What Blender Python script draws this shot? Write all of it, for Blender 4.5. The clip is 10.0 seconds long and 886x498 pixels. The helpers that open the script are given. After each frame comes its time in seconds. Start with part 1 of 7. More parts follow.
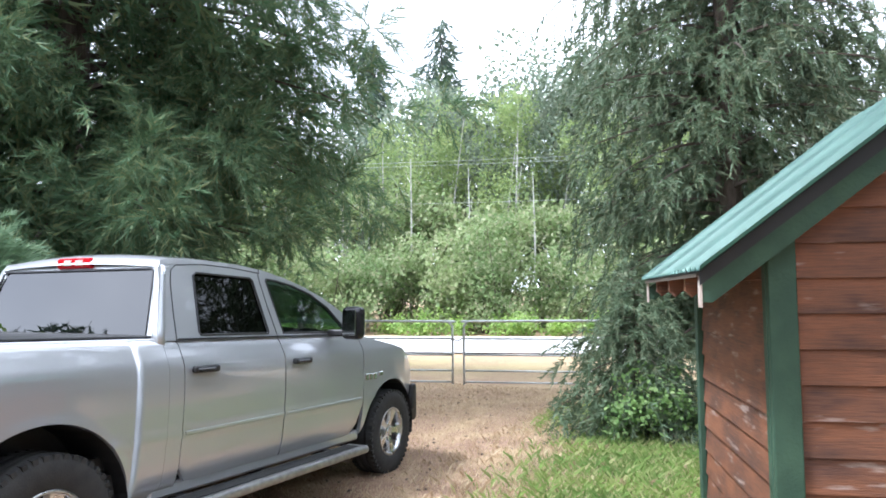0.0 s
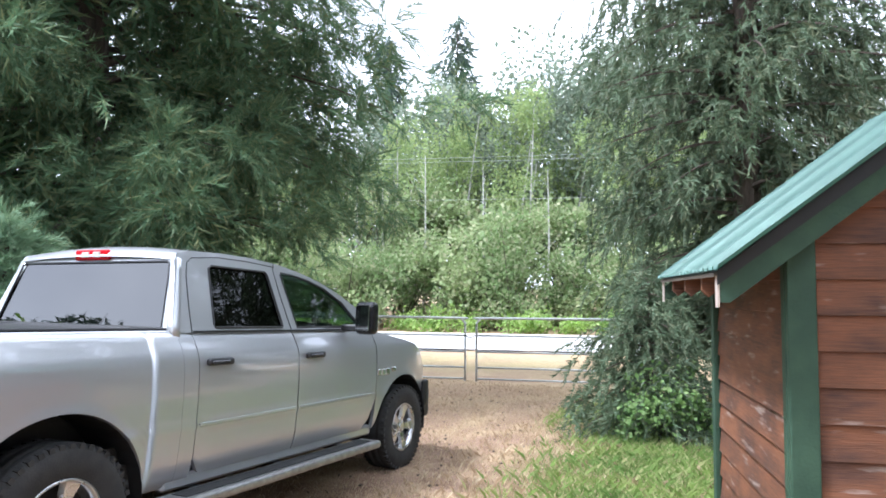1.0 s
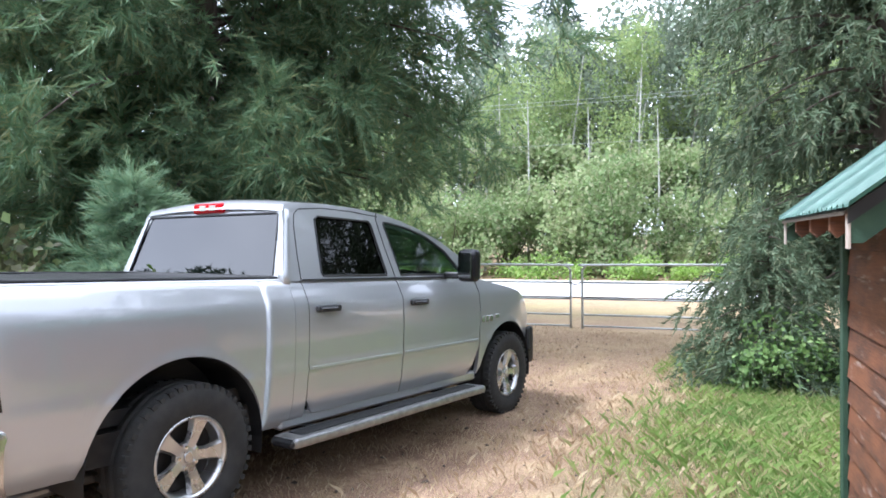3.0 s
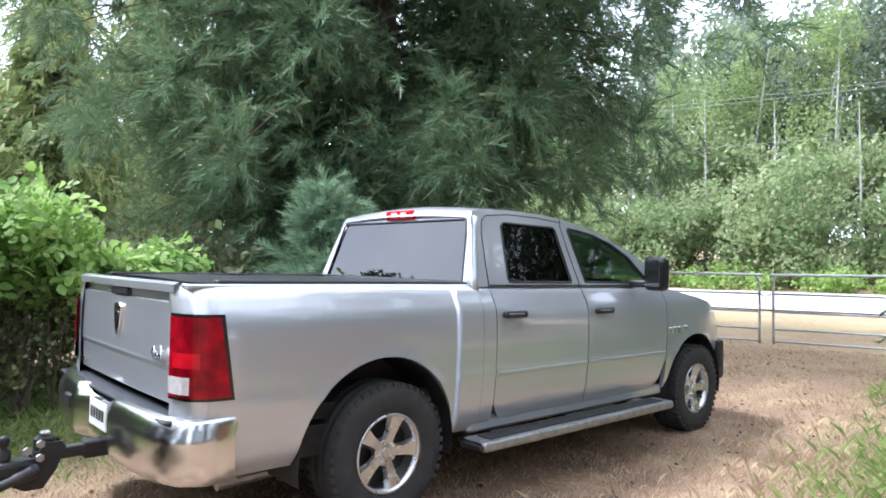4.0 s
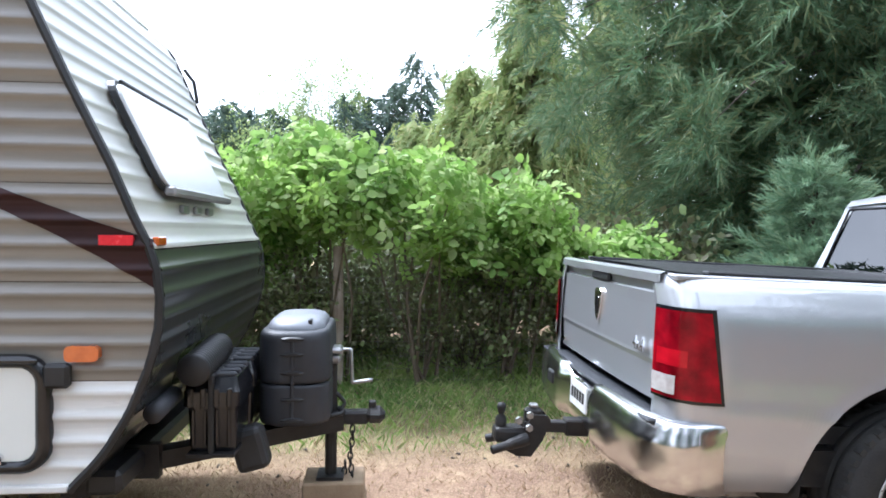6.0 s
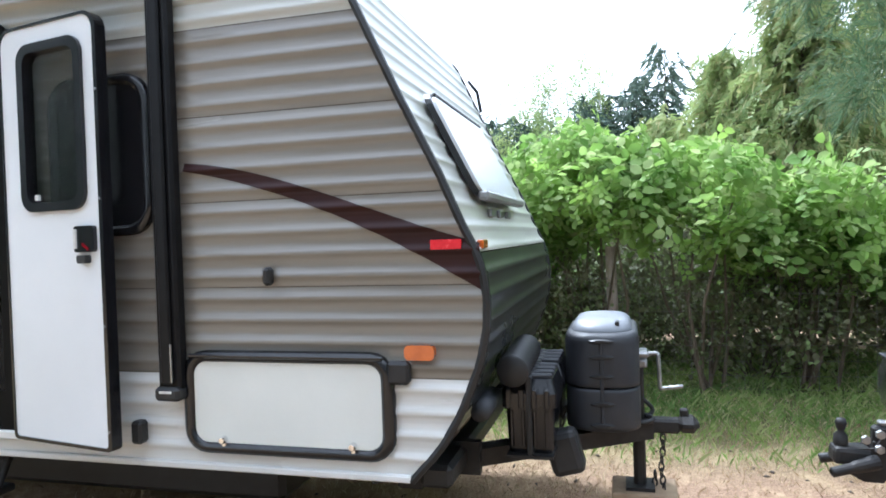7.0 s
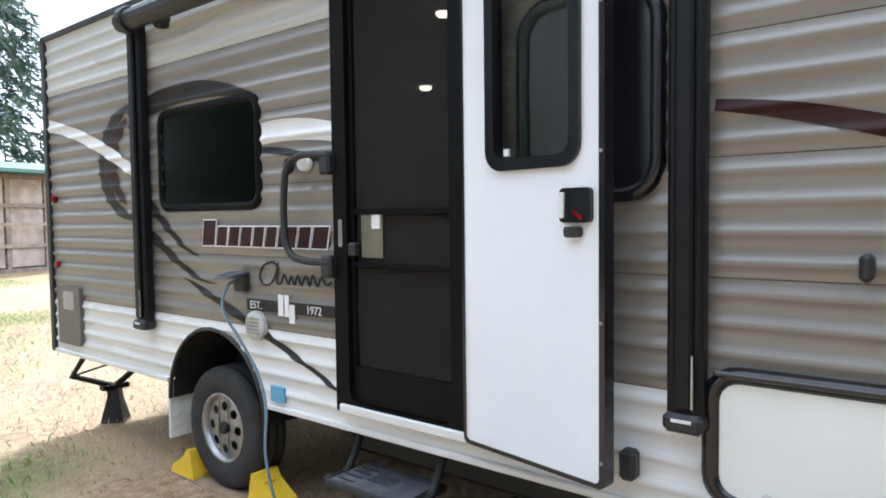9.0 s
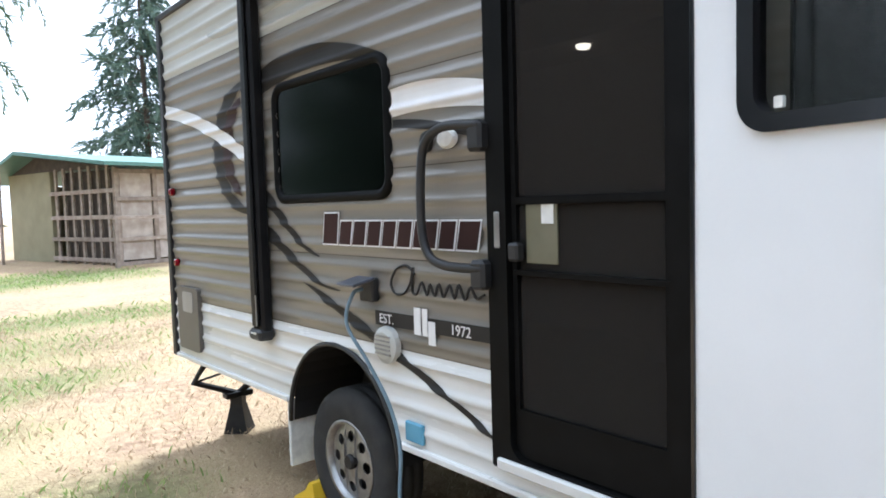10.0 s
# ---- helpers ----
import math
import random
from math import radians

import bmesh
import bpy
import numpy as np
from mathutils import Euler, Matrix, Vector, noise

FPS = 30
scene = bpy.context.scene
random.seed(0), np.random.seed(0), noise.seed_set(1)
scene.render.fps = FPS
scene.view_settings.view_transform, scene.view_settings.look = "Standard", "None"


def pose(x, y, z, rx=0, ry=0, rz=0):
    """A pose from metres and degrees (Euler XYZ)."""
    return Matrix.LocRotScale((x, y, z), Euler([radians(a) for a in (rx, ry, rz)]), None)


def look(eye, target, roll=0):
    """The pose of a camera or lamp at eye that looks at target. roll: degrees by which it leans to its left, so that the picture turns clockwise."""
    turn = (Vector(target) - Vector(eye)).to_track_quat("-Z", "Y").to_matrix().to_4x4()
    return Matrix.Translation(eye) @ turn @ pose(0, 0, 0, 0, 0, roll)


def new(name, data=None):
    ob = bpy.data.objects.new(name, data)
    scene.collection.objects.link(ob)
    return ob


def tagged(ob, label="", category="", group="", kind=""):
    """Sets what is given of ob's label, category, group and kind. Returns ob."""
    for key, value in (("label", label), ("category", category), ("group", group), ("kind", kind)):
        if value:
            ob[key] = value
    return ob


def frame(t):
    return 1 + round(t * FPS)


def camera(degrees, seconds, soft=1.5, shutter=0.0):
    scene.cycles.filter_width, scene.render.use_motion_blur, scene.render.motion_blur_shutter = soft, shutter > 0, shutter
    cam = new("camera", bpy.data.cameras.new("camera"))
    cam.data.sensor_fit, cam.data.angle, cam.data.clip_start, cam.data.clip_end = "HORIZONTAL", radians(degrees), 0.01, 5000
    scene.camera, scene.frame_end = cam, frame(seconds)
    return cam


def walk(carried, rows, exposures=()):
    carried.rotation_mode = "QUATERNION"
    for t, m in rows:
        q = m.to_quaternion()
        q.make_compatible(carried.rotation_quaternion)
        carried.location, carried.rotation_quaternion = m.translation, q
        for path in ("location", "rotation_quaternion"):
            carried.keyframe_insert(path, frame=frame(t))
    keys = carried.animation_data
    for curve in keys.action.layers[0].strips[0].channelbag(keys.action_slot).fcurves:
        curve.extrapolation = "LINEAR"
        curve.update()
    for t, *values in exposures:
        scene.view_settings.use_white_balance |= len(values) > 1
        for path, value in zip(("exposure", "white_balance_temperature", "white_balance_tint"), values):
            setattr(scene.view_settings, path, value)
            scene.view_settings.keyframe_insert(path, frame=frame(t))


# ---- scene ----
cam = camera(66.9, 10.0, soft=1.75)
PATH = [
    (0, (4.133, -2.274, 1.575), (3.327, -0.448, 1.711), -0.4),
    (0.5, (4.14, -2.274, 1.579), (3.339, -0.447, 1.726), -0.3),
    (1, (4.124, -2.269, 1.573), (3.281, -0.459, 1.699), 0.4),
    (1.5, (4.128, -2.24, 1.564), (3.173, -0.485, 1.636), 0.6),
    (2, (4.139, -2.209, 1.555), (3.107, -0.497, 1.583), -0.2),
    (2.2, (4.139, -2.2, 1.556), (3.084, -0.5, 1.571), -0.4),
    (3.3, (4.107, -2.224, 1.565), (2.923, -0.612, 1.516), -0.6),
    (3.5, (4.09, -2.239, 1.566), (2.829, -0.687, 1.513), -0.6),
    (4, (3.985, -2.303, 1.565), (2.506, -0.956, 1.559), -0.2),
    (4.2, (3.954, -2.328, 1.564), (2.424, -1.039, 1.573), 0.3),
    (4.5, (3.889, -2.373, 1.562), (2.298, -1.161, 1.564), 1.0),
    (4.8, (3.838, -2.392, 1.556), (2.149, -1.32, 1.552), 1.0),
    (5, (3.796, -2.396, 1.557), (2.029, -1.458, 1.548), 0.8),
    (5.5, (3.7, -2.326, 1.565), (1.801, -1.7, 1.537), 0.9),
    (5.7, (3.685, -2.32, 1.567), (1.748, -1.825, 1.527), 1.1),
    (6, (3.654, -2.335, 1.571), (1.663, -2.155, 1.516), 0.7),
    (6.2, (3.633, -2.358, 1.569), (1.634, -2.366, 1.502), 0.4),
    (7.3, (3.572, -2.786, 1.545), (1.682, -3.438, 1.517), -2.4),
    (7.5, (3.601, -2.871, 1.542), (1.74, -3.602, 1.508), -2.5),
    (7.8, (3.524, -2.994, 1.554), (1.72, -3.856, 1.509), -2.5),
    (8, (3.442, -3.111, 1.563), (1.686, -4.068, 1.53), -2.2),
    (8.2, (3.381, -3.238, 1.559), (1.678, -4.286, 1.533), -1.8),
    (8.5, (3.314, -3.449, 1.554), (1.705, -4.635, 1.512), -1.1),
    (8.8, (3.247, -3.693, 1.557), (1.713, -4.975, 1.499), -0.7),
    (9, (3.182, -3.828, 1.562), (1.619, -5.071, 1.463), -0.7),
    (9.2, (3.092, -3.959, 1.569), (1.534, -5.207, 1.445), -1.2),
    (9.5, (2.914, -4.148, 1.581), (1.454, -5.511, 1.481), -1.7),
    (9.8, (2.79, -4.342, 1.592), (1.418, -5.794, 1.493), -1.6),
    (10, (2.715, -4.492, 1.579), (1.405, -5.998, 1.446), -1.7),
]
EXPOSURES = [(0.0, 1.3, 5640, 12.5), (2.0, 1.29, 5560, 14), (4.5, 1.25, 5580, 14), (6.0, 1.26, 5500, 12.5), (7.5, 1.28, 5400, 8.5), (9.0, 1.34, 5460, 9), (10.0, 1.22, 5430, 9)]
walk(cam, [(t, look(eye, target, roll)) for t, eye, target, roll in PATH], EXPOSURES)

from mathutils.geometry import tessellate_polygon

# ---------- light ----------
SUN_EL, SUN_AZ = radians(54), radians(228)
world = bpy.data.worlds.new("overcast_sky")
scene.world = world
world.use_nodes = True
wn, wl = world.node_tree.nodes, world.node_tree.links
wn.clear()
w_out, w_bg = wn.new("ShaderNodeOutputWorld"), wn.new("ShaderNodeBackground")
w_sky, w_mix = wn.new("ShaderNodeTexSky"), wn.new("ShaderNodeMix")
w_co, w_cl, w_rp = wn.new("ShaderNodeTexCoord"), wn.new("ShaderNodeTexNoise"), wn.new("ShaderNodeValToRGB")
w_sky.sky_type, w_sky.sun_disc = "NISHITA", False
w_sky.sun_elevation, w_sky.sun_rotation = SUN_EL, SUN_AZ
w_mix.data_type = "RGBA"
w_mix.inputs[0].default_value = 0.88
w_cl.inputs["Scale"].default_value, w_cl.inputs["Detail"].default_value = 2.2, 6
w_rp.color_ramp.elements[0].position, w_rp.color_ramp.elements[0].color = 0.35, (8.0, 8.2, 8.6, 1)
w_rp.color_ramp.elements[1].position, w_rp.color_ramp.elements[1].color = 0.65, (12.5, 12.6, 12.6, 1)
w_bg.inputs[1].default_value = 0.13
wl.new(w_co.outputs["Generated"], w_cl.inputs["Vector"])
wl.new(w_cl.outputs["Fac"], w_rp.inputs[0])
wl.new(w_sky.outputs[0], w_mix.inputs["A"])
wl.new(w_rp.outputs[0], w_mix.inputs["B"])
wl.new(w_mix.outputs["Result"], w_bg.inputs[0])
wl.new(w_bg.outputs[0], w_out.inputs[0])
sun = new("sun", bpy.data.lights.new("sun", "SUN"))
sun.data.energy, sun.data.angle, sun.data.color = 3.2, radians(10), (1.0, 0.98, 0.94)
sun.matrix_basis = look((30 * math.sin(SUN_AZ), 30 * math.cos(SUN_AZ), 48), (0, 0, 0))


# ---------- materials ----------
def material(name, c1, c2=None, scale=6.0, rough=0.6, metal=0.0, bump=0.0, bscale=80.0, coat=0.0, island=0.0, stretch=(1, 1, 1), rvar=0.1, spec=0.5, dist=0.01):
    """Two colours mixed by noise at two scales, with fine relief."""
    m = bpy.data.materials.new(name)
    m.use_nodes = True
    n, l = m.node_tree.nodes, m.node_tree.links
    b = n["Principled BSDF"]
    b.inputs["Roughness"].default_value, b.inputs["Metallic"].default_value = rough, metal
    b.inputs["Coat Weight"].default_value, b.inputs["Coat Roughness"].default_value = coat, 0.04
    b.inputs["Specular IOR Level"].default_value = spec
    co, mp = n.new("ShaderNodeTexCoord"), n.new("ShaderNodeMapping")
    mp.inputs["Scale"].default_value = stretch
    l.new(co.outputs["Object"], mp.inputs["Vector"])
    big, fine = n.new("ShaderNodeTexNoise"), n.new("ShaderNodeTexNoise")
    big.inputs["Scale"].default_value, big.inputs["Detail"].default_value = scale, 6
    fine.inputs["Scale"].default_value, fine.inputs["Detail"].default_value = bscale, 4
    for t in (big, fine):
        l.new(mp.outputs[0], t.inputs["Vector"])
    ramp = n.new("ShaderNodeValToRGB")
    ramp.color_ramp.elements[0].position, ramp.color_ramp.elements[1].position = 0.35, 0.68
    ramp.color_ramp.elements[0].color, ramp.color_ramp.elements[1].color = (*c1, 1), (*(c2 or c1), 1)
    l.new(big.outputs["Fac"], ramp.inputs[0])
    last = ramp.outputs[0]
    if island:
        geo, hsv, mr = n.new("ShaderNodeObjectInfo"), n.new("ShaderNodeHueSaturation"), n.new("ShaderNodeMapRange")
        mr.inputs["To Min"].default_value, mr.inputs["To Max"].default_value = 1 - island, 1 + island
        l.new(geo.outputs["Random"], mr.inputs["Value"])
        l.new(mr.outputs[0], hsv.inputs["Value"])
        l.new(last, hsv.inputs["Color"])
        last = hsv.outputs[0]
    l.new(last, b.inputs["Base Color"])
    rr = n.new("ShaderNodeMapRange")
    rr.inputs["To Min"].default_value, rr.inputs["To Max"].default_value = max(0.02, rough - rvar), min(1, rough + rvar)
    l.new(big.outputs["Fac"], rr.inputs["Value"])
    l.new(rr.outputs[0], b.inputs["Roughness"])
    if bump:
        bp = n.new("ShaderNodeBump")
        bp.inputs["Strength"].default_value, bp.inputs["Distance"].default_value = bump, dist
        l.new(fine.outputs["Fac"], bp.inputs["Height"])
        l.new(bp.outputs[0], b.inputs["Normal"])
    return m


def leaf_material(name, c1, c2, c3, scale=0.7, through_light=0.35):
    """Leaves: clumps of two greens, each leaf a little different, light passing through."""
    m = bpy.data.materials.new(name)
    m.use_nodes = True
    n, l = m.node_tree.nodes, m.node_tree.links
    b, out = n["Principled BSDF"], n["Material Output"]
    b.inputs["Roughness"].default_value, b.inputs["Specular IOR Level"].default_value = 0.6, 0.3
    co, big, geo = n.new("ShaderNodeTexCoord"), n.new("ShaderNodeTexNoise"), n.new("ShaderNodeNewGeometry")
    big.inputs["Scale"].default_value, big.inputs["Detail"].default_value = scale, 5
    l.new(co.outputs["Object"], big.inputs["Vector"])
    ramp, mix = n.new("ShaderNodeValToRGB"), n.new("ShaderNodeMix")
    mix.data_type = "RGBA"
    ramp.color_ramp.elements[0].position, ramp.color_ramp.elements[1].position = 0.38, 0.62
    ramp.color_ramp.elements[0].color, ramp.color_ramp.elements[1].color = (*c1, 1), (*c2, 1)
    l.new(big.outputs["Fac"], ramp.inputs[0])
    pw = n.new("ShaderNodeMath")
    pw.operation, pw.inputs[1].default_value = "POWER", 3.0
    l.new(geo.outputs["Random Per Island"], pw.inputs[0])
    l.new(pw.outputs[0], mix.inputs[0])
    l.new(ramp.outputs[0], mix.inputs["A"])
    mix.inputs["B"].default_value = (*c3, 1)
    l.new(mix.outputs["Result"], b.inputs["Base Color"])
    tr, add = n.new("ShaderNodeBsdfTranslucent"), n.new("ShaderNodeMixShader")
    l.new(mix.outputs["Result"], tr.inputs["Color"])
    add.inputs[0].default_value = through_light
    l.new(b.outputs[0], add.inputs[1])
    l.new(tr.outputs[0], add.inputs[2])
    l.new(add.outputs[0], out.inputs["Surface"])
    return m


def glass_material(name, tint, rough=0.0, ior=1.45):
    m = bpy.data.materials.new(name)
    m.use_nodes = True
    n, l = m.node_tree.nodes, m.node_tree.links
    out = n["Material Output"]
    n.remove(n["Principled BSDF"])
    tr, gl, mx, lw = (n.new("ShaderNodeBsdfTransparent"), n.new("ShaderNodeBsdfGlossy"), n.new("ShaderNodeMixShader"), n.new("ShaderNodeLayerWeight"))
    pw, mr = n.new("ShaderNodeMath"), n.new("ShaderNodeMapRange")
    tr.inputs["Color"].default_value = (*tint, 1)
    gl.inputs["Roughness"].default_value = rough
    f0 = ((ior - 1) / (ior + 1)) ** 2
    pw.operation, pw.inputs[1].default_value = "POWER", 4.0
    mr.inputs["To Min"].default_value = f0
    l.new(lw.outputs["Facing"], pw.inputs[0])
    l.new(pw.outputs[0], mr.inputs["Value"])
    l.new(mr.outputs[0], mx.inputs[0])
    l.new(tr.outputs[0], mx.inputs[1])
    l.new(gl.outputs[0], mx.inputs[2])
    l.new(mx.outputs[0], out.inputs["Surface"])
    return m


PAINT = material("silver_paint", (0.41, 0.42, 0.435), (0.43, 0.44, 0.455), 1.5, 0.33, 0.5, 0.0, 900, 1.0, rvar=0.02)
PAINT.node_tree.nodes["Principled BSDF"].inputs["Coat IOR"].default_value = 1.9
BUMPERCHROME = material("dulled_chrome", (0.6, 0.6, 0.61), (0.68, 0.68, 0.68), 5, 0.2, 1.0, rvar=0.05)
CHROME = material("chrome", (0.75, 0.75, 0.76), (0.8, 0.8, 0.8), 4, 0.08, 1.0, rvar=0.04)
ALLOY = material("alloy_wheel", (0.5, 0.5, 0.5), (0.62, 0.62, 0.62), 9, 0.28, 0.9)
RUBBER = material("tyre_rubber", (0.018, 0.018, 0.018), (0.035, 0.034, 0.032), 12, 0.85, bump=0.3, bscale=120)
BLACK = material("black_plastic", (0.012, 0.012, 0.013), (0.02, 0.02, 0.021), 10, 0.5, bump=0.1, bscale=300)
BLACKGLOSS = material("black_gloss", (0.008, 0.008, 0.01), (0.012, 0.012, 0.014), 10, 0.18)
IRON = material("black_iron", (0.012, 0.012, 0.013), (0.03, 0.027, 0.025), 14, 0.55, 0.3, 0.2, 160)
STEEL = material("grey_steel", (0.3, 0.3, 0.3), (0.42, 0.42, 0.42), 20, 0.4, 0.9, 0.1, 200)
REDLENS = material("red_lens", (0.12, 0.001, 0.005), (0.34, 0.003, 0.012), 9, 0.15, bump=0.1, bscale=120, spec=0.25)
BRIGHTRED = material("bright_red_lens", (0.36, 0.004, 0.012), (0.5, 0.006, 0.016), 20, 0.15, spec=0.3)
CLEARLENS = material("clear_lens", (0.6, 0.55, 0.52), (0.75, 0.72, 0.7), 30, 0.15, 0.3, coat=1.0)
ORANGELENS = material("orange_lens", (0.5, 0.10, 0.012), (0.62, 0.14, 0.02), 20, 0.2, coat=1.0)
WHITEPLATE = material("white_plate", (0.6, 0.6, 0.58), (0.75, 0.75, 0.72), 25, 0.4)
TINT = glass_material("dark_tinted_glass", (0.05, 0.055, 0.055))
SMOKED = glass_material("smoked_window", (0.05, 0.052, 0.05), rough=0.12)
DOORGLASS = glass_material("frosted_grey_glass", (0.78, 0.78, 0.75), rough=0.2, ior=1.35)
GREENGLASS = glass_material("green_tinted_glass", (0.42, 0.5, 0.46))
WHITE = material("white_aluminium", (0.62, 0.62, 0.60), (0.72, 0.72, 0.70), 1.3, 0.28, bump=0.08, bscale=7, stretch=(1, 0.5, 5), dist=0.012)
TAN = material("taupe_aluminium", (0.18, 0.164, 0.141), (0.22, 0.204, 0.176), 1.1, 0.25, bump=0.12, bscale=7, stretch=(1, 0.5, 5), rvar=0.06, spec=0.7, dist=0.012)
TOPBAND = material("cream_top_sheet", (0.44, 0.445, 0.41), (0.52, 0.525, 0.49), 1.3, 0.3, bump=0.08, bscale=7, stretch=(1, 0.5, 5), dist=0.012)
CREAM = material("cream_aluminium", (0.50, 0.50, 0.45), (0.57, 0.57, 0.52), 1.3, 0.32)
DOORWHITE = material("white_door_skin", (0.70, 0.72, 0.74), (0.76, 0.78, 0.80), 1.5, 0.35, bump=0.03, bscale=90)
COMPWHITE = material("ivory_hatch_skin", (0.68, 0.69, 0.65), (0.74, 0.75, 0.71), 2.5, 0.4, bump=0.04, bscale=90)
DARKFRONT = material("charcoal_aluminium", (0.03, 0.031, 0.03), (0.042, 0.044, 0.042), 2, 0.3)
DECALDARK = material("charcoal_decal", (0.022, 0.021, 0.02), (0.03, 0.028, 0.026), 5, 0.5, spec=0.2)
DECALRED = material("maroon_decal", (0.024, 0.009, 0.009), (0.034, 0.012, 0.011), 5, 0.45, spec=0.2)
DECALWHITE = material("white_decal", (0.68, 0.68, 0.68), (0.74, 0.74, 0.74), 5, 0.35)
GREENTRIM = material("green_trim_paint", (0.018, 0.05, 0.028), (0.032, 0.072, 0.04), 9, 0.7, bump=0.3, bscale=60)
GREENMETAL = material("green_roof_metal", (0.075, 0.17, 0.138), (0.115, 0.225, 0.185), 3, 0.45, 0.1, bump=0.05, bscale=120)
SIDING = bpy.data.materials.new("red_stained_siding")


def siding_nodes():
    """Worn red stain on boards: grain along the board, darker blotches, pale bare scuffs."""
    SIDING.use_nodes = True
    n, l = SIDING.node_tree.nodes, SIDING.node_tree.links
    b = n["Principled BSDF"]
    b.inputs["Roughness"].default_value = 0.75
    co, info, off = n.new("ShaderNodeTexCoord"), n.new("ShaderNodeObjectInfo"), n.new("ShaderNodeVectorMath")
    sc = n.new("ShaderNodeVectorMath")
    sc.operation, off.operation = "SCALE", "ADD"
    sc.inputs[0].default_value = (31, 17, 7)
    l.new(info.outputs["Random"], sc.inputs["Scale"])
    l.new(co.outputs["Object"], off.inputs[0])
    l.new(sc.outputs[0], off.inputs[1])

    def tex(scale, stretch, detail=6):
        mp, t = n.new("ShaderNodeMapping"), n.new("ShaderNodeTexNoise")
        mp.inputs["Scale"].default_value = stretch
        t.inputs["Scale"].default_value, t.inputs["Detail"].default_value = scale, detail
        l.new(off.outputs[0], mp.inputs["Vector"])
        l.new(mp.outputs[0], t.inputs["Vector"])
        return t.outputs["Fac"]

    def ramp(src, p0, c0, p1, c1):
        r = n.new("ShaderNodeValToRGB")
        r.color_ramp.elements[0].position, r.color_ramp.elements[0].color = p0, (*c0, 1)
        r.color_ramp.elements[1].position, r.color_ramp.elements[1].color = p1, (*c1, 1)
        l.new(src, r.inputs[0])
        return r.outputs[0]

    def mix(f, a, c):
        m = n.new("ShaderNodeMix")
        m.data_type = "RGBA"
        l.new(f, m.inputs[0])
        l.new(a, m.inputs["A"])
        l.new(c, m.inputs["B"])
        return m.outputs["Result"]

    stain = ramp(tex(3, (1, 1, 2)), 0.35, (0.042, 0.019, 0.014), 0.6, (0.185, 0.068, 0.028))
    grain = ramp(tex(16, (0.5, 4, 8)), 0.3, (0.055, 0.025, 0.016), 0.7, (0.205, 0.083, 0.036))
    half = n.new("ShaderNodeValue")
    half.outputs[0].default_value = 0.4
    base = mix(half.outputs[0], stain, grain)
    pale = ramp(tex(7, (0.6, 2, 3)), 0.60, (0, 0, 0), 0.74, (0.7, 0.7, 0.7))
    bare = ramp(tex(40, (0.4, 3, 6)), 0.3, (0.26, 0.20, 0.17), 0.7, (0.45, 0.38, 0.33))
    l.new(mix(pale, base, bare), b.inputs["Base Color"])
    bp = n.new("ShaderNodeBump")
    bp.inputs["Strength"].default_value, bp.inputs["Distance"].default_value = 0.5, 0.006
    l.new(tex(30, (0.4, 4, 8)), bp.inputs["Height"])
    l.new(bp.outputs[0], b.inputs["Normal"])


siding_nodes()
WEATHERED = material("weathered_timber", (0.24, 0.185, 0.15), (0.36, 0.30, 0.25), 6, 0.85, bump=0.4, bscale=60, island=0.2)
PALEBOARD = material("pale_plywood", (0.34, 0.275, 0.225), (0.54, 0.47, 0.41), 2.5, 0.8, bump=0.2, bscale=50, island=0.12)
OCHRE = material("tan_barn_wall", (0.27, 0.245, 0.15), (0.33, 0.30, 0.19), 2, 0.75, bump=0.1, bscale=40)
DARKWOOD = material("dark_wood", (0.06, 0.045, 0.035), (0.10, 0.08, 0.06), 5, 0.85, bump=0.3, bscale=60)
BLOCKWOOD = material("wood_block", (0.22, 0.15, 0.09), (0.33, 0.24, 0.15), 8, 0.8, bump=0.3, bscale=80)
GALV = material("galvanised_tube", (0.42, 0.43, 0.42), (0.52, 0.53, 0.52), 9, 0.45, 0.7)
WIRE = material("fence_wire", (0.16, 0.15, 0.14), (0.24, 0.23, 0.22), 20, 0.6, 0.6)
BARK = material("bark", (0.055, 0.04, 0.03), (0.11, 0.085, 0.065), 7, 0.9, bump=0.8, bscale=22, stretch=(3, 3, 0.5), dist=0.03)
PALESTEM = material("brown_stem", (0.10, 0.075, 0.05), (0.17, 0.13, 0.09), 7, 0.85, bump=0.4, bscale=40)
PALEBARK = material("pale_bark", (0.32, 0.31, 0.28), (0.48, 0.47, 0.43), 6, 0.8, bump=0.4, bscale=20)
YELLOW = material("yellow_plastic", (0.75, 0.48, 0.02), (0.8, 0.55, 0.03), 9, 0.5)
BLUE = material("blue_plastic", (0.10, 0.30, 0.45), (0.14, 0.36, 0.5), 9, 0.5)
CHARCOAL = material("charcoal_poly", (0.02, 0.022, 0.027), (0.032, 0.034, 0.04), 7, 0.5, bump=0.25, bscale=220)
SEATCLOTH = material("grey_cloth", (0.05, 0.05, 0.05), (0.08, 0.08, 0.08), 20, 0.9)
ROAD = material("pale_road", (0.42, 0.41, 0.40), (0.52, 0.51, 0.49), 1.2, 0.85, bump=0.3, bscale=40)
DOORBLACK = material("matt_black_door", (0.003, 0.003, 0.003), (0.006, 0.006, 0.006), 9, 0.55, spec=0.1)
SATINBLACK = material("satin_black_aluminium", (0.006, 0.006, 0.007), (0.01, 0.01, 0.011), 10, 0.4, spec=0.2)
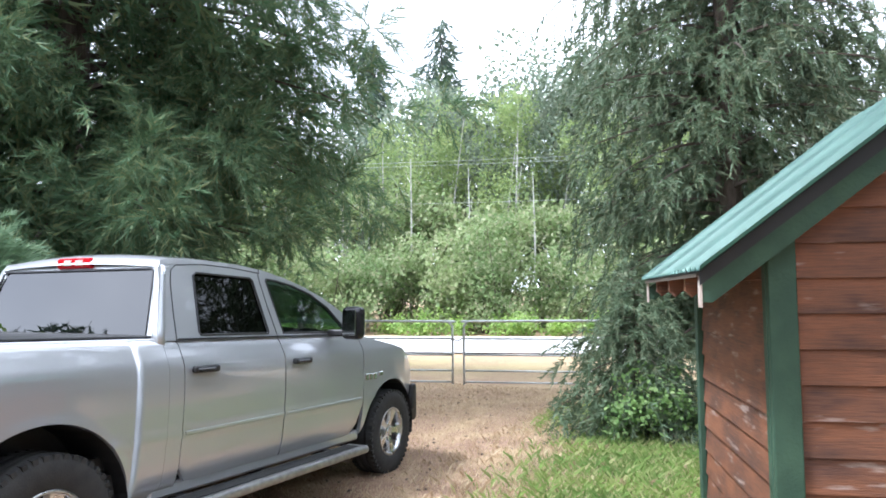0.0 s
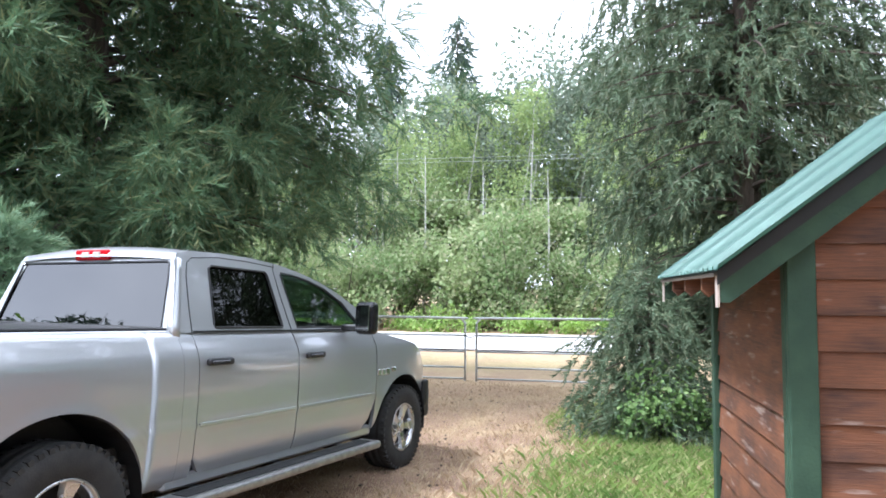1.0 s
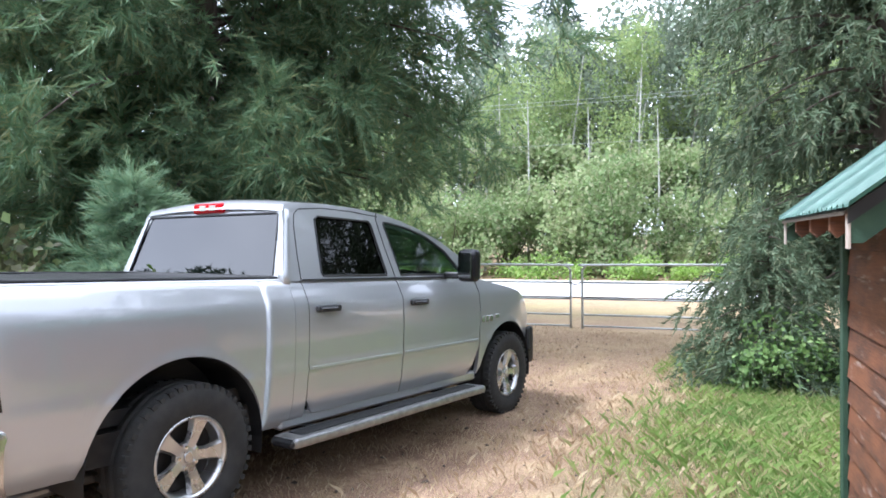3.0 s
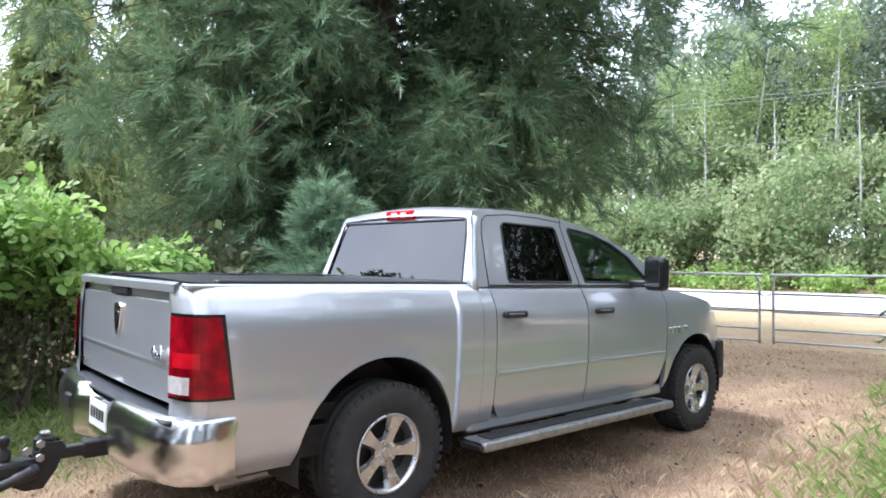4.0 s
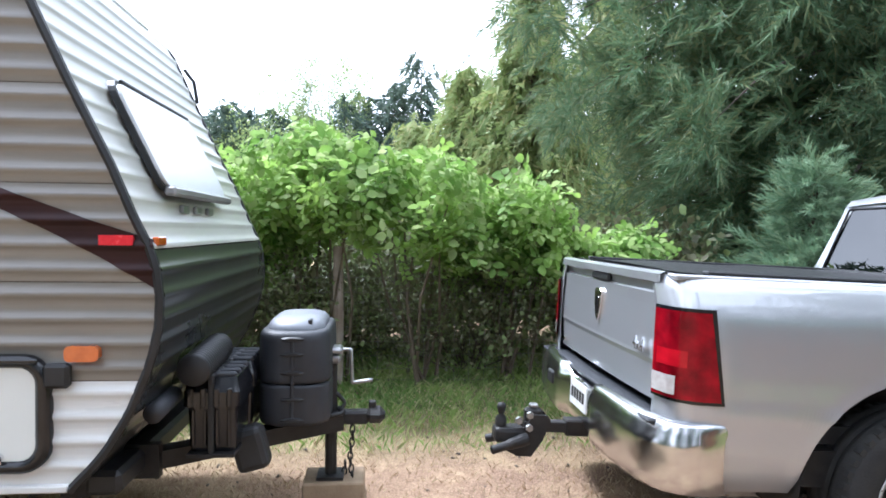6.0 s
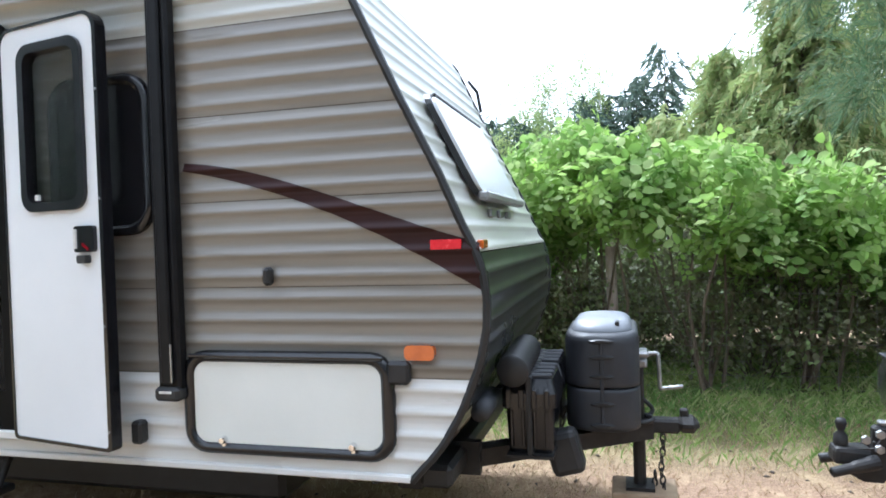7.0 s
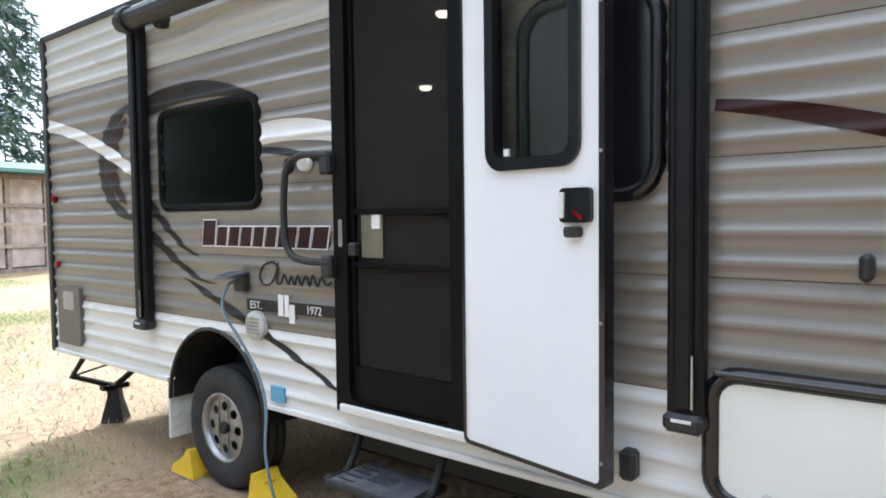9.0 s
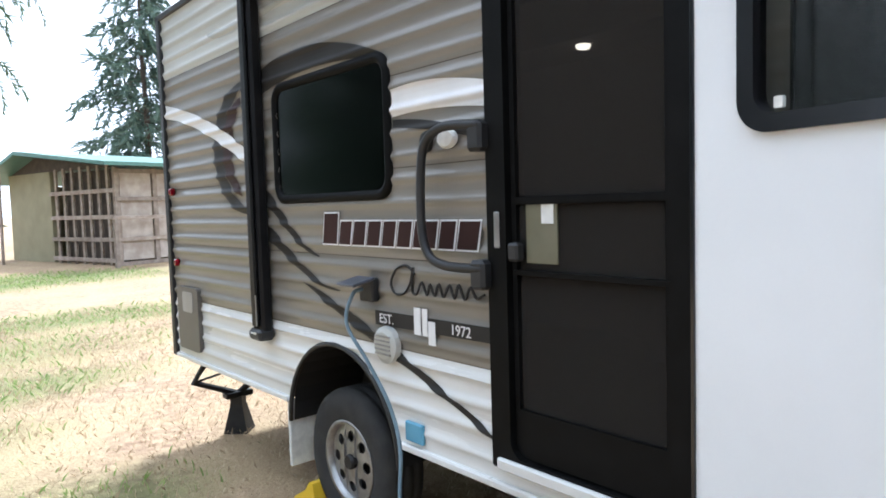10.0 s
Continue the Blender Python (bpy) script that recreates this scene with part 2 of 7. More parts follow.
# Cabin wall tone set near black to carry the room's dimness.
ROOMWALL = material("dimmed_cabin_wall", (0.035, 0.028, 0.022), (0.05, 0.042, 0.035), 3, 0.7)

SEQUOIA = leaf_material("sequoia_needles", (0.07, 0.135, 0.064), (0.13, 0.222, 0.115), (0.22, 0.235, 0.105), 0.8, 0.3)
SPRUCE = leaf_material("spruce_needles", (0.07, 0.105, 0.06), (0.12, 0.178, 0.10), (0.16, 0.17, 0.095), 0.9, 0.25)
UNDERGROWTH = leaf_material("undergrowth_leaves", (0.09, 0.17, 0.05), (0.17, 0.28, 0.085), (0.25, 0.34, 0.13), 1.5, 0.4)
YOUNGNEEDLE = leaf_material("young_needles", (0.15, 0.25, 0.15), (0.22, 0.34, 0.20), (0.30, 0.38, 0.22), 1.5, 0.3)
CEDAR = leaf_material("cedar_sprays", (0.17, 0.25, 0.085), (0.28, 0.36, 0.13), (0.38, 0.37, 0.17), 0.6, 0.4)
BROAD = leaf_material("hazel_leaves", (0.16, 0.29, 0.06), (0.33, 0.49, 0.11), (0.5, 0.6, 0.27), 1.2, 0.5)
THICKET = leaf_material("dead_bramble", (0.08, 0.085, 0.045), (0.15, 0.14, 0.075), (0.19, 0.26, 0.09), 1.5, 0.3)
ROADSIDE = leaf_material("roadside_leaves", (0.17, 0.26, 0.10), (0.28, 0.36, 0.16), (0.42, 0.42, 0.26), 0.35, 0.45)
ASPEN = leaf_material("aspen_leaves", (0.18, 0.26, 0.10), (0.28, 0.37, 0.15), (0.37, 0.42, 0.18), 0.4, 0.45)
GREYWOOD = leaf_material("far_grey_green", (0.15, 0.20, 0.14), (0.22, 0.275, 0.195), (0.29, 0.32, 0.23), 0.3, 0.35)
FARFIR = leaf_material("far_fir_needles", (0.06, 0.10, 0.08), (0.10, 0.15, 0.115), (0.14, 0.18, 0.12), 0.4, 0.25)
GRASSGREEN = leaf_material("green_grass", (0.15, 0.26, 0.065), (0.26, 0.36, 0.095), (0.47, 0.46, 0.22), 1.5, 0.4)
GRASSDRY = leaf_material("dry_grass", (0.36, 0.25, 0.15), (0.50, 0.38, 0.24), (0.64, 0.53, 0.36), 1.2, 0.4)


# ---------- mesh helpers ----------
def thing(name, at=(0, 0, 0), label="", category="", group="", kind="", rot=0.0):
    ob = new(name)
    ob.empty_display_size = 0.1
    ob.matrix_basis = Matrix.Translation(at) @ Matrix.Rotation(rot, 4, "Z")
    return tagged(ob, label, category, group, kind)


def adopt(ob, parent, local=False):
    """Hang ob under parent; its mesh is given in world places unless local."""
    ob.parent = parent
    if not local:
        m, p = Matrix.Identity(4), parent
        while p:
            m = p.matrix_basis @ m if p.parent is None else p.matrix_parent_inverse @ p.matrix_basis @ m
            p = p.parent
        ob.matrix_parent_inverse = m.inverted()
    return ob


def part(name, bm, mat, parent=None, label="", local=False, smooth=False):
    me = bpy.data.meshes.new(name)
    bm.normal_update()
    for f in bm.faces:
        f.smooth = smooth
    bm.to_mesh(me)
    bm.free()
    me.materials.append(mat)
    ob = new(name, me)
    if label:
        ob["label"] = label
    return adopt(ob, parent, local) if parent else ob


def np_mesh(name, verts, faces, mat, smooth=False):
    """A mesh from arrays; all faces have the same count of corners."""
    me = bpy.data.meshes.new(name)
    verts, faces = np.asarray(verts, np.float32), np.asarray(faces, np.int32)
    k = faces.shape[1]
    me.vertices.add(len(verts))
    me.vertices.foreach_set("co", verts.ravel())
    me.loops.add(faces.size)
    me.loops.foreach_set("vertex_index", faces.ravel())
    me.polygons.add(len(faces))
    me.polygons.foreach_set("loop_start", np.arange(0, faces.size, k, dtype=np.int32))
    me.update(calc_edges=True)
    me.validate()
    if smooth:
        me.shade_smooth()
    me.materials.append(mat)
    return new(name, me)


def box(bm, x0, x1, y0, y1, z0, z1, bevel=0.0, m=None, seg=1):
    r = bmesh.ops.create_cube(bm, size=1.0, matrix=Matrix.LocRotScale(((x0 + x1) / 2, (y0 + y1) / 2, (z0 + z1) / 2), None, (abs(x1 - x0), abs(y1 - y0), abs(z1 - z0))))
    vs = r["verts"]
    if bevel:
        es = list({e for v in vs for e in v.link_edges})
        g = bmesh.ops.bevel(bm, geom=es, offset=bevel, segments=seg, profile=0.5, affect="EDGES")
        vs = [v for v in {v for f in g["faces"] for v in f.verts} | {v for v in vs if v.is_valid}]
    if m is not None:
        bmesh.ops.transform(bm, matrix=m, verts=vs)
    return vs


def boxed(x0, x1, y0, y1, z0, z1, bevel=0.0, seg=1):
    bm = bmesh.new()
    box(bm, x0, x1, y0, y1, z0, z1, bevel, seg=seg)
    return bm


def tube(bm, pts, r, n=8, r2=None, cap=True):
    """A round bar along points; r2 is the radius at its end."""
    pts = [Vector(p) for p in pts]
    rings, side = [], None
    for i, p in enumerate(pts):
        d = (pts[min(i + 1, len(pts) - 1)] - pts[max(i - 1, 0)]).normalized()
        if side is None:
            side = d.orthogonal().normalized()
        side = (side - d * side.dot(d)).normalized()
        up = d.cross(side)
        rr = r if r2 is None else r + (r2 - r) * i / max(1, len(pts) - 1)
        rings.append([bm.verts.new(p + rr * (side * math.cos(a) + up * math.sin(a))) for a in [2 * math.pi * k / n for k in range(n)]])
    for a, b in zip(rings, rings[1:]):
        for k in range(n):
            bm.faces.new((a[k], a[(k + 1) % n], b[(k + 1) % n], b[k]))
    if cap:
        bm.faces.new(rings[0][::-1])
        bm.faces.new(rings[-1])
    return bm


def tubed(pts, r, n=8, r2=None):
    return tube(bmesh.new(), pts, r, n, r2)


def lathe(bm, profile, n, m):
    """Turn (radius, along) pairs round the local Z of m."""
    rings = [[bm.verts.new(m @ Vector((r * math.cos(2 * math.pi * k / n), r * math.sin(2 * math.pi * k / n), h))) for k in range(n)] for r, h in profile]
    for a, b in zip(rings, rings[1:]):
        for k in range(n):
            bm.faces.new((a[k], a[(k + 1) % n], b[(k + 1) % n], b[k]))
    return rings


def slab(bm, outline, holes, to3d, depth):
    """A plate with openings: 2D outline and holes, to3d(u, v, d) gives the place at depth d."""
    from_2d = [[Vector((u, v, 0)) for u, v in loop] for loop in (outline, *holes)]
    flat = [p for loop in from_2d for p in loop]
    front = [bm.verts.new(to3d(p.x, p.y, 0.0)) for p in flat]
    back = [bm.verts.new(to3d(p.x, p.y, depth)) for p in flat]
    for t in tessellate_polygon(from_2d):
        try:
            bm.faces.new([front[i] for i in t])
            bm.faces.new([back[i] for i in reversed(t)])
        except ValueError:
            pass
    k = 0
    for loop in from_2d:
        for i in range(len(loop)):
            a, b = k + i, k + (i + 1) % len(loop)
            bm.faces.new((front[a], front[b], back[b], back[a]))
        k += len(loop)
    bmesh.ops.recalc_face_normals(bm, faces=bm.faces)
    return bm


def rounded(u0, u1, v0, v1, r, n=5):
    pts = []
    for cu, cv, a0 in ((u1 - r, v1 - r, 0), (u0 + r, v1 - r, 90), (u0 + r, v0 + r, 180), (u1 - r, v0 + r, 270)):
        for k in range(n + 1):
            a = radians(a0 + 90 * k / n)
            pts.append((cu + r * math.cos(a), cv + r * math.sin(a)))
    return pts


def lerp_table(table, v):
    return float(np.interp(v, [a for a, _ in table], [b for _, b in table]))


# ---------- ground ----------
SLOPE = [(-400, 0.3), (-60, 0.25), (-25, 0.1), (-12, 0.02), (-5, 0.0), (0, 0.0), (3.57, -0.145), (9.7, -0.24), (16, -0.33), (30, -0.3), (34, -0.1), (400, 3.0)]


def ground_z(x, y):
    return np.interp(y, [a for a, _ in SLOPE], [b for _, b in SLOPE])


def green_amount(x, y):
    """Where the grass is green and not dry: by the shed, along the fence, some patches."""
    g = np.zeros_like(x)
    for cx, cy, rx, ry, s in ((4.2, 5.0, 2.0, 4.4, 1.0), (3.5, 7.4, 1.9, 1.9, 1.0), (-3.6, -2.5, 2.3, 7.5, 1.0), (-4.5, 4.5, 3.4, 4.5, 0.9),
                              (2.2, -13.5, 2.5, 1.2, 0.5), (1.9, -11.6, 1.3, 0.7, 0.7), (2.7, -10.2, 1.0, 0.6, 0.55), (1.9, -8.4, 0.7, 0.5, 0.7), (0.4, -15.5, 2.2, 1.0, 0.7), (0.6, -22.5, 4.5, 2.0, 0.8), (3.0, -8.9, 1.1, 0.9, 0.35), (-3.0, 14.0, 8.0, 2.0, 0.3)):
        g = np.maximum(g, s * np.clip(1.6 - 1.25 * np.sqrt(((x - cx) / rx) ** 2 + ((y - cy) / ry) ** 2), 0, 1))
    return g


def axis_steps(fine, step, far):
    a = list(np.arange(0, fine, step))
    d = step
    while a[-1] < far:
        d *= 1.25
        a.append(a[-1] + d)
    a = np.array(a)
    return np.concatenate([-a[:0:-1], a])


gx, gy = np.meshgrid(axis_steps(14, 0.2, 900), axis_steps(30, 0.25, 900))
gz = ground_z(gx, gy) + 0.018 * np.sin(gx * 2.1 + np.cos(gy * 1.3)) * np.cos(gy * 1.7) * (np.hypot(gx, gy) < 40)
rows_n, cols_n = gx.shape
idx = np.arange(rows_n * cols_n).reshape(rows_n, cols_n)
quads = np.stack([idx[:-1, :-1], idx[:-1, 1:], idx[1:, 1:], idx[1:, :-1]], -1).reshape(-1, 4)
GROUND = bpy.data.materials.new("dry_lawn")
GROUND.use_nodes = True
ground = np_mesh("ground", np.stack([gx, gy, gz], -1).reshape(-1, 3), quads, GROUND, True)
tagged(ground, "dry straw-coloured lawn with bare earth and green patches", "ground", kind="structure")
at = ground.data.attributes.new("green", "FLOAT", "POINT")
at.data.foreach_set("value", green_amount(gx, gy).ravel().astype(np.float32))
litter = ground.data.attributes.new("litter", "FLOAT", "POINT")
litter.data.foreach_set("value", (np.clip((gy + 5.5) / 4, 0, 1) * np.clip((11 - gy) / 6, 0.2, 1)).ravel().astype(np.float32))


def ground_nodes():
    n, l = GROUND.node_tree.nodes, GROUND.node_tree.links
    b = n["Principled BSDF"]
    b.inputs["Roughness"].default_value, b.inputs["Specular IOR Level"].default_value = 0.95, 0.15
    co = n.new("ShaderNodeTexCoord")

    def noise_at(s, d=6):
        t = n.new("ShaderNodeTexNoise")
        t.inputs["Scale"].default_value, t.inputs["Detail"].default_value = s, d
        l.new(co.outputs["Object"], t.inputs["Vector"])
        return t

    def ramp(src, p0, c0, p1, c1):
        r = n.new("ShaderNodeValToRGB")
        r.color_ramp.elements[0].position, r.color_ramp.elements[0].color = p0, (*c0, 1)
        r.color_ramp.elements[1].position, r.color_ramp.elements[1].color = p1, (*c1, 1)
        l.new(src, r.inputs[0])
        return r.outputs[0]

    def mix(f, a, c):
        m = n.new("ShaderNodeMix")
        m.data_type = "RGBA"
        l.new(f, m.inputs[0])
        l.new(a, m.inputs["A"])
        l.new(c, m.inputs["B"])
        return m.outputs["Result"]

    patches, straw, grain = noise_at(0.9), noise_at(14), noise_at(90, 3)
    dry = ramp(straw.outputs["Fac"], 0.3, (0.23, 0.15, 0.095), 0.7, (0.47, 0.345, 0.22))
    pale = ramp(grain.outputs["Fac"], 0.3, (0.31, 0.22, 0.125), 0.7, (0.50, 0.385, 0.235))
    lawn = mix(ramp(patches.outputs["Fac"], 0.42, (0, 0, 0), 0.6, (1, 1, 1)), dry, pale)
    brown = ramp(grain.outputs["Fac"], 0.3, (0.105, 0.063, 0.041), 0.7, (0.36, 0.242, 0.167))
    al = n.new("ShaderNodeAttribute")
    al.attribute_name = "litter"
    ml = n.new("ShaderNodeMath")
    ml.operation = "MULTIPLY"
    l.new(al.outputs["Fac"], ml.inputs[0])
    l.new(ramp(noise_at(2.3).outputs["Fac"], 0.34, (0.2, 0.2, 0.2), 0.56, (0.95, 0.95, 0.95)), ml.inputs[1])
    lawn = mix(ml.outputs[0], lawn, brown)
    green = ramp(straw.outputs["Fac"], 0.3, (0.05, 0.085, 0.025), 0.7, (0.13, 0.19, 0.05))
    a = n.new("ShaderNodeAttribute")
    a.attribute_name = "green"
    ad, mu = n.new("ShaderNodeMath"), n.new("ShaderNodeMath")
    ad.operation, mu.operation = "ADD", "MULTIPLY"
    ad.inputs[1].default_value = 0.35
    l.new(patches.outputs["Fac"], ad.inputs[0])
    l.new(ad.outputs[0], mu.inputs[0])
    l.new(a.outputs["Fac"], mu.inputs[1])
    l.new(mix(mu.outputs[0], lawn, green), b.inputs["Base Color"])
    bp = n.new("ShaderNodeBump")
    bp.inputs["Strength"].default_value, bp.inputs["Distance"].default_value = 0.9, 0.03
    l.new(noise_at(45, 5).outputs["Fac"], bp.inputs["Height"])
    l.new(bp.outputs[0], b.inputs["Normal"])


ground_nodes()


# ---------- plants ----------
def rot_from(d, rng, tilt=0.0):
    """Frames whose x axis runs along the rows of d, rolled at random."""
    d = d / np.linalg.norm(d, axis=1, keepdims=True)
    up = np.tile([0.0, 0.0, 1.0], (len(d), 1)) + rng.normal(0, tilt, (len(d), 3))
    s = np.cross(up, d)
    s /= np.linalg.norm(s, axis=1, keepdims=True) + 1e-9
    return np.stack([d, s, np.cross(d, s)], -1)


def scattered(tv, tf, places, frames, sizes):
    k, n = len(places), len(tv)
    v = np.einsum("kij,nj->kni", frames, tv) * np.asarray(sizes)[:, None, None] + places[:, None]
    f = tf[None] + (np.arange(k) * n)[:, None, None]
    return v.reshape(-1, 3), f.reshape(-1, tf.shape[1])


def spray_shape(count, length, width, spread, droop, seed):
    """A twig along x with narrow needles' tufts on both sides, drooping."""
    rng, v, f = np.random.default_rng(seed), [], []
    for i in range(count):
        s = i / (count - 1)
        root = np.array([s, 0, -droop * s * s])
        a = (1 if i % 2 else -1) * spread * (0.6 + 0.6 * rng.random())
        le = length * (1.15 - 0.7 * s) * (0.7 + 0.6 * rng.random())
        d = np.array([math.cos(a), math.sin(a), rng.normal(-0.15, 0.3)]) * le
        w = np.array([-math.sin(a), math.cos(a), rng.normal(0, 0.5)]) * width
        k = len(v)
        v += [root - w, root + w, root + d * 0.6 + w * 0.8, root + d]
        f += [(k, k + 1, k + 2), (k, k + 2, k + 3)]
    return np.array(v), np.array(f)


def leaf_shape(count, size, seed):
    """A loose cluster of folded pointed leaves."""
    rng, v, f = np.random.default_rng(seed), [], []
    for i in range(count):
        root = rng.normal(0, 0.42, 3)
        a, b = rng.uniform(0, 2 * math.pi), rng.normal(-0.2, 0.5)
        d = np.array([math.cos(a) * math.cos(b), math.sin(a) * math.cos(b), math.sin(b)])
        s = np.cross(d, [0, 0, 1])
        s /= np.linalg.norm(s)
        up = np.cross(s, d)
        le = size * rng.uniform(0.6, 1.3)
        k = len(v)
        v += [root, root + d * le * 0.5 + s * le * 0.36 + up * le * 0.12, root + d * le, root + d * le * 0.5 - s * le * 0.36 + up * le * 0.12]
        f += [(k, k + 1, k + 2), (k, k + 2, k + 3)]
    return np.array(v), np.array(f)


def needle_brush(count, length, width, spread, droop, seed):
    """A drooping twig along x with thin single needles set all round it."""
    rng, v, f = np.random.default_rng(seed), [], []
    for i in range(count):
        s = (i + rng.random()) / count
        root = np.array([s, 0, -droop * s * s])
        a, tip = rng.uniform(0, 2 * math.pi), spread * rng.uniform(0.55, 1.2) * (1.1 - 0.5 * s)
        d = np.array([math.cos(tip), math.sin(tip) * math.cos(a), math.sin(tip) * math.sin(a) - 0.12]) * length * rng.uniform(0.7, 1.25)
        w = np.cross(d, rng.normal(0, 1, 3))
        w *= width / np.linalg.norm(w)
        k = len(v)
        v += [root - w, root + w, root + d]
        f.append((k, k + 1, k + 2))
    return np.array(v), np.array(f)


BRUSH_LONG = needle_brush(30, 0.46, 0.021, 0.85, 0.35, 3)
SPRAY_SOFT = needle_brush(40, 0.42, 0.02, 0.75, 0.2, 9)
SPRAY_STIFF = needle_brush(34, 0.26, 0.026, 0.95, 0.5, 4)
SPRAY_FLAT = spray_shape(13, 0.38, 0.042, 0.7, 0.55, 5)
SPRAY_FAR = needle_brush(14, 0.55, 0.075, 0.85, 0.4, 6)
LEAVES_NEAR = leaf_shape(9, 0.42, 7)
LEAVES_FAR = leaf_shape(8, 0.55, 8)


def leafy_shoot(count, size, seed):
    """Flat broad leaves in pairs along an arching shoot."""
    rng, v, f = np.random.default_rng(seed), [], []
    for i in range(count):
        s = i / (count - 1)
        root = np.array([1.5 * s - 0.7, 0, 0.25 * math.sin(2.6 * s)])
        a = (1 if i % 2 else -1) * rng.uniform(0.6, 1.3)
        d = np.array([math.cos(a), math.sin(a), rng.normal(-0.15, 0.22)])
        d /= np.linalg.norm(d)
        q = np.cross(d, [0, 0, 1])
        q /= np.linalg.norm(q)
        up = np.cross(q, d)
        le, k = size * rng.uniform(0.7, 1.3), len(v)
        v += [root, root + d * le * 0.35 + q * le * 0.34 + up * le * 0.06, root + d * le * 0.75 + q * le * 0.27, root + d * le * 1.05 - up * le * 0.1, root + d * le * 0.75 - q * le * 0.27, root + d * le * 0.35 - q * le * 0.34 + up * le * 0.06]
        f += [(k, k + 1, k + 2), (k, k + 2, k + 3), (k, k + 3, k + 4), (k, k + 4, k + 5)]
    return np.array(v), np.array(f)


LEAVES_BRANCH = leafy_shoot(8, 0.42, 12)


def limb_path(base, az, length, rise, droop, n=6):
    out = []
    for i in range(n + 1):
        s = i / n
        out.append(base + np.array([math.cos(az) * length * s, math.sin(az) * length * s, rise * length * s - droop * length * s * s]))
    return np.array(out)


def conifer(name, at, height, radius, shape, mat, label, seed, limbs=90, per=30, size=0.5, low=0.3, rise=0.25, droop=0.5, trunk_r=0.2, taper=0.8, bushy=0.12, lean=0.6, bark=None, group="", wood=True, skirt=0.0, clump=0.0, crowd=1.15, thin_side=None, fill=0, fill_size=0.55):
    """A conifer: tapered trunk, drooping limbs, each limb set with sprays of needles."""
    rng = np.random.default_rng(seed)
    tree = thing(name, at, label, "tree", group)
    bm, wb = bmesh.new(), bmesh.new()
    tube(bm, [(at[0] + rng.normal(0, 0.03), at[1] + rng.normal(0, 0.03), at[2] - 0.2 + height * k / 8) for k in range(9)], trunk_r, 10, trunk_r * 0.08)
    places, dirs, sizes = [], [], []
    for i in range(limbs):
        h = low + (height - low) * (i / limbs) ** crowd
        le = radius * (1 - ((h - low) / (height - low)) ** taper) * rng.uniform(0.72, 1.1) + 0.12 * radius * 0.5
        az = i * 2.399 + rng.normal(0, 0.3)
        if skirt:
            le *= min(1.0, 0.52 + 0.48 * (h - low) / skirt)
        path = limb_path(np.array([at[0], at[1], at[2] + h]), az, le, rise + rng.normal(0, 0.08), droop * rng.uniform(0.7, 1.3))
        if wood:
            tube(wb, path, max(0.012, trunk_r * 0.16), 4, 0.005, cap=False)
        k = max(4, int(per * (0.35 + le / radius)))
        if thin_side is not None and math.cos(az - thin_side) > 0.2:
            k = int(k * 0.4)
        s = rng.uniform(0.04, 1.0, k) ** 0.8
        p = np.stack([np.interp(s, np.linspace(0, 1, len(path)), path[:, c]) for c in range(3)], -1)
        p += rng.normal(0, bushy, p.shape) * np.array([1, 1, 0.8]) * (0.4 + s[:, None])
        a = az + rng.normal(0, 0.75, k)
        if clump:
            nc = 2 + int(5 * le / radius)
            hub = rng.integers(0, nc, k)
            sc = np.linspace(0.4, 1.0, nc)
            c = np.stack([np.interp(sc, np.linspace(0, 1, len(path)), path[:, j]) for j in range(3)], -1) + rng.normal(0, clump * 0.7, (nc, 3))
            off = rng.normal(0, 1, (k, 3))
            off /= np.linalg.norm(off, axis=1, keepdims=True)
            take = (rng.random(k) < 0.72)[:, None]
            p = np.where(take, c[hub] + off * clump * rng.uniform(0.1, 0.75, (k, 1)), p)
            turned = off + np.array([0.5 * math.cos(az), 0.5 * math.sin(az), -lean])
            places.append(p)
            dirs.append(np.where(take, turned, np.stack([np.cos(a), np.sin(a), rng.normal(-lean, 0.3, k)], -1)))
            sizes.append(size * rng.uniform(0.6, 1.25, k))
            continue
        places.append(p)
        dirs.append(np.stack([np.cos(a), np.sin(a), rng.normal(-lean, 0.3, k)], -1))
        sizes.append(size * rng.uniform(0.6, 1.25, k))
    part("trunk", bm, bark or BARK, tree, "rough dark bark")
    if wood:
        tagged(part("branch", wb, bark or BARK, tree), kind="stuff")
    places, dirs, sizes = np.concatenate(places), np.concatenate(dirs), np.concatenate(sizes)
    if fill:
        pick = rng.integers(0, len(places), limbs * fill)
        core = np.array([at[0], at[1], 0.0])
        q = places[pick]
        inner = q.copy()
        inner[:, :2] = core[:2] + (q[:, :2] - core[:2]) * rng.uniform(0.35, 0.8, (len(q), 1))
        shade = np_mesh("inner_crown", *scattered(*SPRAY_FAR, inner, rot_from(dirs[pick], rng, 0.6), fill_size * rng.uniform(0.7, 1.2, len(q))), mat)
        adopt(shade, tree)
    crown = np_mesh("crown", *scattered(*shape, places, rot_from(dirs, rng, 0.5), sizes), mat)
    adopt(crown, tree)
    return tree


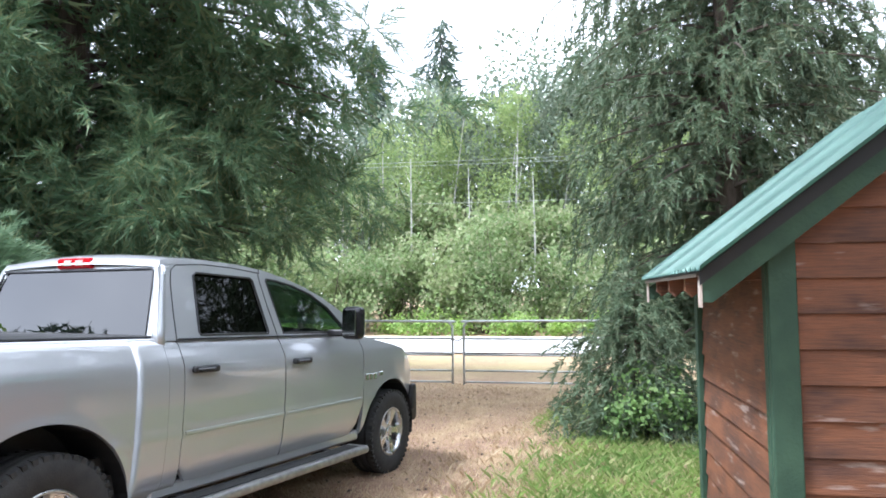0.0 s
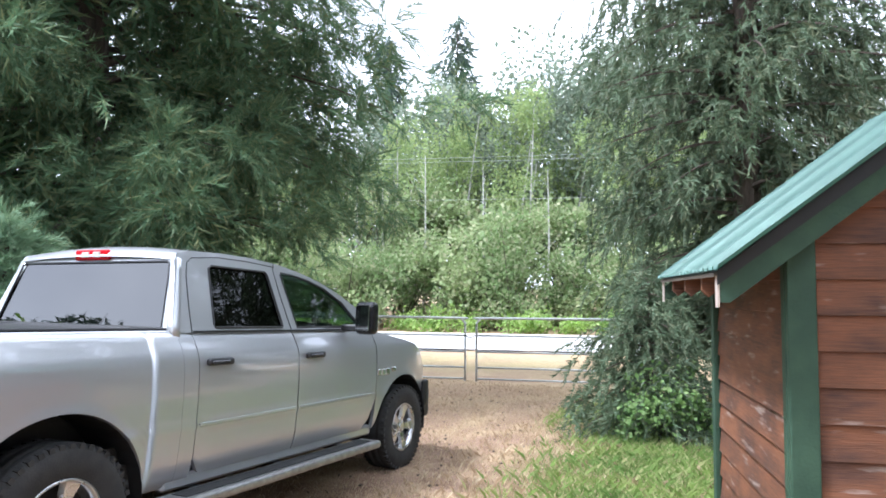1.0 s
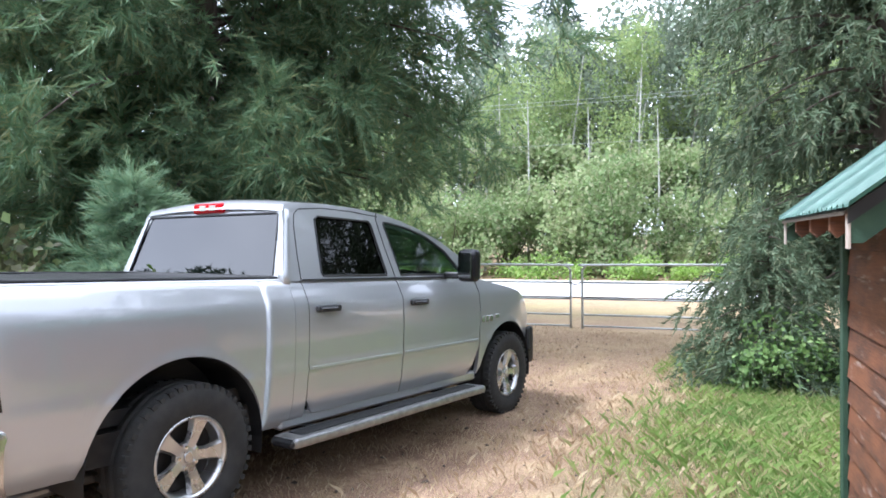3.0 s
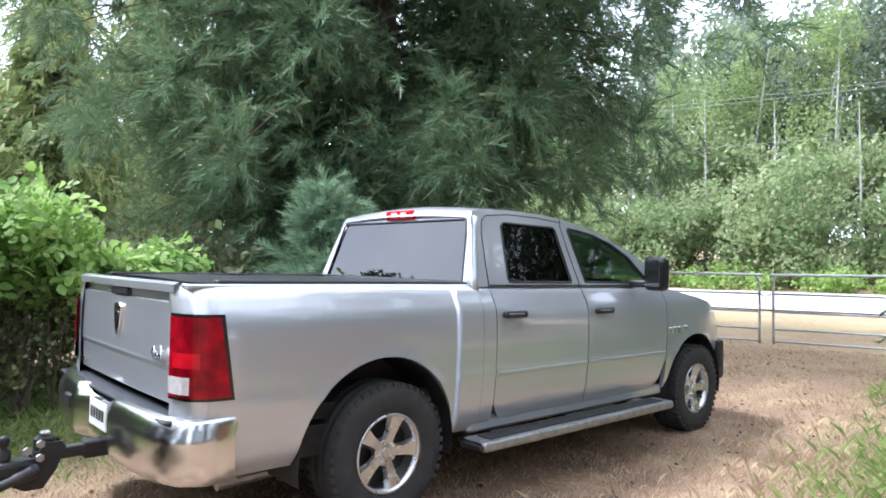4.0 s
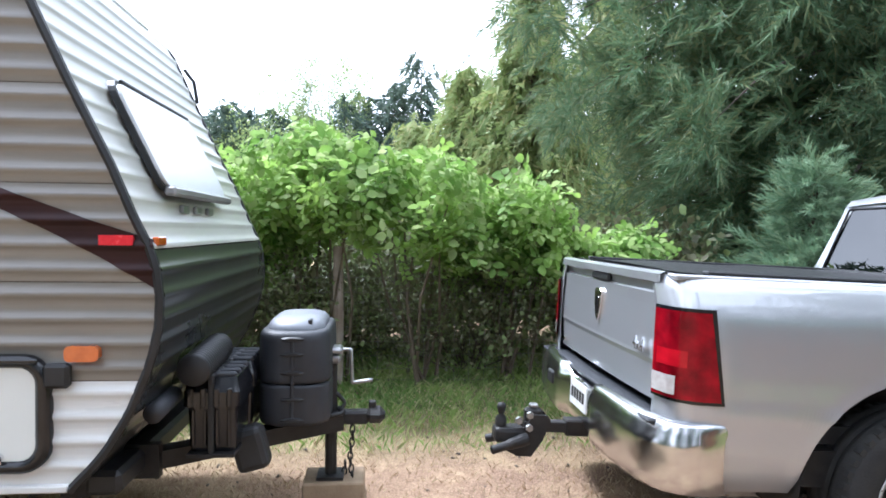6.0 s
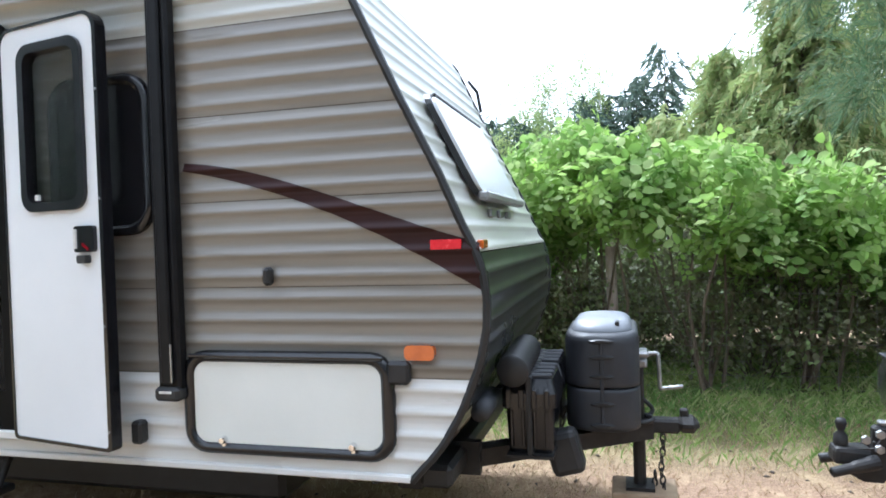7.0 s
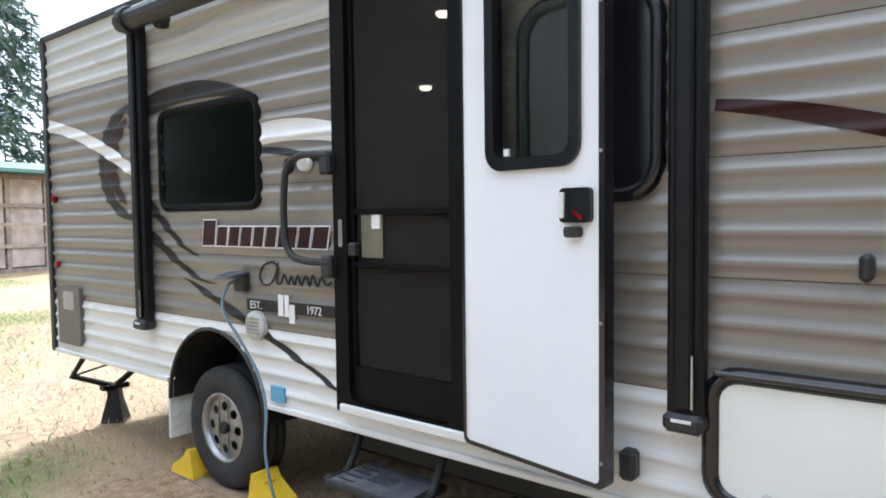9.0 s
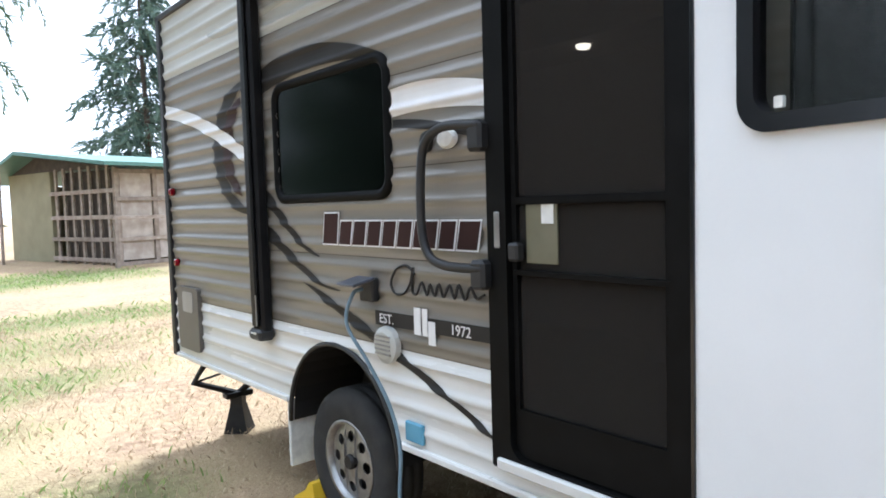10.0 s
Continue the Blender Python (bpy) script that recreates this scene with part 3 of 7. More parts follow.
def broadleaf(name, at, height, radius, mat, label, seed, clusters=900, size=0.3, low=0.0, shape=None, trunk_r=0.05, stems=4, category="shrub", squash=1.0, bark=None, group="", foot=0.3):
    """A shrub or broad-leaved tree: forked stems and lobes of leaf clusters with gaps."""
    rng = np.random.default_rng(seed)
    tree = thing(name, at, label, category, group)
    bm = bmesh.new()
    lobes = []
    for i in range(max(5, stems * 2)):
        a, r = rng.uniform(0, 2 * math.pi), radius * math.sqrt(rng.random()) * 0.75
        h = low + (height - low) * rng.uniform(foot, 0.85)
        lobes.append((np.array([at[0] + r * math.cos(a), at[1] + r * math.sin(a), at[2] + h]), radius * rng.uniform(0.3, 0.55)))
    for c, r in lobes[: max(3, stems)]:
        b = np.array([at[0] + rng.normal(0, 0.1 * radius), at[1] + rng.normal(0, 0.1 * radius), at[2] - 0.1])
        mid = (b + c) / 2 + rng.normal(0, 0.08 * radius, 3)
        tube(bm, [b, mid, c], trunk_r, 6, trunk_r * 0.3, cap=False)
    part("stem" if category == "shrub" else "trunk", bm, bark or BARK, tree)
    per = clusters // len(lobes)
    places = []
    for c, r in lobes:
        d = rng.normal(0, 1, (per, 3))
        d /= np.linalg.norm(d, axis=1, keepdims=True)
        rr = r * rng.uniform(0.45, 1.08, (per, 1)) ** 0.6
        places.append(c + d * rr * np.array([1, 1, 0.8 * squash]))
    places = np.concatenate(places)
    places = places[places[:, 2] > at[2] + low * 0.6]
    dirs = rng.normal(0, 1, places.shape)
    crown = np_mesh("crown", *scattered(*(shape or LEAVES_FAR), places, rot_from(dirs, rng, 0.6), size * rng.uniform(0.6, 1.3, len(places))), mat)
    adopt(crown, tree)
    return tree


def blades(name, n, region, h0, h1, width, mat, seed, keep, label):
    rng = np.random.default_rng(seed)
    x, y = rng.uniform(region[0], region[1], n), rng.uniform(region[2], region[3], n)
    ok = keep(x, y, rng.random(n))
    x, y = x[ok], y[ok]
    z = ground_z(x, y)
    k = len(x)
    h, a, bend = rng.uniform(h0, h1, k), rng.uniform(0, 2 * math.pi, k), rng.uniform(0.2, 1.2, k)
    root = np.stack([x, y, z], -1)
    side = np.stack([-np.sin(a), np.cos(a), 0 * a], -1) * width * rng.uniform(0.6, 1.4, (k, 1))
    ahead = np.stack([np.cos(a), np.sin(a), 0 * a], -1) * (h * bend)[:, None]
    up = np.array([0, 0, 1.0]) * h[:, None]
    v = np.stack([root - side, root + side, root + ahead * 0.3 + up * 0.6 + side * 0.7, root + ahead + up], 1).reshape(-1, 3)
    b = np.arange(k)[:, None] * 4
    f = np.concatenate([b + [0, 1, 2], b + [0, 2, 3]], 1).reshape(-1, 3)
    return tagged(np_mesh(name, v, f, mat), label, "grass", kind="stuff")


# ---------- travel trailer ----------
SIDE, FAR_SIDE, REAR, ROOF, SKIRT = 1.107, -1.02, -9.15, 2.86, 0.62
NOSE = [(0.58, -3.485), (0.73, -3.345), (0.88, -3.255), (1.07, -3.178), (1.2, -3.150), (1.31, -3.145), (1.42, -3.158), (1.50, -3.185), (1.6, -3.235), (1.8, -3.32), (2.1, -3.468), (2.34, -3.578), (2.45, -3.628), (2.7, -3.742), (2.78, -3.80), (2.86, -3.95)]
DOOR_Y, DOOR_Z = (-6.01, -5.40), (0.73, 2.56)
WIN_Y, WIN_Z = (-7.56, -6.67), (1.65, 2.15)
ARCH_Y, ARCH_R, ARCH_Z = -7.10, 0.46, 0.50


def nose_y(z):
    return lerp_table(NOSE, z)


def rib(z):
    """Depth of the siding's ribs: four to a sheet of 0.36 m."""
    s = ((z - 1.007) / 0.09) % 1.0
    return 0.0135 * (0.5 - 0.5 * math.cos(2 * math.pi * s)) ** 3.2 + 0.0016 * math.exp(-(((s - 0.17) / 0.06) ** 2))


def side_x(z):
    return SIDE + rib(z) - 0.004


def cut_spans(z):
    """Stretches of the side wall at a height, from rear to nose, less door, window and wheel arch."""
    cuts = []
    if DOOR_Z[0] < z < DOOR_Z[1]:
        cuts.append(DOOR_Y)
    if WIN_Z[0] < z < WIN_Z[1]:
        cuts.append(WIN_Y)
    if z < ARCH_Z + ARCH_R:
        w = math.sqrt(max(0.0, ARCH_R**2 - max(0.0, z - ARCH_Z) ** 2))
        cuts.append((ARCH_Y - w, ARCH_Y + w))
    spans, y = [], REAR
    for a, b in sorted(cuts):
        spans.append((y, a))
        y = b
    spans.append((y, nose_y(z) - 0.01))
    return spans


def siding_sheet(z0, z1, mirror=False, only=""):
    """One sheet of ribbed siding between two heights, with a turned-in edge above."""
    bm = bmesh.new()
    breaks = sorted({z0, z1, *[b for b in (*DOOR_Z, *WIN_Z, ARCH_Z + ARCH_R) if z0 < b < z1]})
    zs = []
    for a, b in zip(breaks, breaks[1:]):
        k = max(1, round((b - a) / 0.0113))
        zs += [(a + (b - a) * i / k, a + (b - a) * (i + 1) / k) for i in range(k)]
    for a, b in zs:
        lo, hi = cut_spans(a + 1e-5), cut_spans(b - 1e-5)
        if mirror:
            lo, hi = [(REAR, nose_y(a) - 0.01)], [(REAR, nose_y(b) - 0.01)]
        for (p, q), (r, s) in zip(lo, hi):
            if only and (only == "rear") != (q <= DOOR_Y[0] + 0.01):
                continue
            xa, xb = (side_x(a), side_x(b)) if not mirror else (FAR_SIDE - rib(a), FAR_SIDE - rib(b))
            vs = [bm.verts.new(c) for c in ((xa, p, a), (xa, q, a), (xb, s, b), (xb, r, b))]
            bm.faces.new(vs if not mirror else vs[::-1])
    bmesh.ops.remove_doubles(bm, verts=bm.verts, dist=0.0005)
    return bm


def islands(bm):
    """The separate pieces of a mesh, each as a mesh of its own."""
    left, out = set(bm.faces), []
    while left:
        todo, got = [left.pop()], []
        while todo:
            f = todo.pop()
            got.append(f)
            for e in f.edges:
                for g in e.link_faces:
                    if g in left:
                        left.discard(g)
                        todo.append(g)
        nb, seen = bmesh.new(), {}
        for f in got:
            nb.faces.new([seen.setdefault(v, None) or seen.update({v: nb.verts.new(v.co)}) or seen[v] for v in f.verts])
        out.append(nb)
    return out


trailer = thing("travel_trailer", (0.04, -6.2, 0.0), "taupe and white ribbed-aluminium travel trailer with an open entry door", "travel trailer")
LINES = [0.62, 1.004, 1.367, 1.727, 2.087, 2.455, 2.86]
for a, b, mt in zip(LINES, LINES[1:], (WHITE, TAN, TAN, TAN, TAN, TOPBAND)):
    for side in (("rear", "front") if DOOR_Z[0] < a and b < DOOR_Z[1] else ("",)):
        for piece in islands(siding_sheet(a + 0.002, b - 0.002, False, side)):
            part("siding_sheet", piece, mt, trailer, smooth=True)
    part("siding_sheet", siding_sheet(a + 0.002, b - 0.002, True), mt, trailer, smooth=True)

# walls behind the sheets, floor, roof, end walls
core = bmesh.new()
outline = [(REAR + 0.01, SKIRT), (-3.47, SKIRT), *[(y - 0.012, z) for z, y in NOSE[1:]], (REAR + 0.01, ROOF)]
door_hole = [(DOOR_Y[0], DOOR_Z[0]), (DOOR_Y[1], DOOR_Z[0]), (DOOR_Y[1], DOOR_Z[1]), (DOOR_Y[0], DOOR_Z[1])]
win_hole = [(WIN_Y[0], WIN_Z[0]), (WIN_Y[1], WIN_Z[0]), (WIN_Y[1], WIN_Z[1]), (WIN_Y[0], WIN_Z[1])]
arch = [(ARCH_Y - ARCH_R * math.cos(math.pi * k / 12), max(SKIRT + 0.001, ARCH_Z + ARCH_R * math.sin(math.pi * k / 12))) for k in range(13)]
outline_arch = [(REAR + 0.01, SKIRT), *arch, *outline[1:]]
slab(core, outline_arch, [door_hole, win_hole], lambda u, v, d: (SIDE - 0.006 - d, u, v), 0.035)
part("side_wall", core, DARKWOOD, trailer)
part("side_wall", slab(bmesh.new(), outline, [], lambda u, v, d: (FAR_SIDE + 0.006 + d, u, v), 0.035), ROOMWALL, trailer)
for y0, y1, x1 in ((REAR + 0.02, ARCH_Y - 0.47, SIDE - 0.045), (ARCH_Y - 0.47, ARCH_Y + 0.47, SIDE - 0.43), (ARCH_Y + 0.47, -3.6, SIDE - 0.045)):
    part("cabin_floor", boxed(FAR_SIDE + 0.05, x1, y0, y1, 0.63, 0.70), DARKWOOD, trailer)
part("rear_wall", boxed(FAR_SIDE, SIDE - 0.003, REAR - 0.03, REAR, 0.62, ROOF), WHITE, trailer)
part("roof", boxed(FAR_SIDE - 0.01, SIDE + 0.01, REAR - 0.03, -3.9, ROOF, ROOF + 0.05, 0.02), WHITE, trailer)


def nose_sheet(z0, z1, name, mt, ribs=True):
    """The front wall between two heights, ribbed across."""
    bm, rows = bmesh.new(), []
    k = max(2, round((z1 - z0) / 0.012))
    for i in range(k + 1):
        z = z0 + (z1 - z0) * i / k
        y = nose_y(z) + (rib(z) * 0.95 if ribs else 0)
        rows.append([bm.verts.new((FAR_SIDE, y, z)), bm.verts.new((SIDE - 0.012, y, z))])
    for a, b in zip(rows, rows[1:]):
        bm.faces.new((a[1], a[0], b[0], b[1]))
    return part(name, bm, mt, trailer, smooth=True)


nose_sheet(0.60, 1.485, "front_sheet", DARKFRONT)
nose_sheet(1.49, 2.85, "front_sheet", CREAM)

# black corner moulding along the nose and rear edges
for x in (SIDE, FAR_SIDE):
    bm = bmesh.new()
    tube(bm, [(x, nose_y(z) - 0.004, z) for z in np.linspace(0.60, 2.85, 46)], 0.017, 6)
    part("corner_moulding", bm, BLACK, trailer)
    part("corner_moulding", boxed(x - 0.02, x + 0.02, REAR - 0.04, REAR + 0.018, 0.60, ROOF + 0.02, 0.005), BLACK, trailer)
part("roof_edge", boxed(SIDE - 0.02, SIDE + 0.02, REAR - 0.03, -3.92, ROOF - 0.015, ROOF + 0.03, 0.008), BLACK, trailer)
part("skirt_trim", boxed(SIDE - 0.012, SIDE + 0.016, ARCH_Y + 0.47, -3.47, 0.595, 0.625, 0.006), WHITE, trailer)
part("skirt_trim", boxed(SIDE - 0.012, SIDE + 0.016, REAR, ARCH_Y - 0.47, 0.595, 0.625, 0.006), WHITE, trailer)


def ring(bm, outer, inner, x0, x1):
    """A raised moulding between two rounded outlines in the side's plane."""
    n = len(outer)
    mid = [((a[0] + b[0]) / 2, (a[1] + b[1]) / 2) for a, b in zip(outer, inner)]
    loops = [[bm.verts.new((x, u, v)) for u, v in lp] for x, lp in ((x0, outer), (x1 * 0.7 + x0 * 0.3, outer), (x1, mid), (x1 * 0.7 + x0 * 0.3, inner), (x0, inner))]
    for a, b in zip(loops, loops[1:]):
        for k in range(n):
            bm.faces.new((a[k], a[(k + 1) % n], b[(k + 1) % n], b[k]))
    bmesh.ops.recalc_face_normals(bm, faces=bm.faces)
    return bm


def plate(u0, u1, v0, v1, r, x0, x1, bevel=0.004):
    bm = slab(bmesh.new(), rounded(u0, u1, v0, v1, r), [], lambda u, v, d: (x1 - d, u, v), x1 - x0)
    return bm


def leaf_outline(u0, u1, v0, v1, top, low):
    """Door outline with round upper and nearly square lower corners."""
    up, dn = rounded(u0, u1, v0, v1, top, 8), rounded(u0, u1, v0, v1, low, 8)
    return up[:18] + dn[18:]


# window by the rear bunk
part("window_frame", ring(bmesh.new(), rounded(-7.605, -6.63, 1.605, 2.195, 0.085), rounded(-7.565, -6.67, 1.645, 2.155, 0.055), SIDE - 0.02, SIDE + 0.022), DOORBLACK, trailer, smooth=True)
pane = part("window_pane", plate(-7.565, -6.665, 1.645, 2.155, 0.05, SIDE - 0.008, SIDE + 0.002), SMOKED, trailer)
part("window_bar", boxed(SIDE - 0.03, SIDE - 0.012, -7.125, -7.105, 1.65, 2.15), BLACK, trailer)
part("curtain", boxed(SIDE - 0.14, SIDE - 0.12, -7.6, -6.62, 1.6, 2.2), SEATCLOTH, trailer)
# window half hidden behind the opened door
part("window_frame", ring(bmesh.new(), rounded(-5.12, -4.585, 1.60, 2.30, 0.13), rounded(-5.07, -4.63, 1.645, 2.255, 0.09), SIDE - 0.004, SIDE + 0.035), BLACKGLOSS, trailer, smooth=True)
part("window_pane", plate(-5.075, -4.625, 1.64, 2.26, 0.09, SIDE, SIDE + 0.016), BLACKGLOSS, trailer)

# doorway: black jamb, screen door with its panels
jamb = bmesh.new()
slab(jamb, leaf_outline(-6.075, -5.33, 0.69, 2.60, 0.09, 0.01), [rounded(-5.99, -5.41, 0.735, 2.545, 0.06)], lambda u, v, d: (SIDE + 0.035 - d, u, v), 0.09)
part("door_jamb", jamb, DOORBLACK, trailer)
sd = part("screen_door", slab(bmesh.new(), rounded(-5.985, -5.415, 0.74, 2.54, 0.05), [[(-5.965, 1.595), (-5.435, 1.595), (-5.435, 2.515), (-5.965, 2.515)], [(-5.965, 0.90), (-5.435, 0.90), (-5.435, 1.57), (-5.965, 1.57)]], lambda u, v, d: (SIDE + 0.012 - d, u, v), 0.022), DOORBLACK, trailer)
SCREENCLOTH = bpy.data.materials.new("screen_cloth")
SCREENCLOTH.use_nodes = True
sn, sl = SCREENCLOTH.node_tree.nodes, SCREENCLOTH.node_tree.links
s_tr, s_mx = sn.new("ShaderNodeBsdfTransparent"), sn.new("ShaderNodeMixShader")
sn["Principled BSDF"].inputs["Base Color"].default_value = (0.022, 0.02, 0.018, 1)
sn["Principled BSDF"].inputs["Specular IOR Level"].default_value = 0.1
sn["Principled BSDF"].inputs["Roughness"].default_value = 0.9
s_mx.inputs[0].default_value = 0.8
sl.new(s_tr.outputs[0], s_mx.inputs[1])
sl.new(sn["Principled BSDF"].outputs[0], s_mx.inputs[2])
sl.new(s_mx.outputs[0], sn["Material Output"].inputs["Surface"])
part("screen_cloth", boxed(SIDE - 0.006, SIDE - 0.002, -5.97, -5.43, 1.59, 2.52), SCREENCLOTH, sd)
part("screen_cloth", boxed(SIDE - 0.006, SIDE - 0.002, -5.97, -5.43, 0.895, 1.575), SCREENCLOTH, sd)
part("latch_window", boxed(SIDE + 0.002, SIDE + 0.008, -5.925, -5.80, 1.385, 1.585), material("latch_panel", (0.12, 0.115, 0.07), (0.16, 0.15, 0.1), 9, 0.4), sd)
part("latch_sticker", boxed(SIDE + 0.008, SIDE + 0.011, -5.86, -5.812, 1.51, 1.57), WHITEPLATE, sd)
part("door_rail", boxed(SIDE - 0.004, SIDE + 0.018, -5.98, -5.42, 1.575, 1.59), DOORBLACK, sd)
part("door_rail", boxed(SIDE - 0.004, SIDE + 0.018, -5.98, -5.42, 1.345, 1.36), DOORBLACK, sd)
part("latch", boxed(SIDE + 0.01, SIDE + 0.05, -5.975, -5.93, 1.39, 1.45, 0.008), BLACK, sd)
part("strike", boxed(SIDE + 0.034, SIDE + 0.042, -6.04, -6.015, 1.43, 1.55, 0.004), STEEL, trailer)
part("threshold", boxed(SIDE - 0.03, SIDE + 0.05, -6.045, -5.335, 0.688, 0.728, 0.006), WHITE, trailer)

# entry door, swung right round against the side
HINGE, FREE = (-5.338, SIDE + 0.055), (-4.715, SIDE + 0.165)


def leaf3(u, v, d, off=0.0):
    """Places in the opened door: u from hinge to free edge, v up, d inwards."""
    w = FREE[0] - HINGE[0]
    s = (u - HINGE[0]) / w
    tx, ty = FREE[1] - HINGE[1], w
    n = math.hypot(tx, ty)
    return (HINGE[1] + tx * s + (off - d) * ty / n, u - (off - d) * tx / n, v)


dz0, dz1 = 0.70, 2.535


entry = part("entry_door", slab(bmesh.new(), leaf_outline(HINGE[0] + 0.010, FREE[0] - 0.018, dz0 + 0.014, dz1 - 0.012, 0.07, 0.02), [rounded(-5.19, -4.82, 1.735, 2.425, 0.06)], lambda u, v, d: leaf3(u, v, d), 0.035), DOORWHITE, trailer, "white entry door swung open against the side")
part("door_edge", slab(bmesh.new(), leaf_outline(HINGE[0], FREE[0] + 0.003, dz0, dz1, 0.08, 0.025), [leaf_outline(HINGE[0] + 0.010, FREE[0] - 0.018, dz0 + 0.014, dz1 - 0.012, 0.07, 0.02)], lambda u, v, d: leaf3(u, v, d, 0.006), 0.05), BLACKGLOSS, entry)
fr = slab(bmesh.new(), rounded(-5.205, -4.80, 1.715, 2.445, 0.075, 8), [rounded(-5.165, -4.84, 1.755, 2.405, 0.05, 8)], lambda u, v, d: leaf3(u, v, d, 0.016), 0.05)
part("door_window_frame", fr, BLACKGLOSS, entry)
part("door_window_pane", slab(bmesh.new(), rounded(-5.17, -4.835, 1.75, 2.41, 0.05, 8), [], lambda u, v, d: leaf3(u, v, d, -0.01), 0.006), DOORGLASS, entry)
part("door_latch", slab(bmesh.new(), rounded(-4.872, -4.755, 1.535, 1.645, 0.015), [], lambda u, v, d: leaf3(u, v, d, 0.02), 0.03), BLACKGLOSS, entry)
part("latch_handle", slab(bmesh.new(), rounded(-4.866, -4.852, 1.55, 1.632, 0.004), [], lambda u, v, d: leaf3(u, v, d, 0.027), 0.01), WHITEPLATE, entry)
part("latch_tag", slab(bmesh.new(), [(-4.82, 1.565), (-4.785, 1.542), (-4.785, 1.552), (-4.815, 1.575)], [], lambda u, v, d: leaf3(u, v, d, 0.025), 0.006), REDLENS, entry)
part("deadbolt", slab(bmesh.new(), rounded(-4.85, -4.795, 1.488, 1.523, 0.012), [], lambda u, v, d: leaf3(u, v, d, 0.028), 0.03), BLACK, entry)
for z in (0.78, 1.22, 1.75, 2.2):
    part("edge_screw", slab(bmesh.new(), rounded(FREE[0] - 0.014, FREE[0] - 0.004, z, z + 0.01, 0.003), [], lambda u, v, d: leaf3(u, v, d, 0.009), 0.006), STEEL, entry)
part("window_clip", slab(bmesh.new(), rounded(-5.12, -5.10, 1.765, 1.79, 0.003), [], lambda u, v, d: leaf3(u, v, d, 0.01), 0.012), WHITEPLATE, entry)
part("door_keeper", boxed(SIDE, SIDE + 0.06, -4.72, -4.665, 0.70, 0.80, 0.012), BLACK, trailer)

# cargo hatch
hatch = part("cargo_hatch", plate(-4.425, -3.565, 0.705, 1.075, 0.06, SIDE - 0.002, SIDE + 0.024), COMPWHITE, trailer, "ivory cargo hatch with black rounded frame")
part("hatch_frame", ring(bmesh.new(), rounded(-4.465, -3.525, 0.675, 1.105, 0.10), rounded(-4.415, -3.575, 0.72, 1.06, 0.06), SIDE - 0.004, SIDE + 0.04), BLACKGLOSS, hatch, smooth=True)
part("hatch_hinge", boxed(SIDE + 0.03, SIDE + 0.046, -4.43, -3.56, 1.075, 1.095, 0.006), BLACKGLOSS, hatch)
for y in (-4.28, -3.70):
    bm = bmesh.new()
    lathe(bm, [(0.0, 0.05), (0.012, 0.05), (0.016, 0.042), (0.016, 0.02), (0.016, 0.0)], 12, Matrix.Translation((SIDE, y, 0.735)) @ Matrix.Rotation(radians(90), 4, "Y"))
    box(bm, SIDE + 0.02, SIDE + 0.034, y - 0.009, y + 0.009, 0.695, 0.73, 0.003)
    part("thumb_latch", bm, CHROME, hatch, smooth=False)

# lamps, reflector, small fittings
part("marker_lamp", plate(-3.475, -3.355, 1.08, 1.138, 0.02, SIDE, SIDE + 0.032), ORANGELENS, trailer)
part("side_reflector", plate(-3.36, -3.24, 1.503, 1.54, 0.004, SIDE, SIDE + 0.016), material("red_reflector", (0.62, 0.02, 0.03), (0.7, 0.03, 0.04), 40, 0.25), trailer)
part("front_reflector", boxed(SIDE - 0.13, SIDE - 0.04, -3.19, -3.165, 1.50, 1.535, 0.004), ORANGELENS, trailer)
part("cable_inlet", boxed(SIDE, SIDE + 0.045, -3.545, -3.455, 0.985, 1.075, 0.012), BLACK, trailer)
part("fuel_vent", boxed(SIDE, SIDE + 0.05, -4.065, -4.03, 1.375, 1.45, 0.012), BLACK, trailer)
for y, z in ((-9.0, 1.715), (-8.98, 1.245)):
    part("rear_marker", boxed(SIDE, SIDE + 0.03, y - 0.09, y - 0.03, z - 0.025, z + 0.025, 0.01), REDLENS, trailer)
part("water_hatch", plate(-9.03, -8.68, 0.68, 1.09, 0.03, SIDE, SIDE + 0.028), material("taupe_hatch", (0.1, 0.09, 0.08), (0.13, 0.12, 0.105), 8, 0.4), trailer)
part("water_hatch_window", plate(-8.93, -8.76, 0.93, 1.06, 0.02, SIDE + 0.024, SIDE + 0.032), material("hatch_label", (0.3, 0.29, 0.27), (0.36, 0.35, 0.33), 8, 0.4), trailer)
for y, z, r in ((-5.98 - 0.24, 2.67, 0.055), (-7.47, 2.685, 0.045)):
    bm = bmesh.new()
    lathe(bm, [(0.0, 0.0), (r * 0.8, 0.0), (r, 0.025), (r, 0.06), (r * 0.85, 0.07), (0.0, 0.07)], 20, Matrix.Translation((SIDE, y, z)) @ Matrix.Rotation(radians(90), 4, "Y"))
    part("outdoor_speaker", bm, BLACK, trailer, smooth=False)
bm = bmesh.new()
lathe(bm, [(0.0, 0.035), (0.055, 0.035), (0.075, 0.025), (0.078, 0.0)], 24, Matrix.Translation((SIDE + 0.004, -6.685, 1.015)) @ Matrix.Rotation(radians(90), 4, "Y"))
vent = part("furnace_vent", bm, material("vent_grey", (0.45, 0.45, 0.42), (0.52, 0.52, 0.48), 9, 0.4), trailer)
for k in range(5):
    part("vent_slot", boxed(SIDE + 0.036, SIDE + 0.044, -6.735, -6.635, 0.978 + k * 0.018, 0.985 + k * 0.018), STEEL, vent)
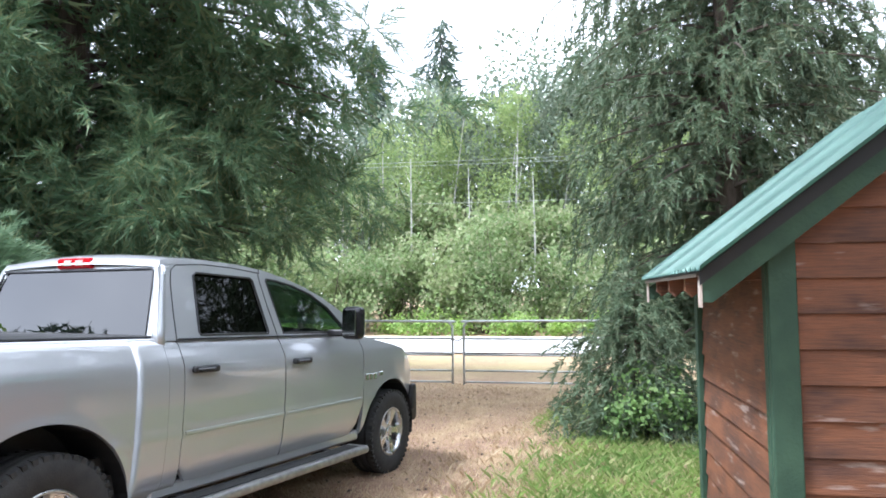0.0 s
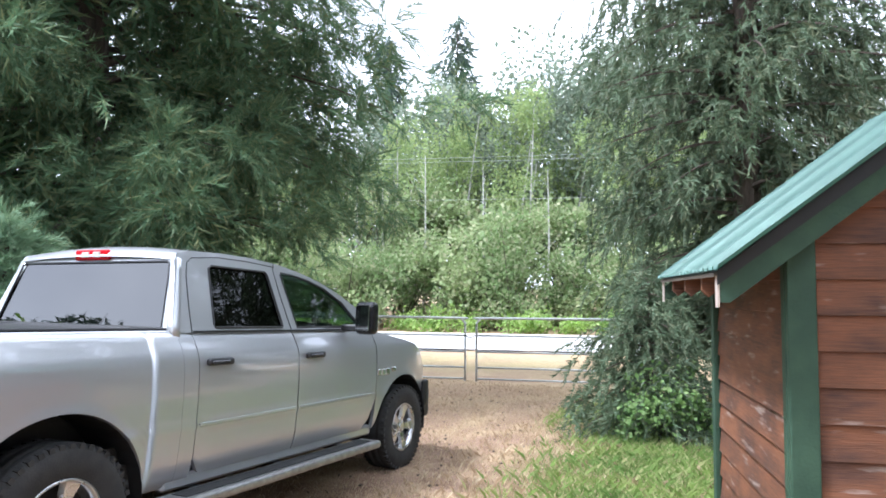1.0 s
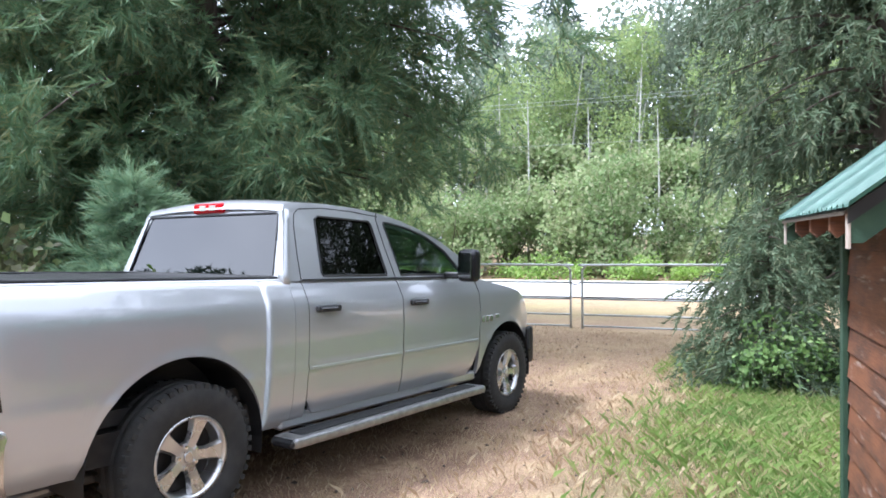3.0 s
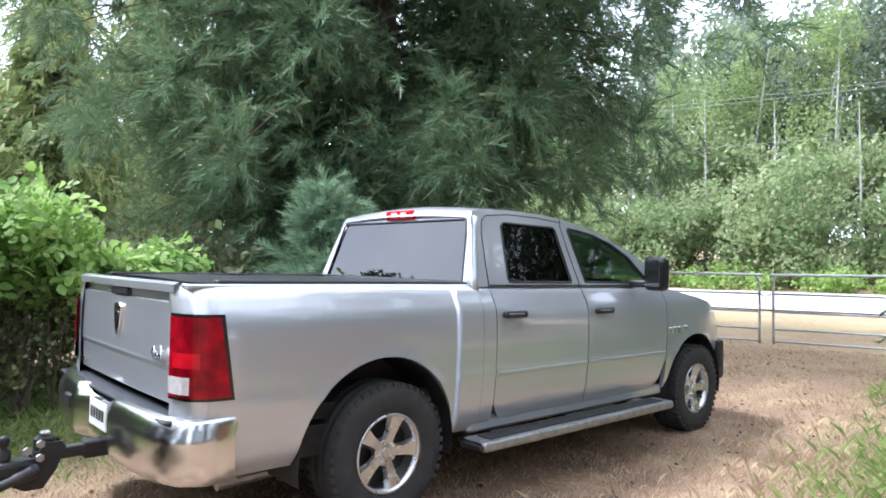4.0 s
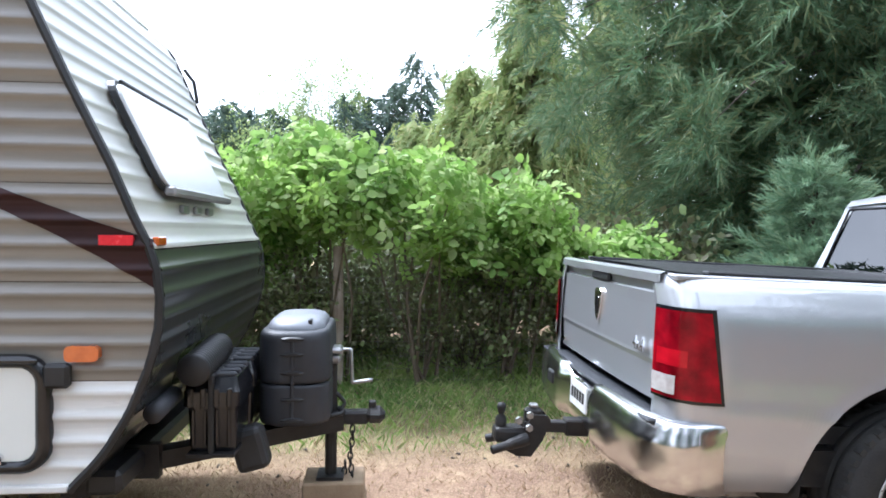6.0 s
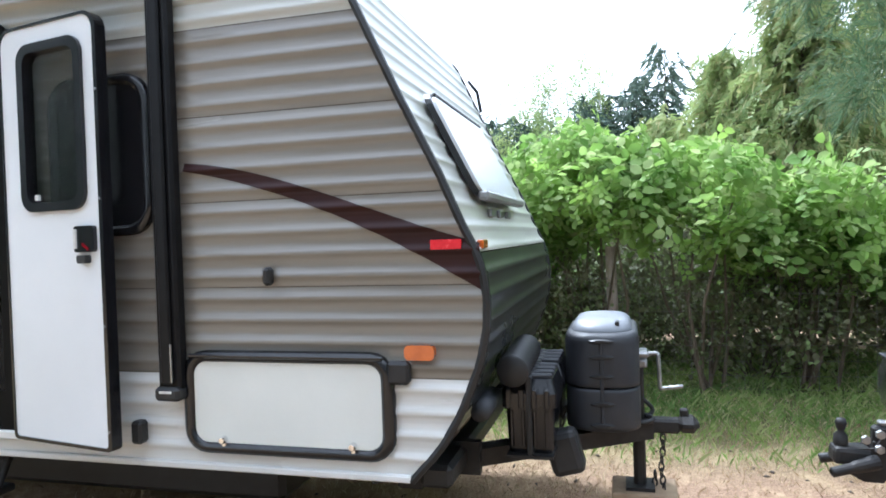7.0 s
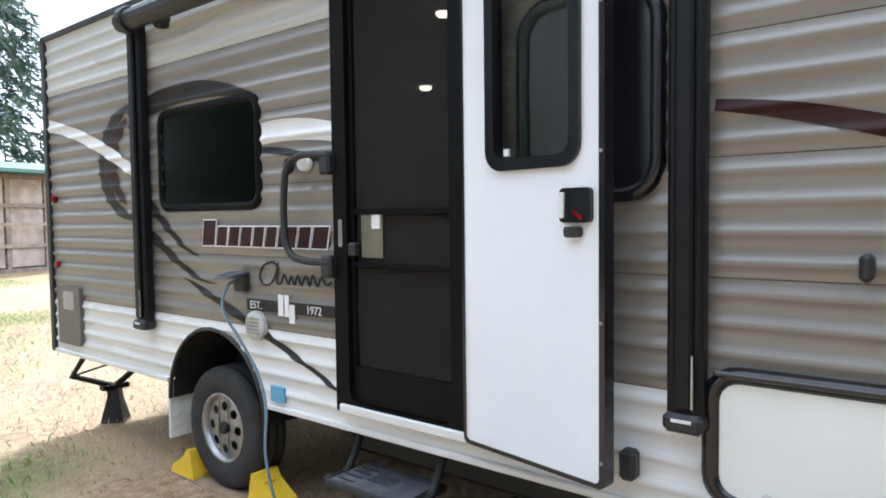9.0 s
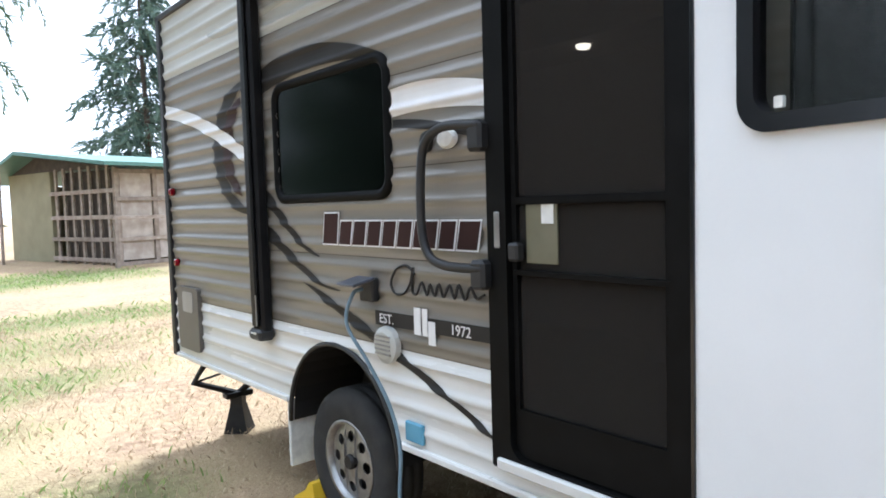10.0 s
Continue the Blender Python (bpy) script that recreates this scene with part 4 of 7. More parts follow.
part("city_water_inlet", boxed(SIDE, SIDE + 0.018, -6.585, -6.475, 0.645, 0.725, 0.005), BLUE, trailer)
# power inlet flap, held open, with the cord hanging from it
inlet = part("power_inlet", boxed(SIDE, SIDE + 0.04, -6.845, -6.745, 1.185, 1.285, 0.008), BLACK, trailer)
bm = bmesh.new()
box(bm, 0.0, 0.11, -6.86, -6.735, -0.006, 0.006, 0.003, Matrix.Translation((SIDE + 0.03, 0, 1.285)) @ Matrix.Rotation(radians(12), 4, "Y"))
part("inlet_flap", bm, material("slate_flap", (0.06, 0.065, 0.085), (0.085, 0.09, 0.11), 8, 0.35), inlet)
cord = [(SIDE + 0.05, -6.80, 1.24), (SIDE + 0.10, -6.80, 1.22), (SIDE + 0.12, -6.82, 1.1), (SIDE + 0.09, -6.72, 0.95), (SIDE + 0.06, -6.62, 0.78), (SIDE + 0.07, -6.55, 0.62), (SIDE + 0.10, -6.52, 0.4), (SIDE + 0.08, -6.46, 0.15), (SIDE + 0.05, -6.3, 0.03), (SIDE - 0.1, -6.05, 0.02), (0.4, -5.9, 0.02)]


def smoothed(pts, n=8):
    p = [Vector(q) for q in pts]
    p = [p[0] * 2 - p[1], *p, p[-1] * 2 - p[-2]]
    out = []
    for a, b, c, d in zip(p, p[1:], p[2:], p[3:]):
        for k in range(n):
            t = k / n
            out.append(0.5 * (2 * b + (c - a) * t + (2 * a - 5 * b + 4 * c - d) * t * t + (3 * b - a - 3 * c + d) * t**3))
    return [*out, p[-2]]


part("power_cord", tubed(smoothed(cord), 0.008, 6), material("grey_blue_cord", (0.13, 0.2, 0.25), (0.17, 0.24, 0.3), 9, 0.5), inlet, "thin blue power cord", smooth=True)

# awning: roller and two arms
bm = bmesh.new()
tube(bm, [(SIDE + 0.10, -7.80, 2.72), (SIDE + 0.10, -4.44, 2.72)], 0.06, 12)
part("awning_roller", bm, BLACK, trailer, smooth=False)
part("awning_rail", boxed(SIDE + 0.002, SIDE + 0.03, -7.85, -4.44, 2.80, 2.84), WHITE, trailer)
for y0, y1 in ((-7.86, -7.64), (-4.56, -4.45)):
    w = min(y1 - y0, 0.12)
    yc = (y0 + y1) / 2
    arm = part("awning_arm", boxed(SIDE + 0.01, SIDE + 0.07, yc - w / 2, yc + w / 2, 0.91, 2.72, 0.012), SATINBLACK, trailer)
    part("arm_channel", boxed(SIDE + 0.07, SIDE + 0.09, yc - w / 4, yc + w / 4, 0.97, 2.7, 0.008), SATINBLACK, arm)
    part("arm_foot", boxed(SIDE + 0.005, SIDE + 0.095, yc - w / 2 - 0.006, yc + w / 2 + 0.006, 0.90, 0.96, 0.015), BLACK, arm)
    part("arm_rod", boxed(SIDE + 0.088, SIDE + 0.094, yc + w / 4, yc + w / 4 + 0.006, 0.98, 1.14), STEEL, arm)
    part("arm_label", boxed(SIDE + 0.095, SIDE + 0.097, yc - 0.03, yc + 0.03, 0.935, 0.945), WHITEPLATE, arm)
    bm = bmesh.new()
    lathe(bm, [(0, 0), (0.075, 0), (0.08, 0.02), (0.08, 0.05), (0.0, 0.06)], 16, Matrix.Translation((SIDE + 0.10, yc + w / 2, 2.72)) @ Matrix.Rotation(radians(90), 4, "X"))
    part("roller_cap", bm, BLACK, arm)

# folding grab handle beside the door
bm = bmesh.new()
tube(bm, smoothed([(SIDE + 0.06, -6.07, 1.835), (SIDE + 0.07, -6.24, 1.845), (SIDE + 0.07, -6.34, 1.80), (SIDE + 0.07, -6.37, 1.70), (SIDE + 0.07, -6.375, 1.50), (SIDE + 0.07, -6.34, 1.40), (SIDE + 0.07, -6.25, 1.365), (SIDE + 0.06, -6.07, 1.36)], 6), 0.017, 8)
grab = part("grab_handle", bm, BLACK, trailer, smooth=True)
for z in (1.79, 1.33):
    part("handle_mount", boxed(SIDE, SIDE + 0.075, -6.13, -6.06, z - 0.04, z + 0.06, 0.012), BLACK, grab)
for y, a, b in ((-6.40, 0.03, 0.04), (-6.285, 0.05, 0.035)):
    bm = bmesh.new()
    lathe(bm, [(0, 0.02), (0.8, 0.02), (1.0, 0.008), (1.0, 0.0)], 18, Matrix.Translation((SIDE + 0.008, y, 1.81)) @ Matrix.Rotation(radians(90), 4, "Y") @ Matrix.Diagonal((b, a, 1, 1)))
    part("door_lamp", bm, WHITEPLATE if y > -6.3 else BLACK, trailer)

# folding step
step = part("folding_step", boxed(SIDE - 0.17, SIDE + 0.12, -6.07, -5.60, 0.36, 0.40, 0.014, 2), BLACK, trailer, "black folding entry step")
part("step_tread", boxed(SIDE - 0.15, SIDE + 0.105, -6.05, -5.62, 0.399, 0.404, 0.002), material("worn_step_tread", (0.06, 0.062, 0.068), (0.12, 0.122, 0.13), 14, 0.7, bump=0.5, bscale=150), step)
part("step_plate", boxed(SIDE - 0.05, SIDE + 0.03, -5.90, -5.77, 0.403, 0.407), STEEL, step)
for k in range(5):
    part("tread_groove", boxed(SIDE - 0.13 + k * 0.05, SIDE - 0.122 + k * 0.05, -6.03, -5.93, 0.4035, 0.4065), BLACK, step)
for y in (-6.085, -5.585):
    bm = bmesh.new()
    tube(bm, smoothed([(SIDE - 0.30, y, 0.62), (SIDE - 0.22, y, 0.55), (SIDE - 0.13, y, 0.54), (SIDE - 0.08, y, 0.46), (SIDE - 0.02, y, 0.39), (SIDE + 0.1, y, 0.385)], 4), 0.02, 6)
    part("step_arm", bm, IRON, step, smooth=True)
part("step_crossbar", tubed([(SIDE - 0.13, -6.08, 0.535), (SIDE - 0.13, -5.59, 0.535)], 0.014, 8), IRON, step)
part("step_hanger", boxed(SIDE - 0.36, SIDE - 0.2, -6.12, -5.55, 0.55, 0.62), IRON, step)
# Added slab, no known tank; keeps far-side light from under the floor.
part("under_floor_light_block", boxed(-0.6, 0.62, -6.55, -4.3, 0.26, 0.60, 0.03), BLACK, trailer, "unseen black slab added under the floor to block light")

# underside: frame rails, axle, wheel well; the slab above only blocks light
for x in (0.62, -0.54):
    part("frame_rail", boxed(x - 0.025, x + 0.025, REAR + 0.05, -3.3, 0.47, 0.62), IRON, trailer)
for y0, y1, x1 in ((REAR + 0.05, ARCH_Y - 0.47, SIDE - 0.06), (ARCH_Y - 0.47, ARCH_Y + 0.47, SIDE - 0.43), (ARCH_Y + 0.47, -3.55, SIDE - 0.06)):
    part("underbelly", boxed(FAR_SIDE + 0.05, x1, y0, y1, 0.6, 0.625), IRON, trailer)
part("axle", tubed([(-0.95, ARCH_Y, 0.36), (0.95, ARCH_Y, 0.36)], 0.035, 10), IRON, trailer)
well = bmesh.new()
ringpts = [(ARCH_Y - 0.45 * math.cos(math.pi * k / 16), ARCH_Z + 0.45 * math.sin(math.pi * k / 16)) for k in range(17)]
vo, vi = [well.verts.new((SIDE - 0.01, y, z)) for y, z in ringpts], [well.verts.new((SIDE - 0.42, y, z)) for y, z in ringpts]
for k in range(16):
    well.faces.new((vo[k], vo[k + 1], vi[k + 1], vi[k]))
well.faces.new(vi)
part("wheel_well", well, BLACK, trailer)
lip = bmesh.new()
tube(lip, [(SIDE + 0.006, ARCH_Y - 0.455 * math.cos(math.pi * (k - 1) / 18), ARCH_Z + 0.455 * math.sin(math.pi * (k - 1) / 18)) for k in range(1, 20)], 0.012, 6)
part("fender_lip", lip, BLACK, trailer, smooth=True)
part("mud_flap", boxed(SIDE - 0.24, SIDE - 0.0, -7.60, -7.575, 0.25, 0.60, 0.004), WHITEPLATE, trailer)


def wheel(parent, x, y, z, r, rim_r, width, side, style, name="wheel"):
    """Tyre with grooved tread, rim and spokes; axis along x, outer face towards side."""
    bm = bmesh.new()
    m = Matrix.Translation((x, y, z)) @ Matrix.Rotation(radians(90 * side), 4, "Y")
    h = width / 2
    prof = [(rim_r - 0.01, -h * 0.85), (rim_r + 0.02, -h * 0.95), ((rim_r + r) / 2, -h * 1.02), (r - 0.035, -h * 0.96), (r - 0.008, -h * 0.80), (r, -h * 0.55), (r, -h * 0.35), (r - 0.012, -h * 0.32), (r - 0.012, -h * 0.24), (r, -h * 0.2), (r, h * 0.2), (r - 0.012, h * 0.24), (r - 0.012, h * 0.32), (r, h * 0.35), (r, h * 0.55), (r - 0.008, h * 0.80), (r - 0.035, h * 0.96), ((rim_r + r) / 2, h * 1.02), (rim_r + 0.02, h * 0.95), (rim_r - 0.01, h * 0.80)]
    lathe(bm, prof, 56, m)
    bmesh.ops.recalc_face_normals(bm, faces=bm.faces)
    wh = part(name, bm, RUBBER, parent, "black all-terrain tyre on a rim", local=True, smooth=True)
    if parent.name.startswith("pickup"):
        bm = bmesh.new()
        for k in range(44):
            a = 2 * math.pi * k / 44
            for s in (-1, 1):
                box(bm, r - 0.03, r - 0.002, -0.014, 0.014, s * h * 0.62, s * h * 0.95, 0.0, m @ Matrix.Rotation(a + (0.07 if s > 0 else 0), 4, "Z"))
        tagged(part("tread_block", bm, RUBBER, wh, local=True), kind="stuff")
    bm = bmesh.new()
    lathe(bm, [(rim_r, h * 0.86), (rim_r + 0.006, h * 0.92), (rim_r - 0.012, h * 0.90), (rim_r - 0.02, h * 0.6), (rim_r - 0.03, -h * 0.5)], 48, m)
    bmesh.ops.recalc_face_normals(bm, faces=bm.faces)
    part("rim", bm, ALLOY if style == "alloy" else STEEL, wh, local=True, smooth=True)
    bm = bmesh.new()
    lathe(bm, [(0.0, h * 0.15), (rim_r - 0.03, h * 0.10)], 32, m)
    part("brake_disc", bm, IRON, wh, local=True)
    if style == "alloy":
        for k in range(5):
            bm = bmesh.new()
            mk = m @ Matrix.Rotation(2 * math.pi * k / 5 + 0.3, 4, "Z")
            pts = [(0.045, 0.034, 0.62), (0.12, 0.037, 0.72), (rim_r * 0.72, 0.047, 0.74), (rim_r - 0.008, 0.062, 0.80)]
            rows = [[bm.verts.new(mk @ Vector(q)) for q in ((rr, -ww, h * (hh - 0.22)), (rr, -ww * 0.72, h * hh), (rr, ww * 0.72, h * hh), (rr, ww, h * (hh - 0.22)))] for rr, ww, hh in pts]
            for a, b in zip(rows, rows[1:]):
                for j in range(3):
                    bm.faces.new((a[j], a[j + 1], b[j + 1], b[j]))
            bmesh.ops.recalc_face_normals(bm, faces=bm.faces)
            part("spoke", bm, ALLOY, wh, local=True)
        bm = bmesh.new()
        lathe(bm, [(0.0, h * 0.74), (0.028, h * 0.74), (0.032, h * 0.66), (0.075, h * 0.60), (0.08, h * 0.4)], 24, m)
        part("hub", bm, ALLOY, wh, local=True, smooth=False)
        for k in range(5):
            bm = bmesh.new()
            lathe(bm, [(0.0, h * 0.72), (0.010, h * 0.71), (0.012, h * 0.5)], 8, m @ Matrix.Rotation(2 * math.pi * k / 5 + 0.3 + 0.628, 4, "Z") @ Matrix.Translation((0.058, 0, 0)))
            part("lug_nut", bm, CHROME, wh, local=True)
    else:
        n_h, plate_bm = 8, bmesh.new()
        holes = [[(0.62 * rim_r * math.cos(a) + 0.027 * math.cos(b), 0.62 * rim_r * math.sin(a) + 0.027 * math.sin(b)) for b in [2 * math.pi * j / 10 for j in range(10)]] for a in [2 * math.pi * k / n_h for k in range(n_h)]]
        slab(plate_bm, [((rim_r - 0.015) * math.cos(2 * math.pi * k / 40), (rim_r - 0.015) * math.sin(2 * math.pi * k / 40)) for k in range(40)], holes, lambda u, v, d: m @ Vector((u, v, h * 0.62 - d + 0.02 * (1 - (math.hypot(u, v) / rim_r) ** 2))), 0.006)
        part("wheel_disc", plate_bm, STEEL, wh, local=True)
        bm = bmesh.new()
        lathe(bm, [(0.0, h * 0.95), (0.03, h * 0.95), (0.036, h * 0.85), (0.036, h * 0.6)], 18, m)
        part("hub", bm, IRON, wh, local=True)
    return wh


TR = Matrix.Translation((0.04, -6.2, 0.0)).inverted()
for x, s in ((0.96, 1), (-0.88, -1)):
    p = TR @ Vector((x, ARCH_Y - 0.02, 0.385))
    wheel(trailer, p.x, p.y, p.z, 0.345, 0.195, 0.21, s, "steel")

# rear stabiliser jack (scissor legs)
for x, k in ((0.74, 1), (-0.66, -1)):
    jackleg = bmesh.new()
    tube(jackleg, [(x + 0.20 * k, -9.0, 0.60), (x + 0.30 * k, -9.08, 0.40), (x, -9.05, 0.27)], 0.024, 6)
    tube(jackleg, [(x - 0.32 * k, -8.85, 0.60), (x - 0.10 * k, -9.0, 0.36), (x, -9.05, 0.27)], 0.024, 6)
    tube(jackleg, [(x + 0.30 * k, -9.08, 0.40), (x - 0.26 * k, -8.9, 0.54)], 0.008, 6)
    box(jackleg, x - 0.10, x + 0.10, -9.09, -9.01, 0.25, 0.29, 0.006)
    lathe(jackleg, [(0.12, 0.0), (0.11, 0.03), (0.06, 0.2), (0.06, 0.26)], 4, Matrix.Translation((x, -9.05, 0.0)))
    part("stabiliser_jack", jackleg, IRON, trailer)

# tongue, coupler, chains
for s in (1, -1):
    bm = bmesh.new()
    m = look((0.04 + 0.72 * s, -3.55, 0.53), (0.04 + 0.03 * s, -2.5, 0.56))
    tube(bm, [(0.04 + 0.80 * s, -3.75, 0.53), (0.04 + 0.04 * s, -2.55, 0.555)], 0.058, 4)
    part("tongue_beam", bm, IRON, trailer)
bm = bmesh.new()
box(bm, 0.0, 0.08, -2.72, -2.40, 0.53, 0.60, 0.012)
box(bm, -0.02, 0.10, -2.42, -2.31, 0.535, 0.615, 0.03)
box(bm, 0.02, 0.06, -2.40, -2.36, 0.61, 0.65, 0.006)
part("coupler", bm, IRON, trailer)
bm = bmesh.new()
tube(bm, smoothed([(0.10, -2.70, 0.60), (0.16, -2.62, 0.60), (0.14, -2.54, 0.61), (0.05, -2.55, 0.61), (0.03, -2.64, 0.61)], 4), 0.012, 6)
part("cable_loop", bm, BLACK, trailer, smooth=True)
jack = part("tongue_jack", tubed([(0.04, -2.60, 0.26), (0.04, -2.60, 0.88)], 0.032, 12), IRON, trailer, "black tongue jack with chromed crank")
part("jack_head", boxed(-0.02, 0.10, -2.65, -2.55, 0.86, 0.905, 0.012), STEEL, jack)
part("jack_head", boxed(-0.025, 0.105, -2.66, -2.54, 0.91, 0.945, 0.012), STEEL, jack)
part("crank", tubed(smoothed([(0.04, -2.55, 0.925), (0.04, -2.50, 0.925), (0.045, -2.495, 0.90), (0.05, -2.49, 0.77), (0.05, -2.48, 0.752), (0.05, -2.38, 0.765)], 4), 0.010, 8), STEEL, jack, smooth=True)
part("jack_foot", boxed(-0.04, 0.12, -2.67, -2.53, 0.245, 0.262), IRON, jack)
bm = bmesh.new()
tube(bm, smoothed([(0.05, -2.72, 0.86), (0.06, -2.66, 0.78), (0.05, -2.58, 0.70), (0.04, -2.53, 0.64), (0.06, -2.56, 0.6)], 5), 0.011, 6)
part("umbilical_cable", bm, BLACK, trailer, smooth=True)


def chain(x, y, z0, z1, seed):
    bm, k = bmesh.new(), int((z0 - z1) / 0.036)
    for i in range(k):
        m = Matrix.Translation((x + 0.004 * math.sin(i * 1.7), y + 0.006 * math.sin(i * 0.9 + seed), z0 - i * 0.036)) @ Matrix.Rotation(radians(90 * (i % 2) + 20), 4, "Z")
        tube(bm, [m @ Vector((0.013 * math.cos(a), 0, 0.026 * math.sin(a))) for a in [2 * math.pi * j / 8 for j in range(9)]], 0.0045, 5, cap=False)
    return part("safety_chain", bm, IRON, trailer)


chain(0.06, -2.49, 0.54, 0.16, 0)
chain(0.02, -2.53, 0.30, 0.14, 2)

# propane cover
cover = thing("propane_cover", (0.04, -2.765, 0.6), "charcoal moulded plastic cover over two propane bottles", "tank cover")


def shell(w, d, rows, cx, cy, r=0.1, n=6):
    """Rounded box shells: rows of (height, scale)."""
    bm, loops = bmesh.new(), []
    for z, k in rows:
        loops.append([bm.verts.new((cx + u, cy + v, z)) for u, v in rounded(-w / 2 * k, w / 2 * k, -d / 2 * k, d / 2 * k, min(r, d / 2 * k * 0.95), n)])
    for a, b in zip(loops, loops[1:]):
        for j in range(len(a)):
            bm.faces.new((a[j], a[(j + 1) % len(a)], b[(j + 1) % len(a)], b[j]))
    bm.faces.new(loops[-1])
    bm.faces.new(loops[0][::-1])
    return bm


part("lower_shell", shell(0.66, 0.35, [(0.605, 0.95), (0.61, 0.985), (0.63, 1.0), (0.79, 1.0), (0.803, 0.995), (0.808, 0.98)], 0.04, -2.765, 0.13, 10), CHARCOAL, cover, smooth=True)
part("upper_shell", shell(0.66, 0.35, [(0.815, 0.98), (0.82, 0.995), (0.835, 1.0), (1.02, 1.0), (1.045, 0.99), (1.06, 0.965), (1.068, 0.92), (1.07, 0.86)], 0.04, -2.765, 0.13, 10), CHARCOAL, cover, smooth=True)
LID = material("grey_lid", (0.16, 0.17, 0.19), (0.21, 0.22, 0.24), 7, 0.45, bump=0.15, bscale=200)
part("lid", shell(0.56, 0.29, [(1.06, 1.0), (1.075, 0.99), (1.095, 0.94), (1.112, 0.84), (1.122, 0.68), (1.127, 0.45), (1.129, 0.2)], 0.04, -2.765, 0.13, 10), LID, cover, smooth=True)
part("lid_strap", boxed(0.06, 0.28, -2.70, -2.68, 1.085, 1.118, 0.004), BLACK, cover)
for z in (0.64, 0.74, 0.87, 0.96, 1.035):
    bm = bmesh.new()
    lathe(bm, [(0.0, 0.014), (0.6, 0.014), (1.0, 0.0)], 16, Matrix.Translation((0.369, -2.765, z)) @ Matrix.Rotation(radians(90), 4, "Y") @ Matrix.Diagonal((0.012, 0.06, 1, 1)))
    part("grip_moulding", bm, BLACK, cover)
part("centre_rib", boxed(0.366, 0.376, -2.774, -2.756, 0.63, 1.03, 0.004), CHARCOAL, cover)

# battery boxes and a motor housing on the tongue
tongue_boxes = thing("battery_box", (0.56, -3.06, 0.6), "black ribbed plastic battery box on the trailer tongue", "battery box", "battery boxes")


def battery_box(b, x, y):
    part("box_body", shell(0.30, 0.21, [(0.60, 0.9), (0.62, 0.94), (0.80, 1.0), (0.81, 1.0)], x, y, 0.03, 4), BLACKGLOSS, b)
    part("box_lid", shell(0.33, 0.24, [(0.805, 1.0), (0.865, 1.0), (0.89, 0.93), (0.925, 0.85), (0.93, 0.7)], x, y, 0.03, 4), BLACKGLOSS, b)
    for k in range(4):
        part("lid_rib", boxed(x - 0.14 + k * 0.08, x - 0.11 + k * 0.08, y - 0.10, y + 0.10, 0.91, 0.945, 0.008), CHARCOAL, b)
        part("side_rib", boxed(x + 0.155, x + 0.172, y - 0.10 + k * 0.055, y - 0.075 + k * 0.055, 0.80, 0.885, 0.005), BLACKGLOSS, b)
        part("side_rib", boxed(x + 0.142, x + 0.156, y - 0.085 + k * 0.05, y - 0.07 + k * 0.05, 0.63, 0.79, 0.004), BLACKGLOSS, b)
    part("box_strap", boxed(x - 0.172, x + 0.172, y - 0.012, y + 0.012, 0.6, 0.94, 0.004), BLACK, b)


battery_box(tongue_boxes, 0.56, -3.06)
second = thing("battery_box", (0.2, -3.06, 0.6), "black ribbed plastic battery box on the trailer tongue", "battery box", "battery boxes")
battery_box(second, 0.2, -3.06)
part("bottle_plate", boxed(-0.16, 0.24, -2.92, -2.62, 0.59, 0.606), IRON, trailer)
part("battery_tray", boxed(0.02, 0.74, -3.16, -2.96, 0.588, 0.602), IRON, trailer)
bm = bmesh.new()
box(bm, -0.06, 0.06, -0.075, 0.075, -0.10, 0.10, 0.03, Matrix.Translation((0.52, -2.93, 0.56)) @ Matrix.Rotation(radians(15), 4, "X"), seg=2)
tagged(part("breakaway_switch_box", bm, BLACK, None), "black rounded plastic housing hung from the tongue", "housing")
bm = bmesh.new()
prof = []
for k in range(16):
    prof += [(0.062, k * 0.028), (0.07, k * 0.028 + 0.007), (0.07, k * 0.028 + 0.018), (0.062, k * 0.028 + 0.025)]
lathe(bm, [(0.0, 0.0), *prof, (0.0, 0.448)], 16, Matrix.Translation((0.80, -3.115, 0.975)) @ Matrix.Rotation(radians(-87), 4, "Y"))
part("hose_roll", bm, BLACK, trailer, "black ribbed hose rolled up under the nose", smooth=True)
part("hose_tube", tubed([(0.96, -3.222, 0.84), (0.70, -3.222, 0.85)], 0.04, 14), CHARCOAL, trailer, smooth=True)
part("front_crossmember", boxed(-0.72, 0.86, -3.62, -3.50, 0.47, 0.61, 0.01), IRON, trailer)
part("belly_pan", boxed(-0.75, 0.92, -3.50, -3.36, 0.50, 0.60, 0.02), BLACK, trailer)

# front window cover and its stay
wy = lambda z: nose_y(z) + 0.035
bm = bmesh.new()
slab(bm, rounded(-0.30, 0.76, 1.74, 2.17, 0.07), [], lambda u, v, d: (u, wy(v) + 0.03 - d, v), 0.03)
guard = part("rock_guard", bm, DOORWHITE, trailer, "white front window cover")
bm = bmesh.new()
slab(bm, rounded(-0.315, 0.775, 1.725, 2.185, 0.08), [rounded(-0.295, 0.755, 1.745, 2.165, 0.065)], lambda u, v, d: (u, wy(v) + 0.015 - d, v), 0.03)
part("guard_frame", bm, BLACK, guard)
part("guard_sill", boxed(-0.30, 0.74, wy(1.72) - 0.0, wy(1.72) + 0.05, 1.705, 1.745, 0.01), material("grey_sill", (0.2, 0.2, 0.2), (0.28, 0.28, 0.28), 8, 0.4), guard)
